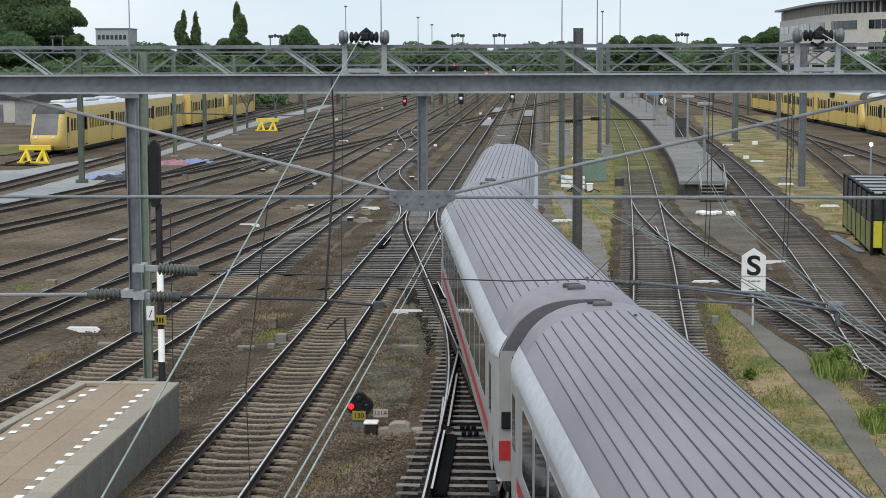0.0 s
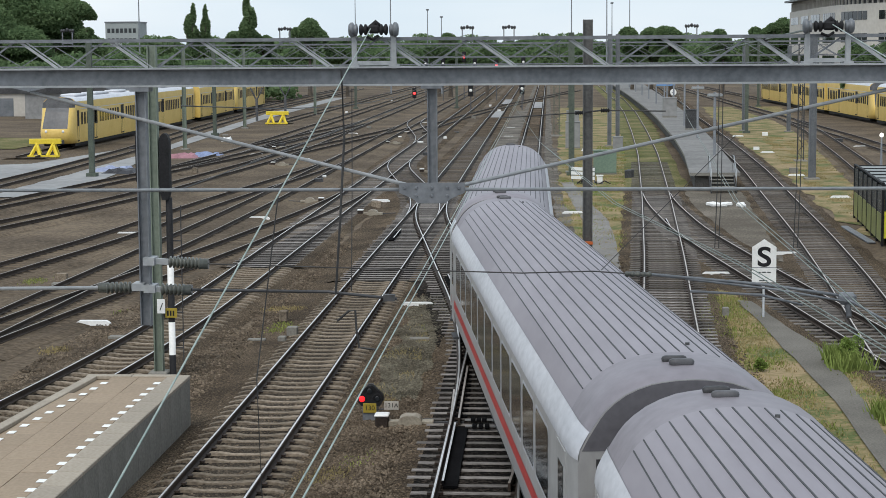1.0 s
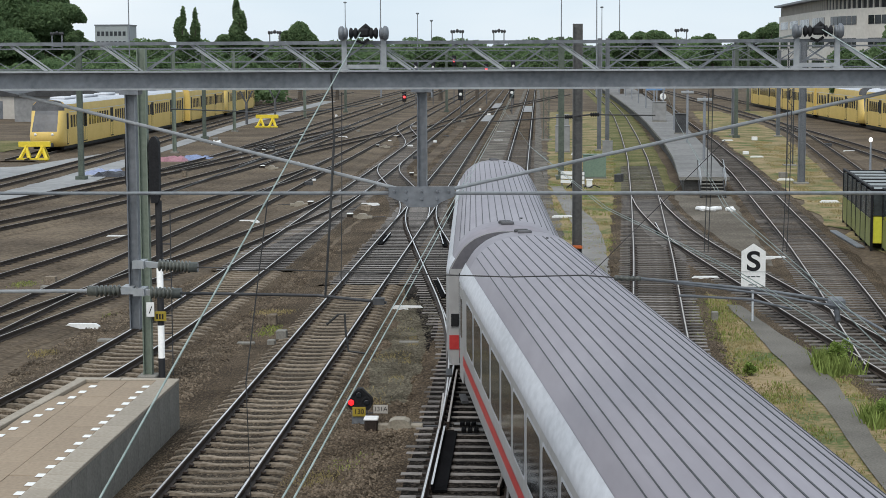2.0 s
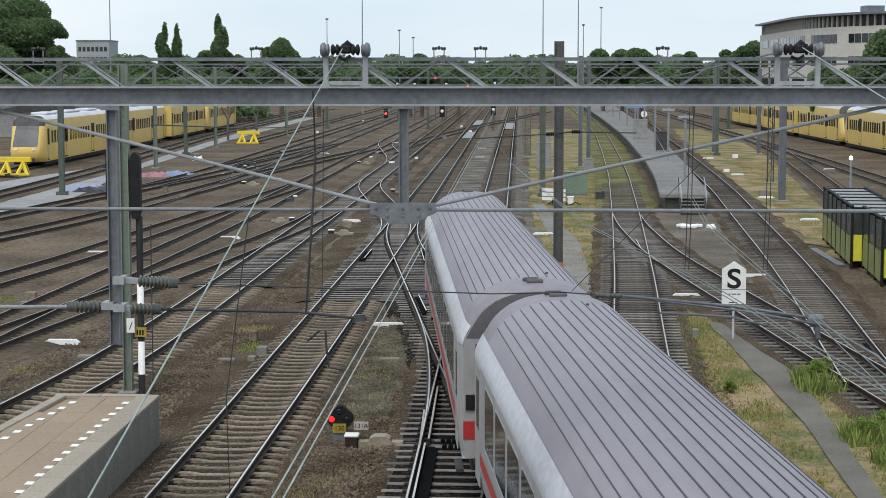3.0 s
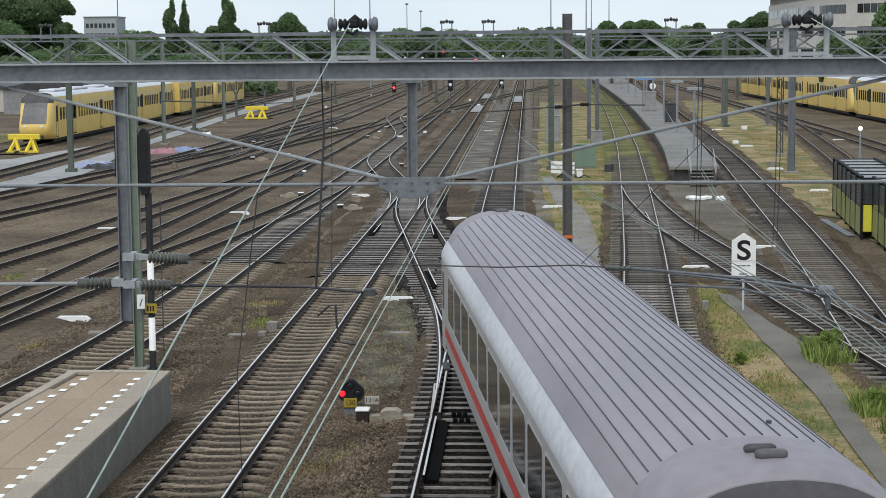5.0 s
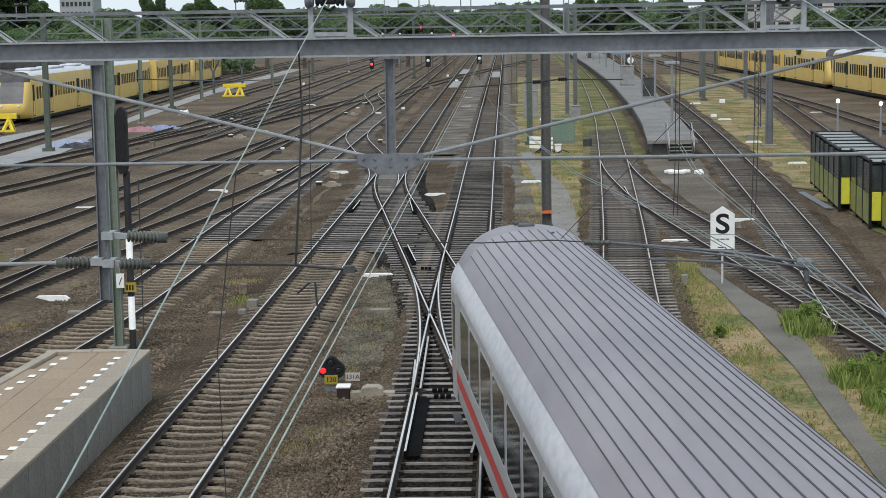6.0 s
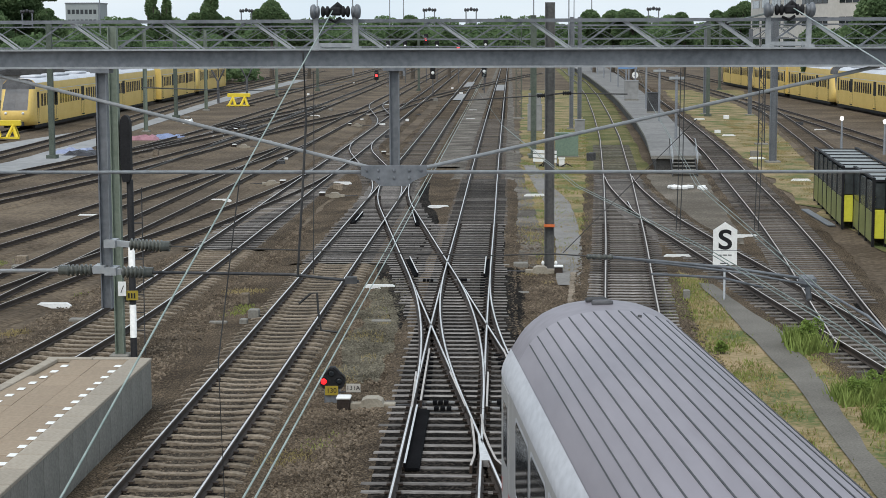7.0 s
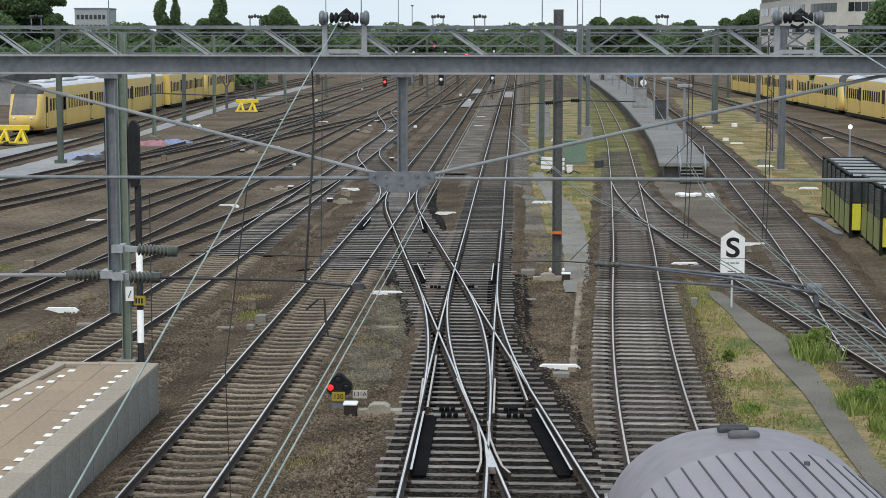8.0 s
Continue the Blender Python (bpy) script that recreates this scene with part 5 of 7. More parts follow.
# ---- signals and signs ----
def lettering(body, size, material, parent, m, name="lettering"):
    cu = bpy.data.curves.new(name, "FONT")
    cu.body, cu.size, cu.align_x, cu.align_y, cu.extrude = body, size, "CENTER", "CENTER", 0.002
    cu.offset = 0.018 if body == "S" else 0.0
    ob = new(name, cu)
    dg = bpy.context.evaluated_depsgraph_get()
    me = bpy.data.meshes.new_from_object(ob.evaluated_get(dg))
    bpy.data.objects.remove(ob)
    me.materials.clear()
    me.materials.append(material)
    o = new(name, me)
    o.parent = parent
    o.matrix_basis = m
    return o


def banded_signal():
    s = thing("railway_signal", "black signal seen from behind on a black-and-white banded post", "signal", m=pose(-9.42, 43.9, -0.27))
    r = 0.085
    for z0, z1, mm in ((0, 0.55, BLACK), (0.55, 1.38, WHITE), (1.38, 2.32, BLACK), (2.32, 2.98, WHITE), (2.98, 4.5, BLACK)):
        bm = B()
        tube(bm, [(0, 0, z0), (0, 0, z1)], r, 10)
        part("post_band", bm, mm, s)
    bm = B()
    prof = []
    for k in range(13):
        a = math.pi * k / 12
        prof.append((0.125 * math.cos(a) - 0.07, 5.85 + 0.25 * math.sin(a)))
    prof += [(-0.195, 4.65), (-0.15, 4.45), (0.0, 4.45), (0.055, 4.65)]
    f = bm.faces.new([bm.verts.new((x, -0.12, z)) for x, z in prof])
    q = bmesh.ops.extrude_face_region(bm, geom=[f])
    bmesh.ops.translate(bm, vec=(0, 0.24, 0), verts=[v for v in q["geom"] if isinstance(v, bmesh.types.BMVert)])
    part("signal_head", bm, BLACK, s)
    bm = B()
    box(bm, -0.14, 0.16, -0.11, -0.09, 1.5, 1.74, bevel=0.004)
    pl = part("number_plate", bm, PLATEYELLOW, s, "dull yellow plate with illegible marks")
    for k in range(3):
        bm = B()
        box(bm, -0.09 + k * 0.07, -0.05 + k * 0.07, -0.116, -0.111, 1.55, 1.68)
        part("mark", bm, BLACK, pl)
    for k in range(7):
        bm = B()
        box(bm, -0.02, 0.26, 0.05, 0.08, 0.7 + k * 0.45, 0.73 + k * 0.45)
        part("rung", bm, DARKSTEEL, s)
    bm = B()
    tube(bm, [(0.27, 0.065, 0.1), (0.27, 0.065, 4.3)], 0.014, 5)
    part("ladder_rail", bm, DARKSTEEL, s)


banded_signal()


def side_signal():
    s = thing("signal_head", "black signal head bracketed from the mast", "signal", m=pose(-10.13, 44.1, 4.45))
    bm = B()
    prof = [(0.13 * math.cos(math.pi * k / 10), 1.3 + 0.22 * math.sin(math.pi * k / 10)) for k in range(11)] + [(-0.13, 0.2), (-0.06, 0.0), (0.06, 0.0), (0.13, 0.2)]
    f = bm.faces.new([bm.verts.new((x, -0.1, z)) for x, z in prof])
    q = bmesh.ops.extrude_face_region(bm, geom=[f])
    bmesh.ops.translate(bm, vec=(0, 0.2, 0), verts=[v for v in q["geom"] if isinstance(v, bmesh.types.BMVert)])
    part("head", bm, BLACK, s)
    bm = B()
    beam(bm, (0.1, 0, 0.9), (0.4, -0.1, 0.9), 0.06, 0.06)
    beam(bm, (-0.3, 0, 1.0), (0.0, 0, 1.0), 0.05, 0.05)
    part("bracket", bm, DARKSTEEL, s)


side_signal()
pb = thing("mast_plate", "small white plate on the grey-green mast", "sign", m=pose(-9.64, 43.72, 1.35))
bm = B()
box(bm, -0.1, 0.1, -0.012, 0.0, 0.0, 0.36, bevel=0.003)
part("plate", bm, WHITE, pb)
bm = B()
beam(bm, (-0.03, -0.016, 0.08), (0.04, -0.016, 0.26), 0.02, 0.006, up=(0, 1, 0))
part("mark", bm, BLACK, pb)


def dwarf_signal():
    s = thing("dwarf_signal", "low black dwarf signal with red light and number plates", "signal", m=pose(-3.9, 38.6, -0.27))
    bm = B()
    box(bm, -0.18, 0.16, -0.12, 0.12, 0.0, 0.32, bevel=0.02)
    part("pedestal", bm, GALV, s)
    bm = B()
    prof = [(-0.27, 0.42), (-0.28, 0.56), (-0.2, 0.66), (-0.08, 0.78), (0.04, 0.80), (0.16, 0.68), (0.27, 0.58), (0.27, 0.44), (0.2, 0.34), (-0.2, 0.34)]
    f = bm.faces.new([bm.verts.new((x, -0.1, z)) for x, z in prof])
    q = bmesh.ops.extrude_face_region(bm, geom=[f])
    bmesh.ops.translate(bm, vec=(0, 0.22, 0), verts=[v for v in q["geom"] if isinstance(v, bmesh.types.BMVert)])
    part("head", bm, BLACK, s)
    bm = B()
    tube(bm, [(-0.29, -0.1, 0.57), (-0.03, -0.1, 0.83), (0.06, -0.1, 0.83), (0.29, -0.1, 0.57)], 0.02, 6)
    part("hood_edge", bm, DARKSTEEL, s)
    for x, z, mm in ((-0.19, 0.5, REDLAMP), (0.15, 0.5, GLASS), (-0.02, 0.67, GLASS)):
        bm = B()
        lathe(bm, [(0.066, 0), (0.066, 0.012), (0.045, 0.022)], 14, Matrix.Translation((x, -0.1, z)) @ Matrix.Rotation(radians(90), 4, "X"))
        ln = part("lens", bm, mm, s, "lit red lens" if mm is REDLAMP else "")
        bm = B()
        tube(bm, [(x + 0.1 * math.cos(a), -0.1, z + 0.1 * math.sin(a)) for a in [math.pi * k / 6 for k in range(7)]], 0.025, 5)
        part("visor", bm, BLACK, ln)
    for x0, x1, z0, z1, mm, txt, lab in ((-0.16, 0.13, 0.2, 0.41, PLATEYELLOW, "130", "yellow plate reading 130"), (0.3, 0.62, 0.27, 0.46, PLATEPALE, "131A", "white plate reading 131A")):
        bm = B()
        box(bm, x0, x1, -0.15, -0.135, z0, z1, bevel=0.004)
        pl = part("number_plate", bm, mm, s, lab)
        lettering(txt, 0.15 if txt == "130" else 0.14, BLACK, pl, Matrix.Translation(((x0 + x1) / 2, -0.153, (z0 + z1) / 2)) @ Matrix.Rotation(radians(90), 4, "X"))
    bm = B()
    beam(bm, (0.1, -0.1, 0.25), (0.4, -0.13, 0.3), 0.03, 0.03)
    part("plate_bracket", bm, DARKSTEEL, s)


dwarf_signal()


def point_machine(x, y, turn=0, small=False):
    s = thing("point_machine", "weathered beige point machine beside the switch rails", "point machine", m=pose(x, y, -0.27, 0, 0, turn), group="point machines")
    rust = RAILSIDE
    bm = B()
    box(bm, -0.75, -0.48, -0.16, 0.16, 0.0, 0.25, bevel=0.015)
    part("junction_box", bm, rust, s, "rust-brown box")
    bm = B()
    box(bm, -0.77, -0.46, -0.18, 0.18, 0.253, 0.3, bevel=0.015)
    part("box_lid", bm, WHITE, s, "white lid")
    bm = B()
    prof = [(-0.26, 0.0), (-0.26, 0.14), (-0.22, 0.23), (-0.12, 0.28), (0.12, 0.28), (0.22, 0.23), (0.26, 0.14), (0.26, 0.0)]
    f = bm.faces.new([bm.verts.new((a, -0.2, z)) for a, z in prof])
    q = bmesh.ops.extrude_face_region(bm, geom=[f])
    bmesh.ops.translate(bm, vec=(0, 0.4, 0), verts=[v for v in q["geom"] if isinstance(v, bmesh.types.BMVert)])
    part("motor_cover", bm, BEIGE, s)
    bm = B()
    box(bm, -0.47, 0.5, -0.12, 0.12, 0.03, 0.16, bevel=0.015)
    part("gear_case", bm, BEIGE, s)
    bm = B()
    beam(bm, (0.5, 0, 0.1), (1.15, 0, 0.12), 0.05, 0.04)
    part("throw_rod", bm, DARKSTEEL, s)


for q in ((-2.98, 37.9, 0), (-8.75, 88.5, 0), (-12.9, 96, 180), (1.0, 60.0, 180), (-19.2, 128, 0), (-13.6, 158, 0), (-22.5, 150, 0), (-7.9, 120, 0)):
    point_machine(*q)


def s_sign():
    s = thing("stop_sign", "white pentagonal board with black letter S on a post", "sign", m=pose(6.44, 53.8, -0.27))
    bm = B()
    prof = [(-0.36, 1.12), (0.36, 1.12), (0.36, 2.18), (0.0, 2.42), (-0.36, 2.18)]
    f = bm.faces.new([bm.verts.new((x, -0.05, z)) for x, z in prof])
    q = bmesh.ops.extrude_face_region(bm, geom=[f])
    bmesh.ops.translate(bm, vec=(0, 0.03, 0), verts=[v for v in q["geom"] if isinstance(v, bmesh.types.BMVert)])
    board = part("board", bm, WHITE, s)
    lettering("S", 0.82, BLACK, board, Matrix.Translation((0, -0.054, 1.86)) @ Matrix.Rotation(radians(90), 4, "X") @ Matrix.Diagonal((1.15, 1, 1, 1)))
    for x0, x1, z in ((-0.2, -0.1, 1.41), (-0.07, 0.06, 1.41), (0.09, 0.2, 1.41), (-0.14, 0.1, 1.16)):
        bm = B()
        box(bm, x0, x1, -0.056, -0.051, z, z + 0.03)
        part("text_bar", bm, DARKSTEEL, board)
    bm = B()
    box(bm, -0.36, 0.36, -0.055, -0.051, 1.56, 1.575)
    part("divider", bm, GALV, board)
    bm = B()
    tube(bm, [(0, 0.01, 0), (0, 0.01, 2.2)], 0.035, 8)
    part("post", bm, GALVLIGHT, s)


s_sign()


# ---- fouling-point beams ----
def marker_beam(x, y, length, turn):
    s = thing("fouling_beam", "white concrete beam marking the fouling point between tracks", "track marker", m=pose(x, y, -0.27, 0, 0, turn), group="fouling beams")
    bm = B()
    h = length / 2
    rings = []
    for xx, z in ((-h, 0.07), (-h + 0.12, 0.15), (h - 0.12, 0.15), (h, 0.07)):
        rings.append([bm.verts.new(q) for q in ((xx, -0.1, 0), (xx, -0.09, z), (xx, 0.09, z), (xx, 0.1, 0))])
    for a, b in zip(rings, rings[1:]):
        for k in range(3):
            bm.faces.new((a[k], b[k], b[k + 1], a[k + 1]))
    bm.faces.new(rings[0]), bm.faces.new(rings[-1][::-1])
    part("beam", bm, WHITE, s)


for x, y in ((-13.6, 52.3), (-14.1, 86.3), (-18.8, 78.8), (6.0, 64.2), (-9.13, 96.5), (-3.36, 83), (1.02, 43.5), (-4.15, 56.3), (1.2, 89), (9.27, 70.7),
             (-23.2, 141.5), (-18.5, 134.7), (-24.4, 182.8), (-19.5, 178), (-14.4, 180.5), (-14.0, 205), (-4.0, 190), (-3.8, 170), (15.83, 115.7), (17.16, 142), (17.74, 169.6), (26.3, 217.6), (25.7, 150), (15.84, 98.3), (3.6, 118), (4.2, 126)):
    marker_beam(x, y, 1.05, random.Random(int(x * 10)).uniform(-3, 3))


def slab(name, label, cat, x0, x1, y0, y1, z0, z1, material, group=""):
    s = thing(name, label, cat, m=pose((x0 + x1) / 2, (y0 + y1) / 2, z0), group=group)
    bm = B()
    box(bm, (x0 - x1) / 2, (x1 - x0) / 2, (y0 - y1) / 2, (y1 - y0) / 2, 0, z1 - z0, bevel=min(0.02, (z1 - z0) / 4))
    part("block", bm, material, s)
    return s


# small concrete covers and boxes on the ballast
for x, y, w, d, h in ((-8.0, 53.2, 0.24, 0.3, 0.3), (-7.3, 50.2, 0.3, 0.3, 0.28), (-7.45, 49.2, 0.22, 0.25, 0.16), (-8.2, 49.4, 0.5, 0.2, 0.06), (-3.6, 49.6, 0.6, 0.25, 0.07), (0.3, 55.3, 0.55, 0.2, 0.06), (0.35, 61.6, 0.5, 0.4, 0.18),
                      (0.75, 62.6, 0.25, 0.3, 0.3), (5.35, 54.2, 0.2, 0.25, 0.28), (-12.2, 49.6, 0.5, 0.3, 0.1), (-17.2, 62.0, 0.4, 0.3, 0.35), (-17.0, 60.6, 0.3, 0.3, 0.2), (3.1, 118, 0.5, 0.3, 0.5), (1.05, 42.5, 0.4, 0.3, 0.12), (-9.0, 93, 0.5, 0.4, 0.3)):
    slab("cable_pit", "small weathered concrete cover on the ballast", "cable cover", x - w / 2, x + w / 2, y - d / 2, y + d / 2, -0.27, -0.27 + h + 0.02, CONCRETE if h < 0.3 else CONSLEEPER, "cable covers")
ct = thing("cable_trough", "line of brown-grey concrete cable trough lids", "cable trough")
y = 42.8
while y < 59.5:
    bm = B()
    xx = 1.34 + (y - 42.8) * 0.047
    box(bm, xx - 0.1, xx + 0.1, y, y + 0.97, -0.27, -0.19 + random.Random(int(y * 9)).uniform(0, 0.02), bevel=0.012)
    part("lid", bm, CONSLEEPER, ct)
    y += 1.0

# dark switch-blade covers and check rails
for a, b, w, side in (((-1.84, 37.2), (-1.80, 32.0), 0.27, -1), ((-6.68, 75.2), (-6.68, 79.0), 0.24, 1), ((-3.86, 74.2), (-4.3, 79.5), 0.2, -1), ((-3.62, 62.7), (-3.12, 58.4), 0.13, 1),
                      ((0.28, 37.6), (0.87, 32.1), 0.25, 1), ((-0.80, 62.8), (-0.80, 58.2), 0.13, -1), ((5.35, 80), (5.4, 84), 0.14, 1)):
    s = thing("switch_blade", "black greased slide plates and blade beside the rail", "switch blade", kind="structure", group="switch blades")
    bm = B()
    beam(bm, (*a, -0.13), (*b, -0.13), w, 0.05)
    part("slide_plate", bm, GREASE, s)
    bm = B()
    o = side * w * 0.5
    beam(bm, (a[0] + o, a[1], -0.06), (b[0] + o, b[1], -0.06), 0.045, 0.1)
    part("blade", bm, GREASE, s)
    bm = B()
    beam(bm, (a[0] + o, a[1], -0.006), (b[0] + o, b[1], -0.006), 0.04, 0.006)
    part("polished_edge", bm, RAILTOP, s)

def crossing_nose():
    """Cast nose of the near crossing with its wing rails, check rails and stretcher bars."""
    c = thing("crossing_frog", "grey cast steel crossing nose with wing and check rails", "rail crossing", kind="structure", group="yard tracks")
    bm = B()
    lo = [bm.verts.new(q) for q in ((-0.65, 34.5, -0.15), (-0.57, 32.2, -0.15), (-0.37, 32.2, -0.15))]
    hi = [bm.verts.new(q) for q in ((-0.645, 34.5, 0.004), (-0.555, 32.2, 0.006), (-0.385, 32.2, 0.006))]
    bm.faces.new(hi[::-1]), bm.faces.new(lo)
    for i in range(3):
        j = (i + 1) % 3
        bm.faces.new((lo[i], lo[j], hi[j], hi[i]))
    part("nose", bm, RAILTOP, c)
    for pts in (((-0.80, 35.8), (-0.735, 34.6), (-0.69, 33.6), (-0.67, 32.6), (-0.72, 31.8)), ((-0.60, 36.2), (-0.53, 34.6), (-0.41, 33.4), (-0.27, 32.3), (-0.13, 31.8)),
                ((-2.19, 40.9), (-2.07, 36.9)), ((-1.40, 40.9), (-0.94, 37.0)), ((-0.52, 40.9), (-0.50, 37.0)), ((-0.18, 44.0), (0.22, 38.4)), ((-2.02, 44.0), (-1.92, 37.6))):
        for q, r in zip(pts, pts[1:]):
            bm = B()
            beam(bm, (*q, -0.075), (*r, -0.075), 0.05, 0.15)
            rail = part("guard_rail", bm, RAILSIDE, c)
            bm = B()
            beam(bm, (*q, 0.004), (*r, 0.004), 0.042, 0.006)
            part("worn_head", bm, RAILWORN, rail)
    for y, x0, x1 in ((37.1, -1.76, -1.1), (37.75, -1.8, -1.2), (37.15, -0.38, 0.3), (37.8, -0.4, 0.12), (57.0, -2.95, -2.35), (57.1, -1.8, -1.3)):
        bm = B()
        beam(bm, (x0, y, -0.07), (x1, y, -0.07), 0.07, 0.03)
        bar = part("stretcher_bar", bm, PALEROAD, c, "worn pale stretcher bar")
        for k in (0.3, 0.5, 0.7):
            bm = B()
            xc = x0 + (x1 - x0) * k
            box(bm, xc - 0.05, xc + 0.05, y - 0.09, y + 0.09, -0.11, -0.03, bevel=0.015)
            part("clamp", bm, GREASE, bar)
    # greased chairs either side of the slip rails
    for f, o, y0, y1 in ((fTrain, 0.58, 38.5, 44), (fSlip, -0.58, 38.5, 44), (fTrain, 0.58, 54, 60), (fD, 0.58, 34, 38)):
        y = y0
        while y < y1:
            bm = B()
            x = f(y) + o
            box(bm, x - 0.14, x + 0.14, y - 0.09, y + 0.09, -0.16, -0.12, bevel=0.01)
            part("slide_chair", bm, GREASE, c)
            y += 0.6


crossing_nose()

# chairs and fastenings under the nearest rails
bm = B()
for f, y0, y1 in ((fA, 22, 62), (fS, 22, 75), (fD, 22, 88), (fR1, 22, 75)):
    y = y0
    while y < y1:
        for o in (-0.7535, 0.7535):
            for sd in (-0.1, 0.1):
                x = f(y) + o + sd
                box(bm, x - 0.045, x + 0.045, y - 0.06, y + 0.06, -0.162, -0.125)
        y += 0.6
tagged(part("rail_fastenings", bm, RAILSIDE), "rusty rail chairs and clips on the sleepers", "rail fastening", kind="stuff")


# ---- shelter with yellow panels ----
TINT = mat("smoked_glazing", (0.03, 0.036, 0.036), (0.07, 0.08, 0.08), 0.25, scale=0.5, fine=4, bump=0)
PALETINT = mat("pale_roof_glazing", (0.14, 0.15, 0.14), (0.22, 0.23, 0.22), 0.4, scale=0.5, fine=4, bump=0)
OLIVE = mat("olive_panel", (0.16, 0.17, 0.05), (0.25, 0.26, 0.08), 0.5, scale=1, fine=8, bump=0)
BRIGHT = mat("bright_yellow_panel", (0.62, 0.60, 0.05), (0.74, 0.72, 0.08), 0.45, scale=1, fine=8, bump=0)


def shelter(x, y):
    """One bay: front wall facing the bridge, a long side wall, bars across the roof."""
    s = thing("glazed_shelter", "dark-framed glazed shelter bay with yellow lower panels on grass", "shelter", m=pose(x, y, -0.25, 0, 0, -4.15), group="shelter bays")
    W, L, Ht = 1.9, 6.1, 2.45
    cols = [0.0, 2.03, 4.07, L]
    for yy in cols:
        for xx in (0.0, W):
            bm = B()
            box(bm, xx - 0.05, xx + 0.05, yy - 0.05, yy + 0.05, 0, Ht)
            part("post", bm, BLACK, s)
        bm = B()
        box(bm, -0.05, W + 0.05, yy - 0.05, yy + 0.05, Ht + 0.003, Ht + 0.09)
        part("roof_bar", bm, BLACK, s)
    for xx in (0.0, W):
        bm = B()
        box(bm, xx - 0.06, xx + 0.06, -0.06, L + 0.06, Ht + 0.092, Ht + 0.16)
        part("roof_rail", bm, BLACK, s)
    for a, b in zip(cols, cols[1:]):
        bm = B()
        box(bm, 0.06, W - 0.06, a + 0.055, b - 0.055, Ht + 0.02, Ht + 0.05)
        part("roof_pane", bm, PALETINT, s)
        for xx in (0.0, W):
            bm = B()
            box(bm, xx - 0.02, xx + 0.02, a + 0.055, b - 0.055, 1.3, Ht - 0.02)
            part("wall_pane", bm, TINT, s)
            bm = B()
            box(bm, xx - 0.03, xx + 0.03, a + 0.055, b - 0.055, 0.15, 1.28)
            part("lower_panel", bm, OLIVE, s)
    for yy in (0.0, L):
        for x0, x1 in ((0.06, 0.58), (0.66, 1.2), (1.28, W - 0.06)):
            bm = B()
            box(bm, x0, x1, yy - 0.03, yy + 0.03, 0.3, 1.4, bevel=0.02)
            part("yellow_panel", bm, BRIGHT, s)
            bm = B()
            box(bm, x0, x1, yy - 0.015, yy + 0.015, 1.45, Ht - 0.05)
            part("end_pane", bm, TINT, s)
        for xx in (0.62, 1.24):
            bm = B()
            box(bm, xx - 0.035, xx + 0.035, yy - 0.04, yy + 0.04, 0, Ht)
            part("mullion", bm, BLACK, s)


for q in ((13.65, 74.0), (13.66, 67.8), (13.67, 61.6), (14.15, 80.3)):
    shelter(*q)
slab("ground_plate", "flat grey steel plate lying on the grass", "plate", 13.25, 13.58, 75, 82, -0.26, -0.18, GALV)


# ---- cabinets, lamps, boxes ----
def cabinet(x, y, w, d, h, material, label, base=-0.27):
    s = thing("trackside_cabinet", label, "cabinet", m=pose(x, y, base), group="trackside cabinets")
    bm = B()
    box(bm, -w / 2, w / 2, -d / 2, d / 2, 0.1, h, bevel=0.02)
    part("housing", bm, material, s)
    bm = B()
    box(bm, -w / 2 - 0.04, w / 2 + 0.04, -d / 2 - 0.04, d / 2 + 0.04, h + 0.002, h + 0.07, bevel=0.015)
    part("roof", bm, material, s)
    bm = B()
    box(bm, -w / 2 - 0.03, w / 2 + 0.03, -d / 2 - 0.03, d / 2 + 0.03, -0.03, 0.098)
    part("plinth", bm, CONCRETE, s)
    for k in (-1, 1):
        bm = B()
        box(bm, min(0.01 * k, k * (w / 2 - 0.03)), max(0.01 * k, k * (w / 2 - 0.03)), -d / 2 - 0.012, -d / 2 - 0.001, 0.16, h - 0.06)
        part("door", bm, material, s)


cabinet(3.68, 118, 1.5, 0.7, 1.55, CABINET, "sage-green steel trackside cabinet")
cabinet(2.0, 150, 1.2, 0.7, 2.2, PALEROAD, "pale grey steel trackside cabinet by the mast")
cabinet(2.3, 172, 1.2, 0.7, 2.4, PALEROAD, "pale grey steel trackside cabinet by the mast")
cabinet(12.6, 160, 1.0, 0.8, 1.7, DARKSTEEL, "dark cabinet on the far platform", 0.87)
cabinet(12.7, 190, 1.4, 1.2, 2.0, PALEROAD, "pale grey cabinet on the far platform", 0.87)
cabinet(5.6, 146, 0.8, 0.6, 1.1, PALEROAD, "pale grey steel trackside cabinet")
cabinet(3.1, 109.2, 0.34, 0.3, 0.5, WHITE, "small white box in the weeds")
for x, y in ((5.0, 113.6), (5.2, 114.3)):
    slab("small_box", "dark little box among the weeds", "box", x - 0.2, x + 0.2, y - 0.2, y + 0.2, -0.27, 0.3, DARKSTEEL)
# white rubble
rnd = random.Random(12)
for k in range(12):
    s = thing("rubble_block", "white broken concrete block on grey hard standing", "rubble", m=pose(8.3 + rnd.uniform(0, 1.75), 93.0 + rnd.uniform(-0.7, 0.7), -0.24, rnd.uniform(-8, 8), rnd.uniform(-8, 8), rnd.uniform(0, 180)), group="rubble")
    bm = B()
    box(bm, -0.22, 0.22, -0.14, 0.14, 0, 0.2, bevel=0.05)
    part("block", bm, WHITE, s)


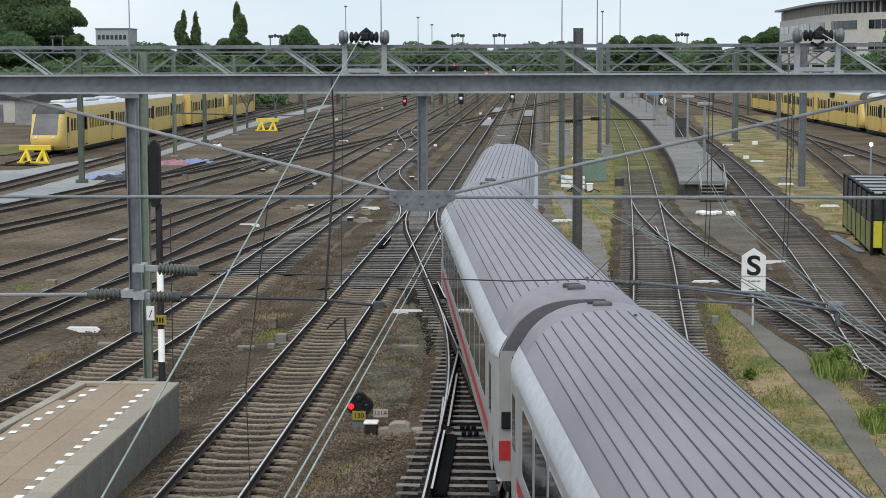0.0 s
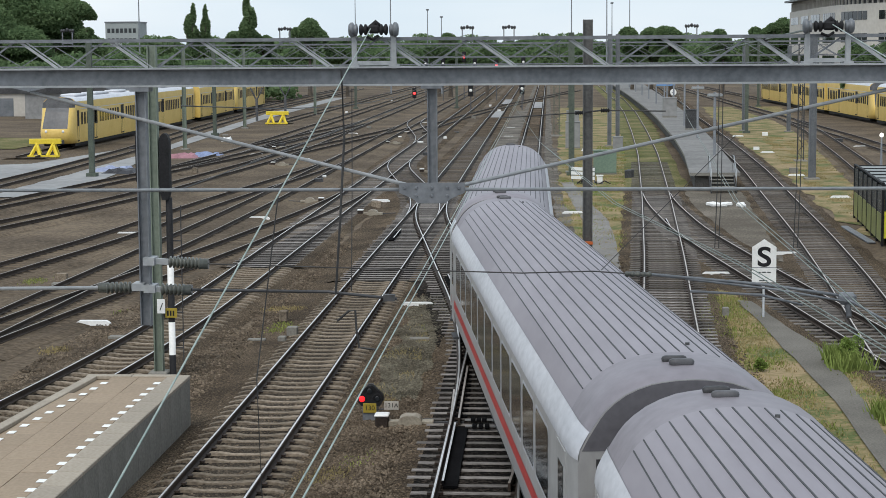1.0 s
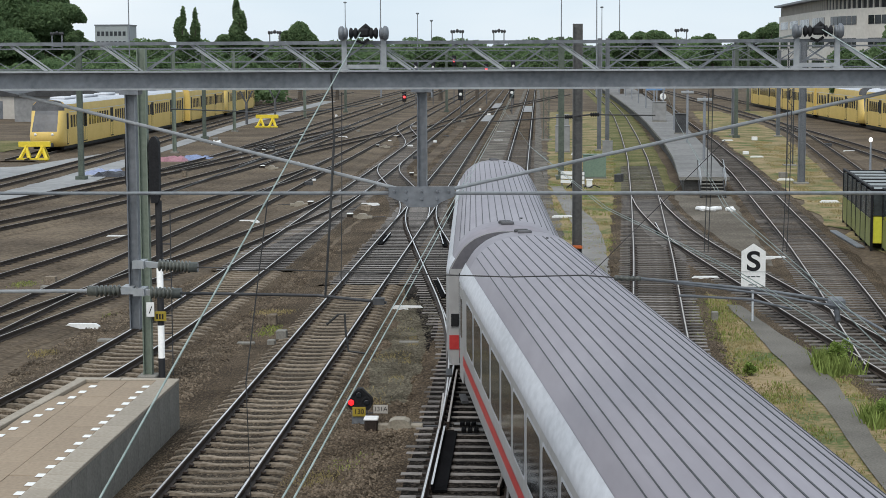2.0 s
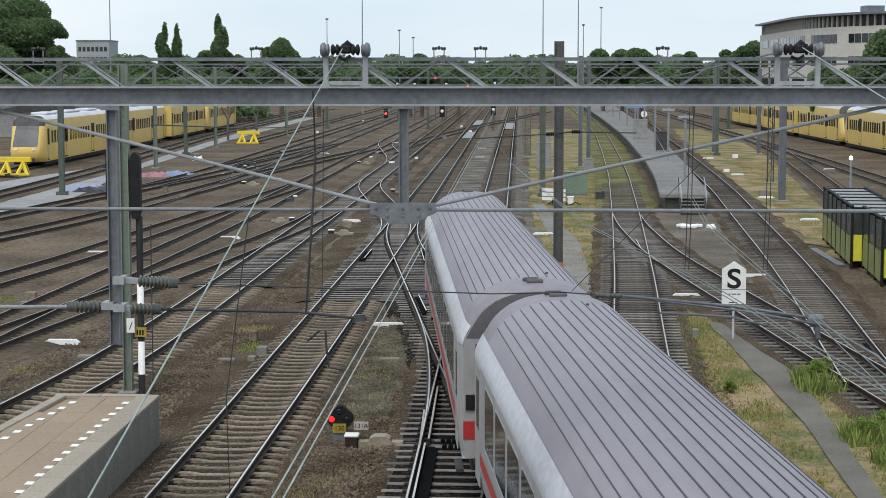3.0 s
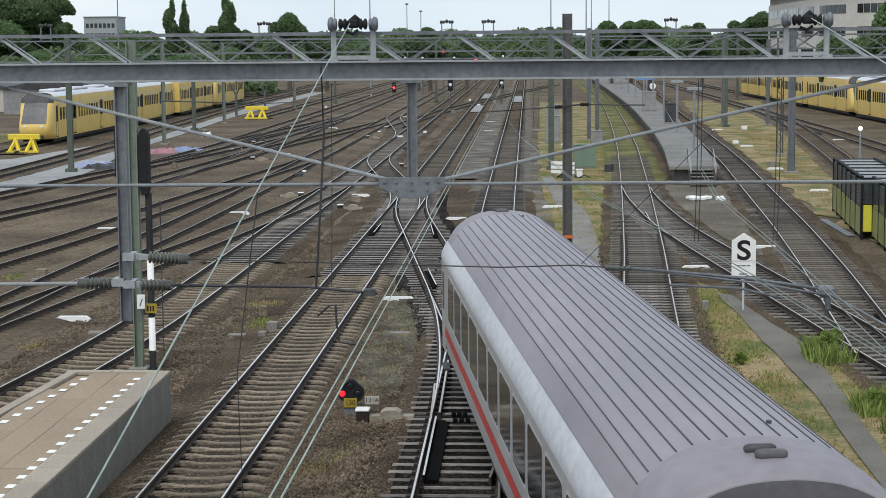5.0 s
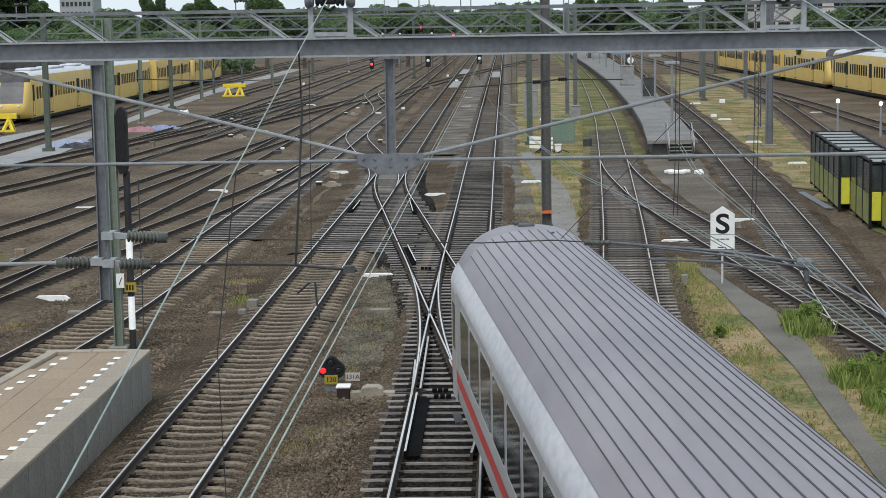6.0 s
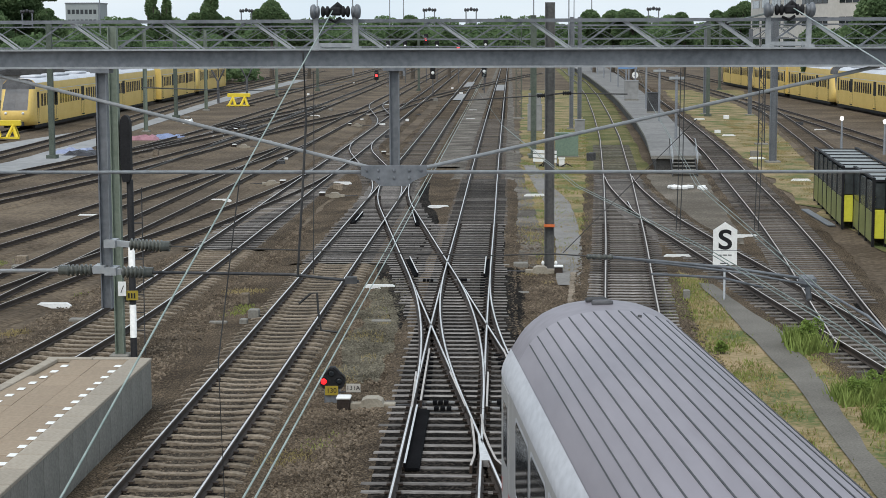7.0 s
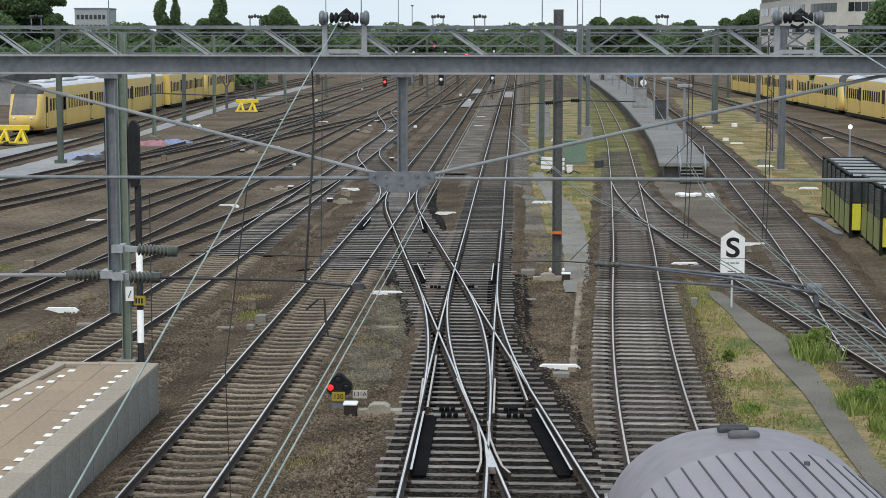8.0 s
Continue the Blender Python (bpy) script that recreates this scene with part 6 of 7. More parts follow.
def lamp_post(x, y, h, label, head="globe"):
    s = thing("lamp_post", label, "lamp post", m=pose(x, y, -0.27), group="lamp posts")
    bm = B()
    tube(bm, [(0, 0, 0), (0, 0, h)], 0.07, 7, radii=[0.09 if h < 9 else 0.16, 0.05 if h < 9 else 0.07])
    part("pole", bm, GALV, s)
    bm = B()
    if head == "globe":
        lathe(bm, [(0.06, h), (0.13, h + 0.06), (0.13, h + 0.2), (0.05, h + 0.28)], 10)
        part("lantern", bm, WHITELAMP, s)
    else:
        box(bm, -0.3, 0.3, -0.2, 0.2, h, h + 0.3, bevel=0.08)
        part("floodlight_head", bm, GALV, s)


lamp_post(22.7, 124, 2.1, "short lamp post with bright white lantern")
lamp_post(24.7, 119.5, 2.1, "short lamp post with bright white lantern")
for x, y, h in ((-37.6, 350, 18.4), (-30.7, 350, 30), (-23.5, 350, 16.2), (-20.8, 350, 14.8), (4.4, 350, 30), (11.2, 350, 30), (12.2, 350, 17.2), (15.6, 350, 20.5), (-80.2, 350, 30)):
    lamp_post(x, y, h, "tall thin floodlight mast in the distance", "flood")


def far_signal(x, y, h, red):
    s = thing("far_signal", "distant colour-light signal showing red" if red else "distant dark colour-light signal", "signal", m=pose(x, y, -0.27), group="far signals")
    bm = B()
    tube(bm, [(0, 0, 0), (0, 0, h - 0.5)], 0.08, 6)
    part("post", bm, DARKSTEEL, s)
    bm = B()
    box(bm, -0.35, 0.35, -0.15, 0.15, h - 0.8, h + 0.9, bevel=0.08)
    part("head", bm, BLACK, s)
    bm = B()
    lathe(bm, [(0.22, 0), (0.2, 0.03), (0.02, 0.05)], 10, Matrix.Translation((0, -0.15, h)) @ Matrix.Rotation(radians(90), 4, "X"))
    part("lens", bm, REDLAMPDIM if red else WHITE, s)


for q in ((-22.8, 305, 1.2, True), (-14.1, 300, 7.3, True), (-8.7, 300, 5.9, True), (-20.5, 300, 6.2, False), (-17.6, 300, 6.2, False), (-12.3, 300, 6.2, False), (-4.2, 300, 6.4, False), (-10.4, 240, 3.0, False), (-3.7, 250, 3.0, False)):
    far_signal(*q)


def buffer_stop(x, y, w, turn):
    s = thing("buffer_stop", "bright yellow steel buffer stop at the end of a siding", "buffer stop", m=pose(x, y, -0.2, 0, 0, turn), group="buffer stops")
    bm = B()
    box(bm, -w / 2, w / 2, -0.15, 0.2, 1.0, 1.42, bevel=0.03)
    part("cross_beam", bm, SIGNYELLOW, s)
    for sx in (-1, 1):
        x0 = sx * w * 0.28
        for a, b in (((x0, 0.0, 1.05), (x0, 1.6, 0.0)), ((x0 - sx * 0.12, -0.1, 1.05), (x0 + sx * 0.38, -0.7, 0.0)), ((x0, -0.1, 1.05), (x0 - sx * 0.45, -0.75, 0.0))):
            bm = B()
            beam(bm, a, b, 0.2, 0.2)
            part("strut", bm, SIGNYELLOW, s)
    bm = B()
    box(bm, -w / 2, w / 2, -0.85, -0.6, 0.0, 0.16)
    part("foot_beam", bm, SIGNYELLOW, s)


buffer_stop(-39.7, 139.5, 2.5, 3)
buffer_stop(-31.0, 204, 2.6, 0)

fb = thing("far_block", "distant pale grey building above the trees", "building", m=pose(-148.3, 620, 0))
bm = B()
box(bm, -5.7, 5.7, 0, 14, -0.27, 18.9)
part("wall", bm, FARWALL, fb)
for z in (3, 6, 9, 12, 15.4):
    for k in range(7):
        bm = B()
        box(bm, -5.0 + k * 1.5, -4.0 + k * 1.5, -0.08, 0.02, z, z + 1.5)
        part("window", bm, GLASS, fb)
bm = B()
box(bm, -5.9, 5.9, -0.2, 14.2, 18.903, 19.3)
part("roof_edge", bm, GALV, fb)


def shed(x, y, w, d, h, label, wall, turn=0):
    s = thing("shed", label, "shed", m=pose(x, y, -0.27, 0, 0, turn), group="yard sheds")
    bm = B()
    box(bm, -w / 2, w / 2, 0, d, 0, h)
    part("wall", bm, wall, s)
    bm = B()
    for sx in (-1, 1):
        vs = [bm.verts.new(q) for q in ((sx * (w / 2 + 0.3), -0.3, h + 0.003), (0, -0.3, h + w * 0.12), (0, d + 0.3, h + w * 0.12), (sx * (w / 2 + 0.3), d + 0.3, h + 0.003))]
        bm.faces.new(vs if sx < 0 else vs[::-1])
    f1 = bm.faces.new([bm.verts.new(q) for q in ((-w / 2 - 0.3, -0.3, h + 0.003), (w / 2 + 0.3, -0.3, h + 0.003), (0, -0.3, h + w * 0.12))])
    part("roof", bm, DARKSTEEL, s)
    bm = B()
    box(bm, -w * 0.2, w * 0.2, -0.04, -0.002, 0.0, min(3.0, h * 0.8))
    part("door", bm, GALV, s)


shed(-60, 225, 13, 16, 3.2, "low pale grey shed behind the sidings", PALEROAD)
shed(-50.5, 262, 10, 14, 4.2, "low grey shed with dark roof behind the railcars", CONCRETE)
shed(-73, 235, 10, 14, 3.0, "low pale grey shed behind the sidings", BRICKPALE)
meadow_strip = sheet("green_strip", [(-75, 150), (-46, 152), (-46.5, 172), (-78, 176)], -0.222, GREENGRASS, 0.6, 2.5, "green grass strip behind the railcars", category="grass")

# heap of coloured sheeting beside the pale road
for x, y, c, nm in ((-28.6, 139, (0.25, 0.12, 0.14), "faded pink"), (-26.9, 140.5, (0.16, 0.20, 0.32), "faded blue"), (-30.2, 123, (0.22, 0.25, 0.36), "faded blue"), (-29.2, 121, (0.03, 0.03, 0.035), "black")):
    s = thing("tarpaulin", nm + " crumpled tarpaulin on the ground", "tarpaulin", m=pose(x, y, -0.26))
    bm = B()
    n = 9
    g = [[bm.verts.new((i * 0.3 - 1.2, j * 0.35 - 1.4, max(0.0, 0.22 + 0.3 * noise.noise((i * 0.7 + x, j * 0.6 + y, 1))) * (0 if i in (0, n - 1) or j in (0, n - 1) else 1))) for i in range(n)] for j in range(n)]
    for j in range(n - 1):
        for i in range(n - 1):
            bm.faces.new((g[j][i], g[j][i + 1], g[j + 1][i + 1], g[j + 1][i]))
    part("sheeting", bm, mat("tarpaulin_" + nm.split()[-1] + str(int(-x)), c, tuple(q * 1.5 for q in c), 0.6, scale=1, fine=6, bump=0.3), s)

# platform furniture far off
cl = thing("platform_clock", "round white platform clock on a blue sign post", "clock", m=pose(13.4, 205, 0.84))
bm = B()
tube(bm, [(0, 0, 0), (0, 0, 3.2)], 0.08, 6)
part("post", bm, GALV, cl)
bm = B()
lathe(bm, [(0.36, -0.08), (0.36, 0.08)], 18, Matrix.Translation((0.7, 0, 2.3)) @ Matrix.Rotation(radians(90), 4, "X"))
face = part("face", bm, WHITE, cl)
bm = B()
beam(bm, (0.7, -0.09, 2.3), (0.7, -0.09, 2.56), 0.05, 0.01, up=(0, 1, 0))
part("minute_hand", bm, BLACK, face)
bm = B()
beam(bm, (0.7, -0.095, 2.3), (0.56, -0.095, 2.22), 0.06, 0.01, up=(0, 1, 0))
part("hour_hand", bm, BLACK, face)
BLUE = mat("blue_enamel", (0.10, 0.22, 0.45), (0.14, 0.28, 0.52), 0.4, bump=0)
bm = B()
box(bm, -1.2, 0.9, -0.06, 0.06, 3.0, 4.3)
part("blue_board", bm, BLUE, cl)
for k in range(9):
    yy_ = 120 + k * 24
    s = thing("platform_post", "slim grey post on the far platform", "post", m=pose(11.0 + k * 0.9 - 0.05 * k * k, yy_, 0.84), group="platform posts")
    bm = B()
    tube(bm, [(0, 0, 0), (0, 0, 4.2)], 0.09, 6)
    part("post", bm, GALV, s)
    bm = B()
    box(bm, -0.5, 0.5, -0.1, 0.1, 3.9, 4.1, bevel=0.03)
    part("lamp_head", bm, GALVLIGHT, s)


YARD_BITS = ((-31.7, 174.6), (-24.0, 120.4), (-19.2, 190.9), (-9.6, 166.3), (-9.3, 180.5), (-9.6, 139.0), (-14.5, 114.8), (-20.4, 209.8), (-14.1, 169.5), (-14.3, 110.7), (16.8, 146.5), (16.0, 118.2), (20.4, 170.9), (-6.7, 242.4), (-8.7, 267.7), (-4.0, 262.4), (-9.1, 217.5), (-19.4, 282.0), (-11.4, 159.0), (-14.8, 151.2), (-4.8, 207.1), (25.2, 157.6), (-26.1, 298.2), (-27.3, 241.5), (-23.0, 153.6))


def y_post(x, y):
    s = thing("forked_post", "dark forked steel post between sidings", "post", m=pose(x, y, -0.27), group="forked posts")
    bm = B()
    tube(bm, [(0, 0, 0), (0, 0, 2.6)], 0.16, 7)
    part("stem", bm, DARKSTEEL, s)
    for sx in (-1, 1):
        bm = B()
        tube(bm, [(0, 0, 2.5), (sx * 0.35, 0, 3.2), (sx * 0.75, 0, 4.0)], 0.1, 6)
        part("fork_arm", bm, DARKSTEEL, s)


y_post(-35.0, 214)
y_post(-33.6, 228)

# white marker caps at the foot of the dark mast
for dx in (-0.22, 0.22):
    s = thing("mast_bond", "small white insulated bond at the mast foot", "insulator", m=pose(1.31 + dx, 60.3, -0.13))
    bm = B()
    lathe(bm, [(0.03, 0), (0.03, 0.14), (0.05, 0.17), (0.05, 0.24), (0.02, 0.28)], 10)
    part("cap", bm, WHITE, s)

# little pale boxes and stakes scattered through the yard
rnd = random.Random(77)
for x, y in YARD_BITS:
    w = rnd.uniform(0.25, 0.6)
    slab("track_box", "small pale weathered box between sidings", "track box", x - w / 2, x + w / 2, y - 0.2, y + 0.2, -0.27, -0.27 + rnd.uniform(0.12, 0.4), rnd.choice((WHITE, CONCRETE, CONSLEEPER, DARKSTEEL)), "yard boxes")


# ---- wires ----
def wire(pts, r, material, label, sag=0.0, name="overhead_wire"):
    bm = B()
    out = []
    for a, b in zip(pts, pts[1:]):
        a, b = Vector(a), Vector(b)
        n = 8 if sag else 1
        for k in range(n):
            u = k / n
            q = a.lerp(b, u)
            q.z -= sag * 4 * u * (1 - u)
            out.append(q)
    out.append(Vector(pts[-1]))
    tube(bm, out, r, 5)
    return tagged(part(name, bm, material), label, "wire", group="overhead wires")


wire([(-1.82, 18.45, 8.02), (-2.06, 8, 5.67), (-2.4, 3.0, 4.4)], 0.0062, PATINA, "green patinated wire slanting down from the portal")
for dx in (-0.03, 0.03):
    wire([(-1.28 + dx, -4, 5.5), (-1.29 + dx, 18.5, 5.5), (-1.36 + dx, 60, 5.5), (-1.56 + dx, 117, 5.5)], 0.0055, PATINA, "pale green contact wire over the straight track")
    wire([(2.64 + dx, 4, 5.5), (2.62 + dx, 12.8, 5.5), (2.05 + dx, 19, 5.5), (0.99 + dx, 26.9, 5.5), (-0.2, 44, 5.55), (-1.5, 75, 5.6)], 0.0055, PATINADULL, "pale green contact wire crossing to the side track")
    wire([(2.62 + dx * 2, 4, 5.52), (2.66 + dx * 2, 12.9, 5.52), (2.72 + dx, 16.4, 5.52), (2.80 + dx, 26.9, 5.52), (4.6, 60, 5.55), (8.2, 117, 5.6)], 0.0055, PATINADULL, "pale green contact wire over the side track")
wire([(-3.56, 18.45, 5.58), (-0.28, 18.4, 5.49), (0.45, 18.4, 5.51), (1.04, 18.4, 5.47)], 0.007, WIREDARK, "thin dark cross-span wire above the tracks")
wire([(0.54, 18.4, 5.52), (0.92, 18.4, 5.91), (1.9, 18.4, 6.9)], 0.004, WIREDARK, "thin dark stay wire")
wire([(-2.12, 18.35, 7.6), (-2.10, 18.35, 6.9), (-2.15, 18.35, 6.1), (-2.21, 18.35, 5.27)], 0.013, WIREDARK, "dark twisted feeder cable hanging from the portal", name="feeder_cable")
wire([(-2.02, 18.4, 7.4), (-2.03, 18.4, 6.4), (-2.05, 18.4, 5.3)], 0.005, WIREDARK, "thin dark dropper wire", name="dropper_wire")
wire([(-1.95, 12.8, 6.741), (-2.13, 12.8, 5.4), (-2.1, 12.8, 4.3)], 0.005, WIREDARK, "thin dark dropper wire", name="dropper_wire")
for x in (1.73, 1.77, 2.53, 2.57):
    wire([(x, 18.4, 7.42), (x - 0.01, 18.4, 6.4), (x - 0.03, 18.4, 5.75)], 0.005, WIREDARK, "thin dark dropper wire", name="dropper_wire")
wire([(2.86, 18.45, 8.02), (2.82, 14, 7.56), (2.78, 10, 7.1)], 0.0062, PATINA, "green patinated wire slanting down from the portal")
wire([(-1.617, 13.5, 5.724), (-1.525, 13.5, 5.803), (-1.477, 13.5, 5.808), (-1.47, 13.5, 5.664), (-1.45, 13.5, 5.52), (-1.32, 13.5, 5.503)], 0.009, WIREDARK, "small dark hooked arm clipped to the contact wire", name="hook_arm")

arm = thing("registration_tubes", "grey steel registration tubes with clamp above the side track", "bracket")
bm = B()
insulator(bm, (0.78, 18.4, 5.48), (1.06, 18.4, 5.475), 0.03, 5)
part("insulator", bm, PORCELAIN, arm)
for pts, r in (([(1.05, 18.4, 5.475), (2.23, 18.4, 5.37), (3.04, 18.4, 5.25)], 0.016), ([(1.4, 18.4, 5.43), (2.3, 18.35, 5.33), (3.02, 18.3, 5.21)], 0.012), ([(1.45, 18.4, 5.30), (2.17, 18.4, 5.265), (2.6, 18.4, 5.16)], 0.013)):
    bm = B()
    tube(bm, pts, r, 7)
    part("tube", bm, GALV, arm)
bm = B()
box(bm, 2.96, 3.14, 18.33, 18.47, 5.17, 5.29, bevel=0.03)
tube(bm, [(3.05, 18.4, 5.2), (3.06, 18.3, 5.05)], 0.03, 7)
part("clamp", bm, GALV, arm)
bm = B()
tube(bm, [(3.06, 18.35, 5.22), (3.0, 15.0, 5.4), (2.8, 11, 5.46)], 0.012, 6)
part("pull_off", bm, GALV, arm)

wire([(-1.586, 60.5, 5.564), (1.263, 60.5, 5.741)], 0.022, WIREDARK, "dark cross-span wire fixed to the mast")
wire([(1.642, 60.5, 5.798), (3.913, 60.5, 5.765)], 0.022, WIREDARK, "dark cross-span wire fixed to the mast")
span = thing("mast_insulators", "black insulators where the cross-span meets the dark mast", "insulator")
for a_, b_ in (((0.884, 60.5, 5.712), (1.168, 60.5, 5.731)), ((1.737, 60.5, 5.798), (2.04, 60.5, 5.799))):
    bm = B()
    insulator(bm, a_, b_, 0.075, 4)
    part("insulator", bm, BLACK, span)
bm = B()
tube(bm, [(1.168, 60.5, 5.731), (1.737, 60.5, 5.798)], 0.03, 6)
part("cross_arm", bm, DARKSTEEL, span)
clamped = wire([(2.66, 18.46, 7.98), (5.116, 117.0, 6.444)], 0.011, PATINADULL, "grey-green catenary wire running from the portal into the yard")
for u in (0.05, 0.12, 0.25):
    bm = B()
    q = Vector((2.66, 18.46, 7.98)).lerp(Vector((5.116, 117.0, 6.444)), u)
    box(bm, q.x - 0.025, q.x + 0.025, q.y - 0.05, q.y + 0.05, q.z - 0.03, q.z + 0.03, bevel=0.01)
    part("clamp", bm, BLACK, clamped)

# white sheeting heap between the sidings, and scrap by the service path
for hx, hy, hw, mm, lab in ((-29.76, 164.7, 0.9, WHITE, "white crumpled sheeting heap between sidings"), (3.1, 146, 0.9, WHITE, "white crumpled bag beside the twin masts")):
    s = thing("sheeting_heap", lab, "tarpaulin", m=pose(hx, hy, -0.262))
    bm = B()
    g = [[bm.verts.new(((i / 6 - 0.5) * hw, (j / 6 - 0.5) * hw, 0 if i in (0, 6) or j in (0, 6) else hw * (0.35 + 0.3 * noise.noise((i * 0.9 + hx, j * 0.8, 2))))) for i in range(7)] for j in range(7)]
    for j in range(6):
        for i in range(6):
            bm.faces.new((g[j][i], g[j][i + 1], g[j + 1][i + 1], g[j + 1][i]))
    part("sheeting", bm, mm, s)
board = thing("barrier_board", "low white slatted barrier board beside the service path", "barrier", m=pose(2.1, 110.66, -0.27, 0, 0, -38))
for k in range(3):
    bm = B()
    box(bm, -0.9, 0.9, -0.02, 0.02, 0.2 + k * 0.27, 0.4 + k * 0.27)
    part("slat", bm, WHITE, board)
for x in (-0.85, 0.85):
    bm = B()
    box(bm, x - 0.03, x + 0.03, 0.021, 0.07, 0.0, 1.0)
    part("post", bm, GALV, board)
rnd = random.Random(31)
for k in range(7):
    sx, sy = 2.1 + 0.2 + rnd.uniform(-0.5, 1.1), 110.66 - 1.2 + rnd.uniform(-0.6, 0.4)
    s = thing("scrap_piece", "dark bent scrap metal lying in the weeds", "scrap", m=pose(sx, sy, -0.25, 0, 0, rnd.uniform(0, 180)), group="scrap by the path")
    bm = B()
    tube(bm, [(-0.35, 0, 0.02), (0.0, rnd.uniform(-0.15, 0.15), rnd.uniform(0.1, 0.35)), (0.35, 0, 0.03)], 0.035, 5)
    part("bar", bm, BLACK, s)

# longer catenary wires over the far yard
for x, y0, y1 in ((-6.2, 30, 117), (-6.3, 117, 260), (-1.5, 117, 260), (-10.8, 117, 260), (-15.8, 117, 260), (8.2, 117, 176), (13.4, 117, 176)):
    wire([(x, y0, 5.5), (x, y1, 5.5)], 0.012, WIREDARK, "dark contact wire over the yard")
    wire([(x, y0, 6.9), (x, y1, 6.9)], 0.012, WIREDARK, "dark messenger wire over the yard", sag=0.9)


# ---- plants and loose stone ----
def tuft(bm, rnd, x, y, h, n, spread):
    for _ in range(n):
        a = rnd.uniform(0, math.tau)
        px_, py_ = x + rnd.gauss(0, spread), y + rnd.gauss(0, spread)
        hh = h * rnd.uniform(0.5, 1.2)
        lx, ly = math.cos(a) * hh * 0.45, math.sin(a) * hh * 0.45
        w = 0.012 + hh * 0.03
        bm.faces.new([bm.verts.new(q) for q in ((px_ - w, py_, -0.24), (px_ + w, py_, -0.24), (px_ + lx, py_ + ly, -0.24 + hh))])


def inside(poly, x, y):
    c = False
    for (x0, y0), (x1, y1) in zip(poly, poly[1:] + poly[:1]):
        if (y0 > y) != (y1 > y) and x < (x1 - x0) * (y - y0) / (y1 - y0) + x0:
            c = not c
    return c


def meadow(name, poly, count, h, material, label, seed, clump=0.16):
    rnd = random.Random(seed)
    bm = B()
    xs_, ys_ = [p[0] for p in poly], [p[1] for p in poly]
    made = 0
    tries = 0
    while made < count and tries < count * 6:
        tries += 1
        x, y = rnd.uniform(min(xs_), max(xs_)), rnd.uniform(min(ys_), max(ys_))
        if not inside(poly, x, y) or noise.noise((x * 0.8, y * 0.5, seed)) < (-0.15 if seed < 24 else 0.08):
            continue
        if 6.1 < x < 7.3 and y < 57 and 3.9 < xs_[0] < 5:
            continue
        tuft(bm, rnd, x, y, h, 5, clump)
        made += 1
    tagged(part(name, bm, material), label, "grass", kind="stuff")


TUFTDRY = mat("dry_grass_blades", (0.21, 0.175, 0.085), (0.36, 0.28, 0.15), 0.9, scale=0.5, fine=5, bump=0, vary=0.18, third=(0.29, 0.235, 0.11), spec=0.1)
TUFTBRIGHT = mat("fresh_grass_blades", (0.115, 0.165, 0.04), (0.235, 0.29, 0.085), 0.9, scale=0.5, fine=5, bump=0, vary=0.25, spec=0.1)
TUFTGREEN = mat("green_grass_blades", (0.125, 0.16, 0.042), (0.27, 0.295, 0.09), 0.9, scale=0.5, fine=5, bump=0, vary=0.3, spec=0.1)
verge = [(3.95, 22), (9.9, 22), (8.5, 40), (7.0, 55), (5.4, 61), (4.5, 55)]
meadow("dry_grass_tufts", verge, 3000, 0.06, TUFTDRY, "dry orange grass tufts on the verge", 21)
meadow("green_grass_tufts", verge, 1700, 0.10, TUFTGREEN, "fresh green grass tufts on the verge", 22)
meadow("green_grass_tufts", [(12.6, 40), (20, 40), (19, 92), (17.6, 92), (14.3, 66), (13, 60)], 3500, 0.16, TUFTGREEN, "green grass around the shelter", 23)
meadow("dry_grass_tufts", [(16.2, 84), (18.4, 105), (24, 160), (20, 170), (15.8, 120), (14.2, 90)], 2600, 0.09, TUFTDRY, "tan grass tufts beside the siding", 24)
meadow("dry_grass_tufts", [(0.5, 64), (1.1, 60), (2.5, 60), (4.5, 90), (5.0, 108), (6.5, 140), (1.6, 140), (0.6, 110)], 1800, 0.09, TUFTDRY, "tan weeds beside the service path", 25)
meadow("dry_grass_tufts", [(-4.6, 40), (-3.1, 40), (-3.0, 58), (-3.9, 58)], 260, 0.06, TUFTDRY, "sparse dry weeds in the grey gravel", 27)
meadow("green_grass_tufts", [(0.6, 64), (2.6, 62), (5.2, 108), (9, 165), (5, 165), (0.8, 110)], 900, 0.1, TUFTGREEN, "green weeds between the tracks", 26)
for k, (x, y) in enumerate(((-3.2, 51), (-4.2, 33.8), (-3.5, 34.2), (-8.4, 55), (-7.6, 51.5), (0.9, 58.8), (-13.8, 54), (-13.2, 47), (-18.5, 62))):
    meadow("weed_patch", [(x - 0.5, y - 1.0), (x + 0.4, y - 1.2), (x + 0.6, y + 0.9), (x - 0.4, y + 1.3)], 60, 0.055, TUFTGREEN if k % 2 == 0 else TUFTDRY, "small patch of weeds in the ballast", 60 + k)


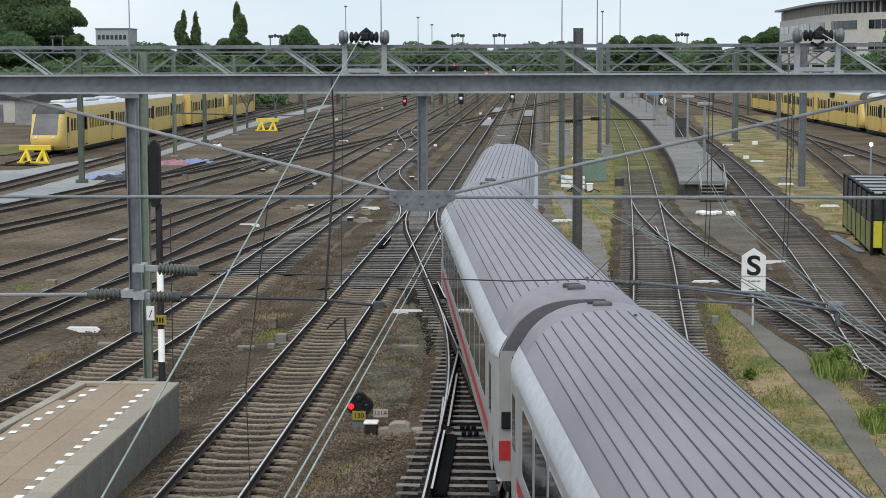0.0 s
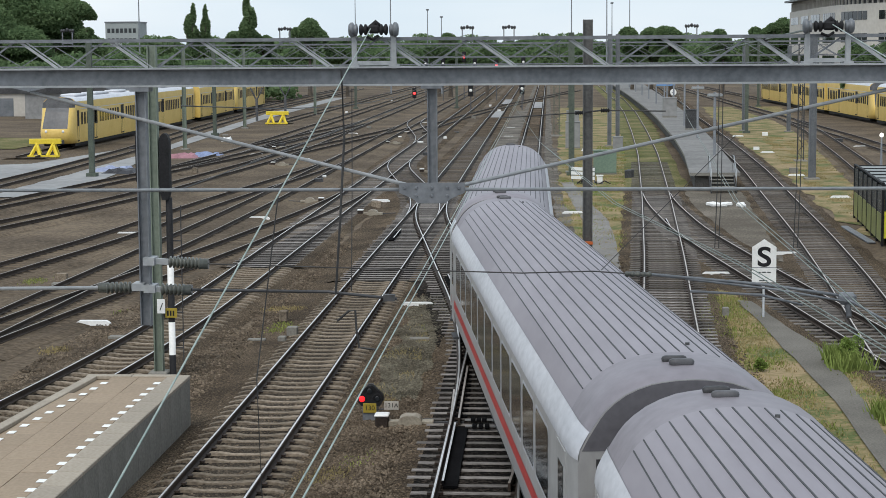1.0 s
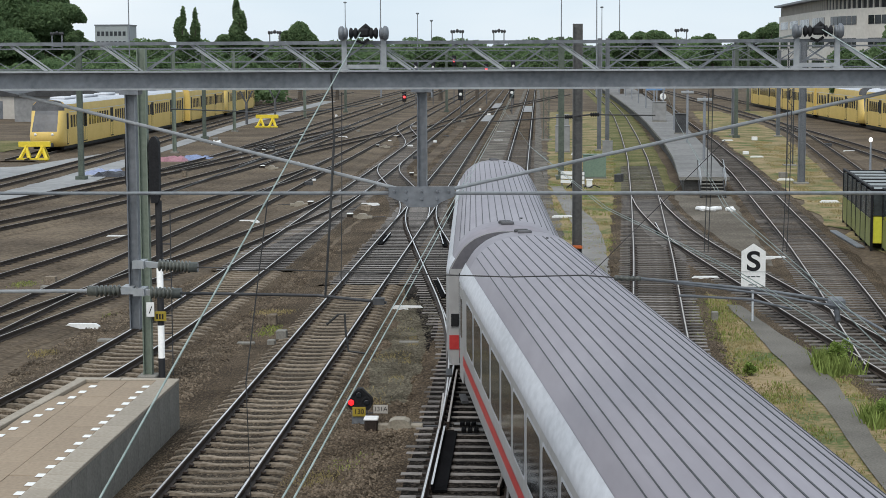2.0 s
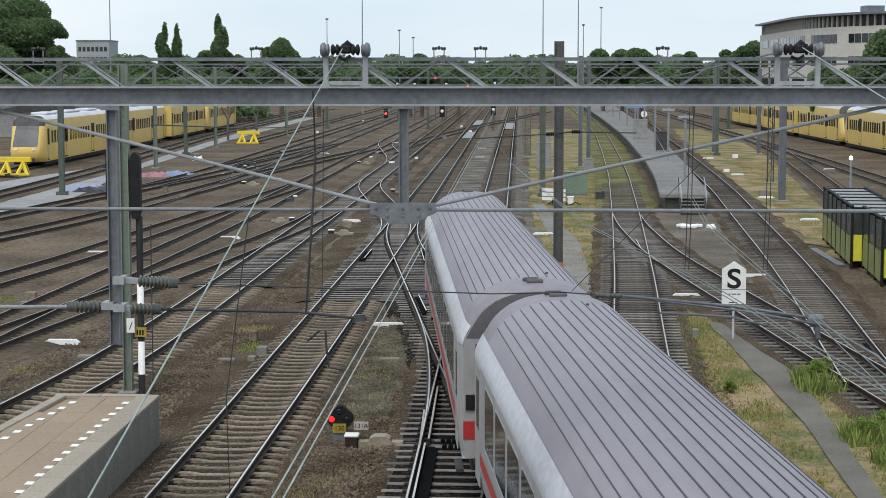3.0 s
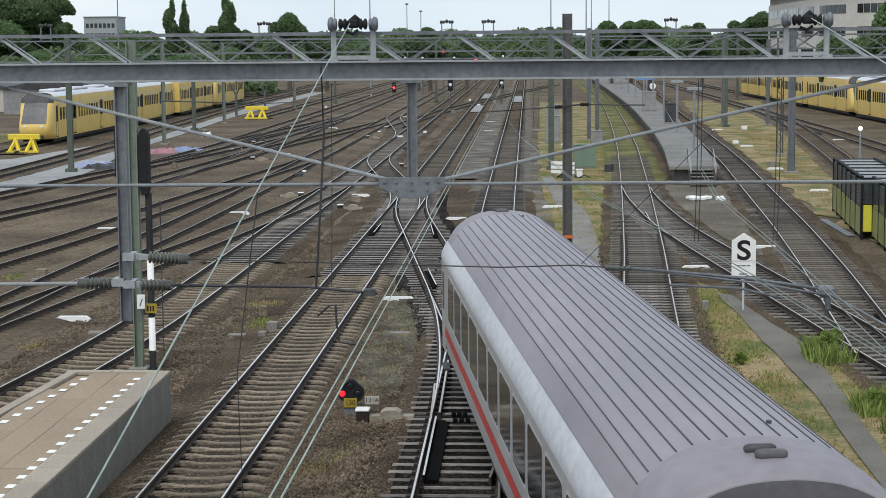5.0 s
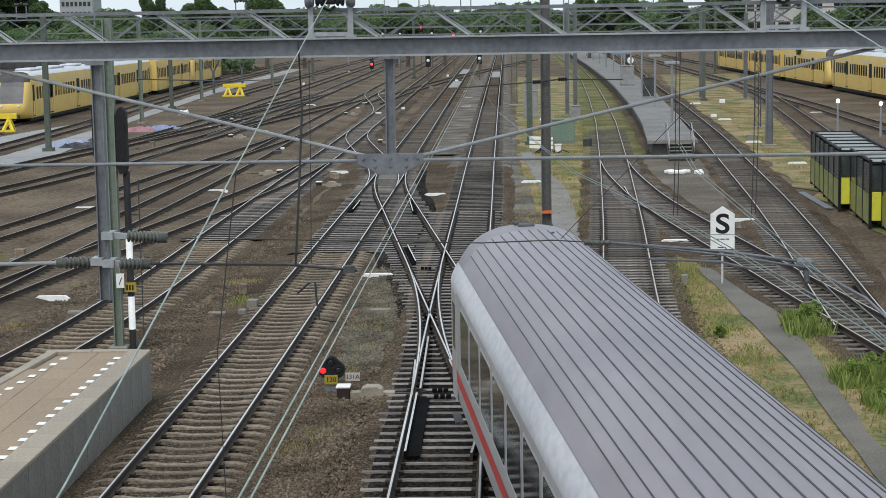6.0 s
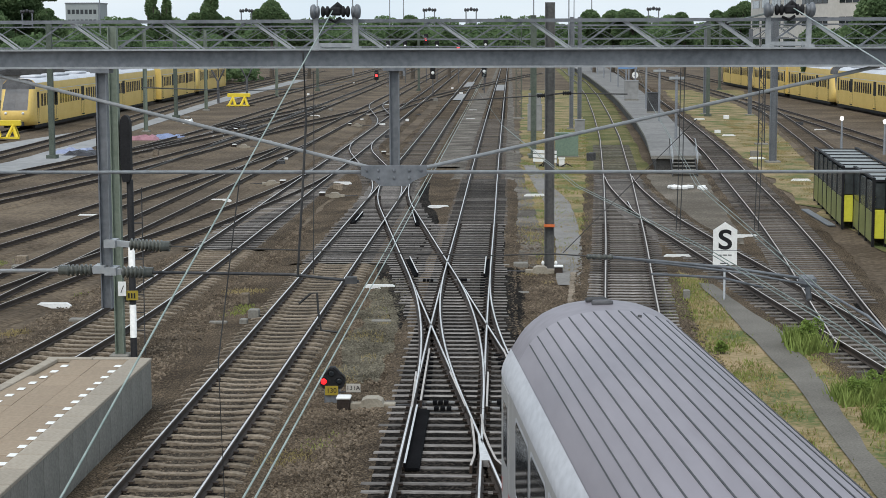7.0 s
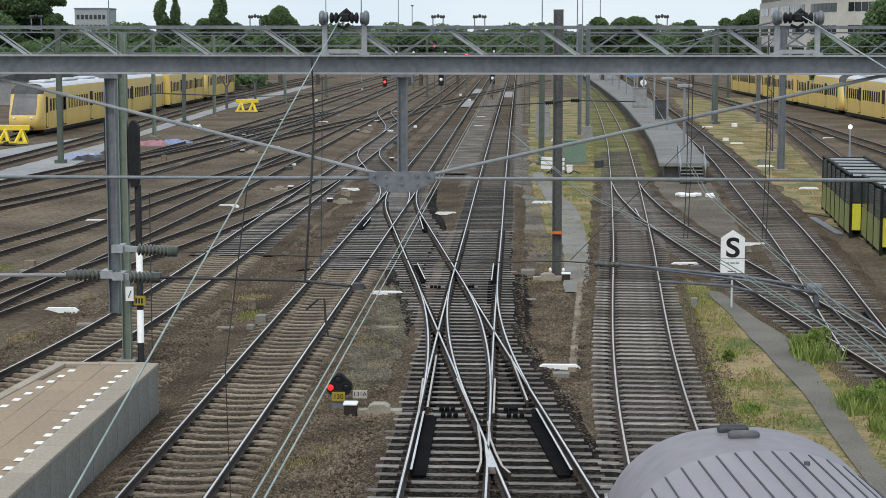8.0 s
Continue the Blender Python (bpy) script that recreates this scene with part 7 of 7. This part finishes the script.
def bush(x, y, r, h, seed):
    rnd = random.Random(seed)
    t = thing("bush", "fresh green leafy shrub beside the path", "shrub", m=pose(x, y, -0.27), group="shrubs")
    bm = B()
    bm.free()
    for k in range(7):
        a = k * 0.9
        bm = B()
        tube(bm, [(0, 0, 0), (math.cos(a) * r * 0.5, math.sin(a) * r * 0.5, h * 0.7)], 0.02, 4)
        part("stem", bm, BARK, t)
    cl = [(rnd.uniform(-0.5, 0.5) * r, rnd.uniform(-0.5, 0.5) * r, h * rnd.uniform(0.2, 0.75), r * rnd.uniform(0.2, 0.42), h * rnd.uniform(0.15, 0.35)) for _ in range(12)]
    bm = B()
    leaf_crown(bm, rnd, cl, 1500, 0.035)
    part("leaves", bm, BUSHLEAF, t)


for k, (x, y, r, h) in enumerate(((7.62, 45.4, 0.42, 0.85), (7.6, 38.9, 0.36, 0.6), (8.2, 39.3, 0.4, 0.7), (5.3, 44.7, 0.2, 0.4), (7.85, 36.4, 0.36, 0.55), (8.5, 37, 0.4, 0.6), (5.15, 38.6, 0.2, 0.22))):
    bush(x, y, r, h, 80 + k)
    meadow("tall_grass", [(x - r * 1.1, y - r * 1.8), (x + r * 1.1, y - r * 1.8), (x + r * 1.2, y + r * 1.8), (x - r * 1.2, y + r * 1.8)], 120, h * 0.6, TUFTBRIGHT, "tall fresh green grass round a shrub", 20 if k % 2 else 22, 0.1)


def stones(name, seed, count, x0, x1, y0, y1, size, keep=None, material=STONE, label="loose grey-brown crushed stone"):
    """Loose ballast: small uneven blocks."""
    rnd = random.Random(seed)
    verts, faces = [], []
    base = [(-1, -1, 0), (1, -1, 0), (1, 1, 0), (-1, 1, 0), (-0.6, -0.6, 1), (0.7, -0.5, 1), (0.6, 0.7, 1), (-0.5, 0.6, 1)]
    quads = [(4, 5, 6, 7), (0, 1, 5, 4), (1, 2, 6, 5), (2, 3, 7, 6), (3, 0, 4, 7)]
    for _ in range(count):
        y = y0 + (y1 - y0) * rnd.random() ** 1.6
        x = rnd.uniform(x0, x1)
        if keep and not keep(x, y):
            continue
        a, s = rnd.uniform(0, math.tau), size * rnd.uniform(0.5, 1.3)
        ca, sa, hz = math.cos(a) * s, math.sin(a) * s, s * rnd.uniform(0.7, 1.3)
        z = -0.245 if abs(x - AX) < 1.9 or min(abs(x - SX), abs(x - fD(y)), abs(x - fR1(y))) > 1.75 else -0.195
        o = len(verts)
        for bx, by, bz in base:
            j = rnd.uniform(0.7, 1.2)
            verts.append((x + (bx * ca - by * sa) * j, y + (bx * sa + by * ca) * j, z + bz * hz))
        faces += [tuple(o + i for i in q) for q in quads]
    me = bpy.data.meshes.new(name)
    me.from_pydata(verts, [], faces)
    me.materials.append(material)
    tagged(new(name, me), label, "ballast", kind="stuff")


def in_grey_patch(x, y):
    return 41 < y + 2 * noise.noise((x, y * 0.3, 4)) < 58 and -4.3 < x + 0.5 * noise.noise((x * 2, y * 0.5, 7)) < -3.1


def off_timbers(x, y):
    if y < 62 and min(fS(y), fD(y)) - 1.3 < x < max(fS(y), fD(y)) + 1.3:
        return False
    if in_grey_patch(x, y):
        return False
    return abs(x - fS(y)) > 1.34 and abs(x - fD(y)) > 1.34 and abs(x - fR1(y)) > 1.34 and not (y > 60 and AX - 1.3 < x < SX + 1.3)


stones("ballast_stones", 31, 90000, -7.6, 2.2, 26, 75, 0.026, off_timbers)
stones("grey_stones", 34, 26000, -4.7, -2.9, 39, 60, 0.024, in_grey_patch, GREYSTONE, "loose grey-green gravel with weeds beside the switch")
stones("ballast_stones", 32, 16000, 1.6, 5.2, 30, 70, 0.027, off_timbers)
stones("ballast_stones", 33, 18000, -13.5, -8.2, 38, 75, 0.028)


# ---- motion ----
def train_rows(i):
    """Each coach rides on two bogies, 19 m apart, along the train's way at an even 7.9 m/s."""
    rows = []
    t = 0.0
    while t < 8.01:
        yc = TAIL - SPEED * t - COACH * i - HALF - 0.2
        a = Vector((fTrain(yc - 9.5), yc - 9.5))
        b = Vector((fTrain(yc + 9.5), yc + 9.5))
        c = (a + b) / 2
        rows.append((t, pose(c.x, c.y, 0, 0, 0, -math.degrees(math.atan2(b.x - a.x, b.y - a.y)))))
        t += 0.25
    return rows


TAIL, SPEED = 81.0, 7.9


def motions():
    for i, c in enumerate(coaches):
        walk(c, train_rows(i))


motions()
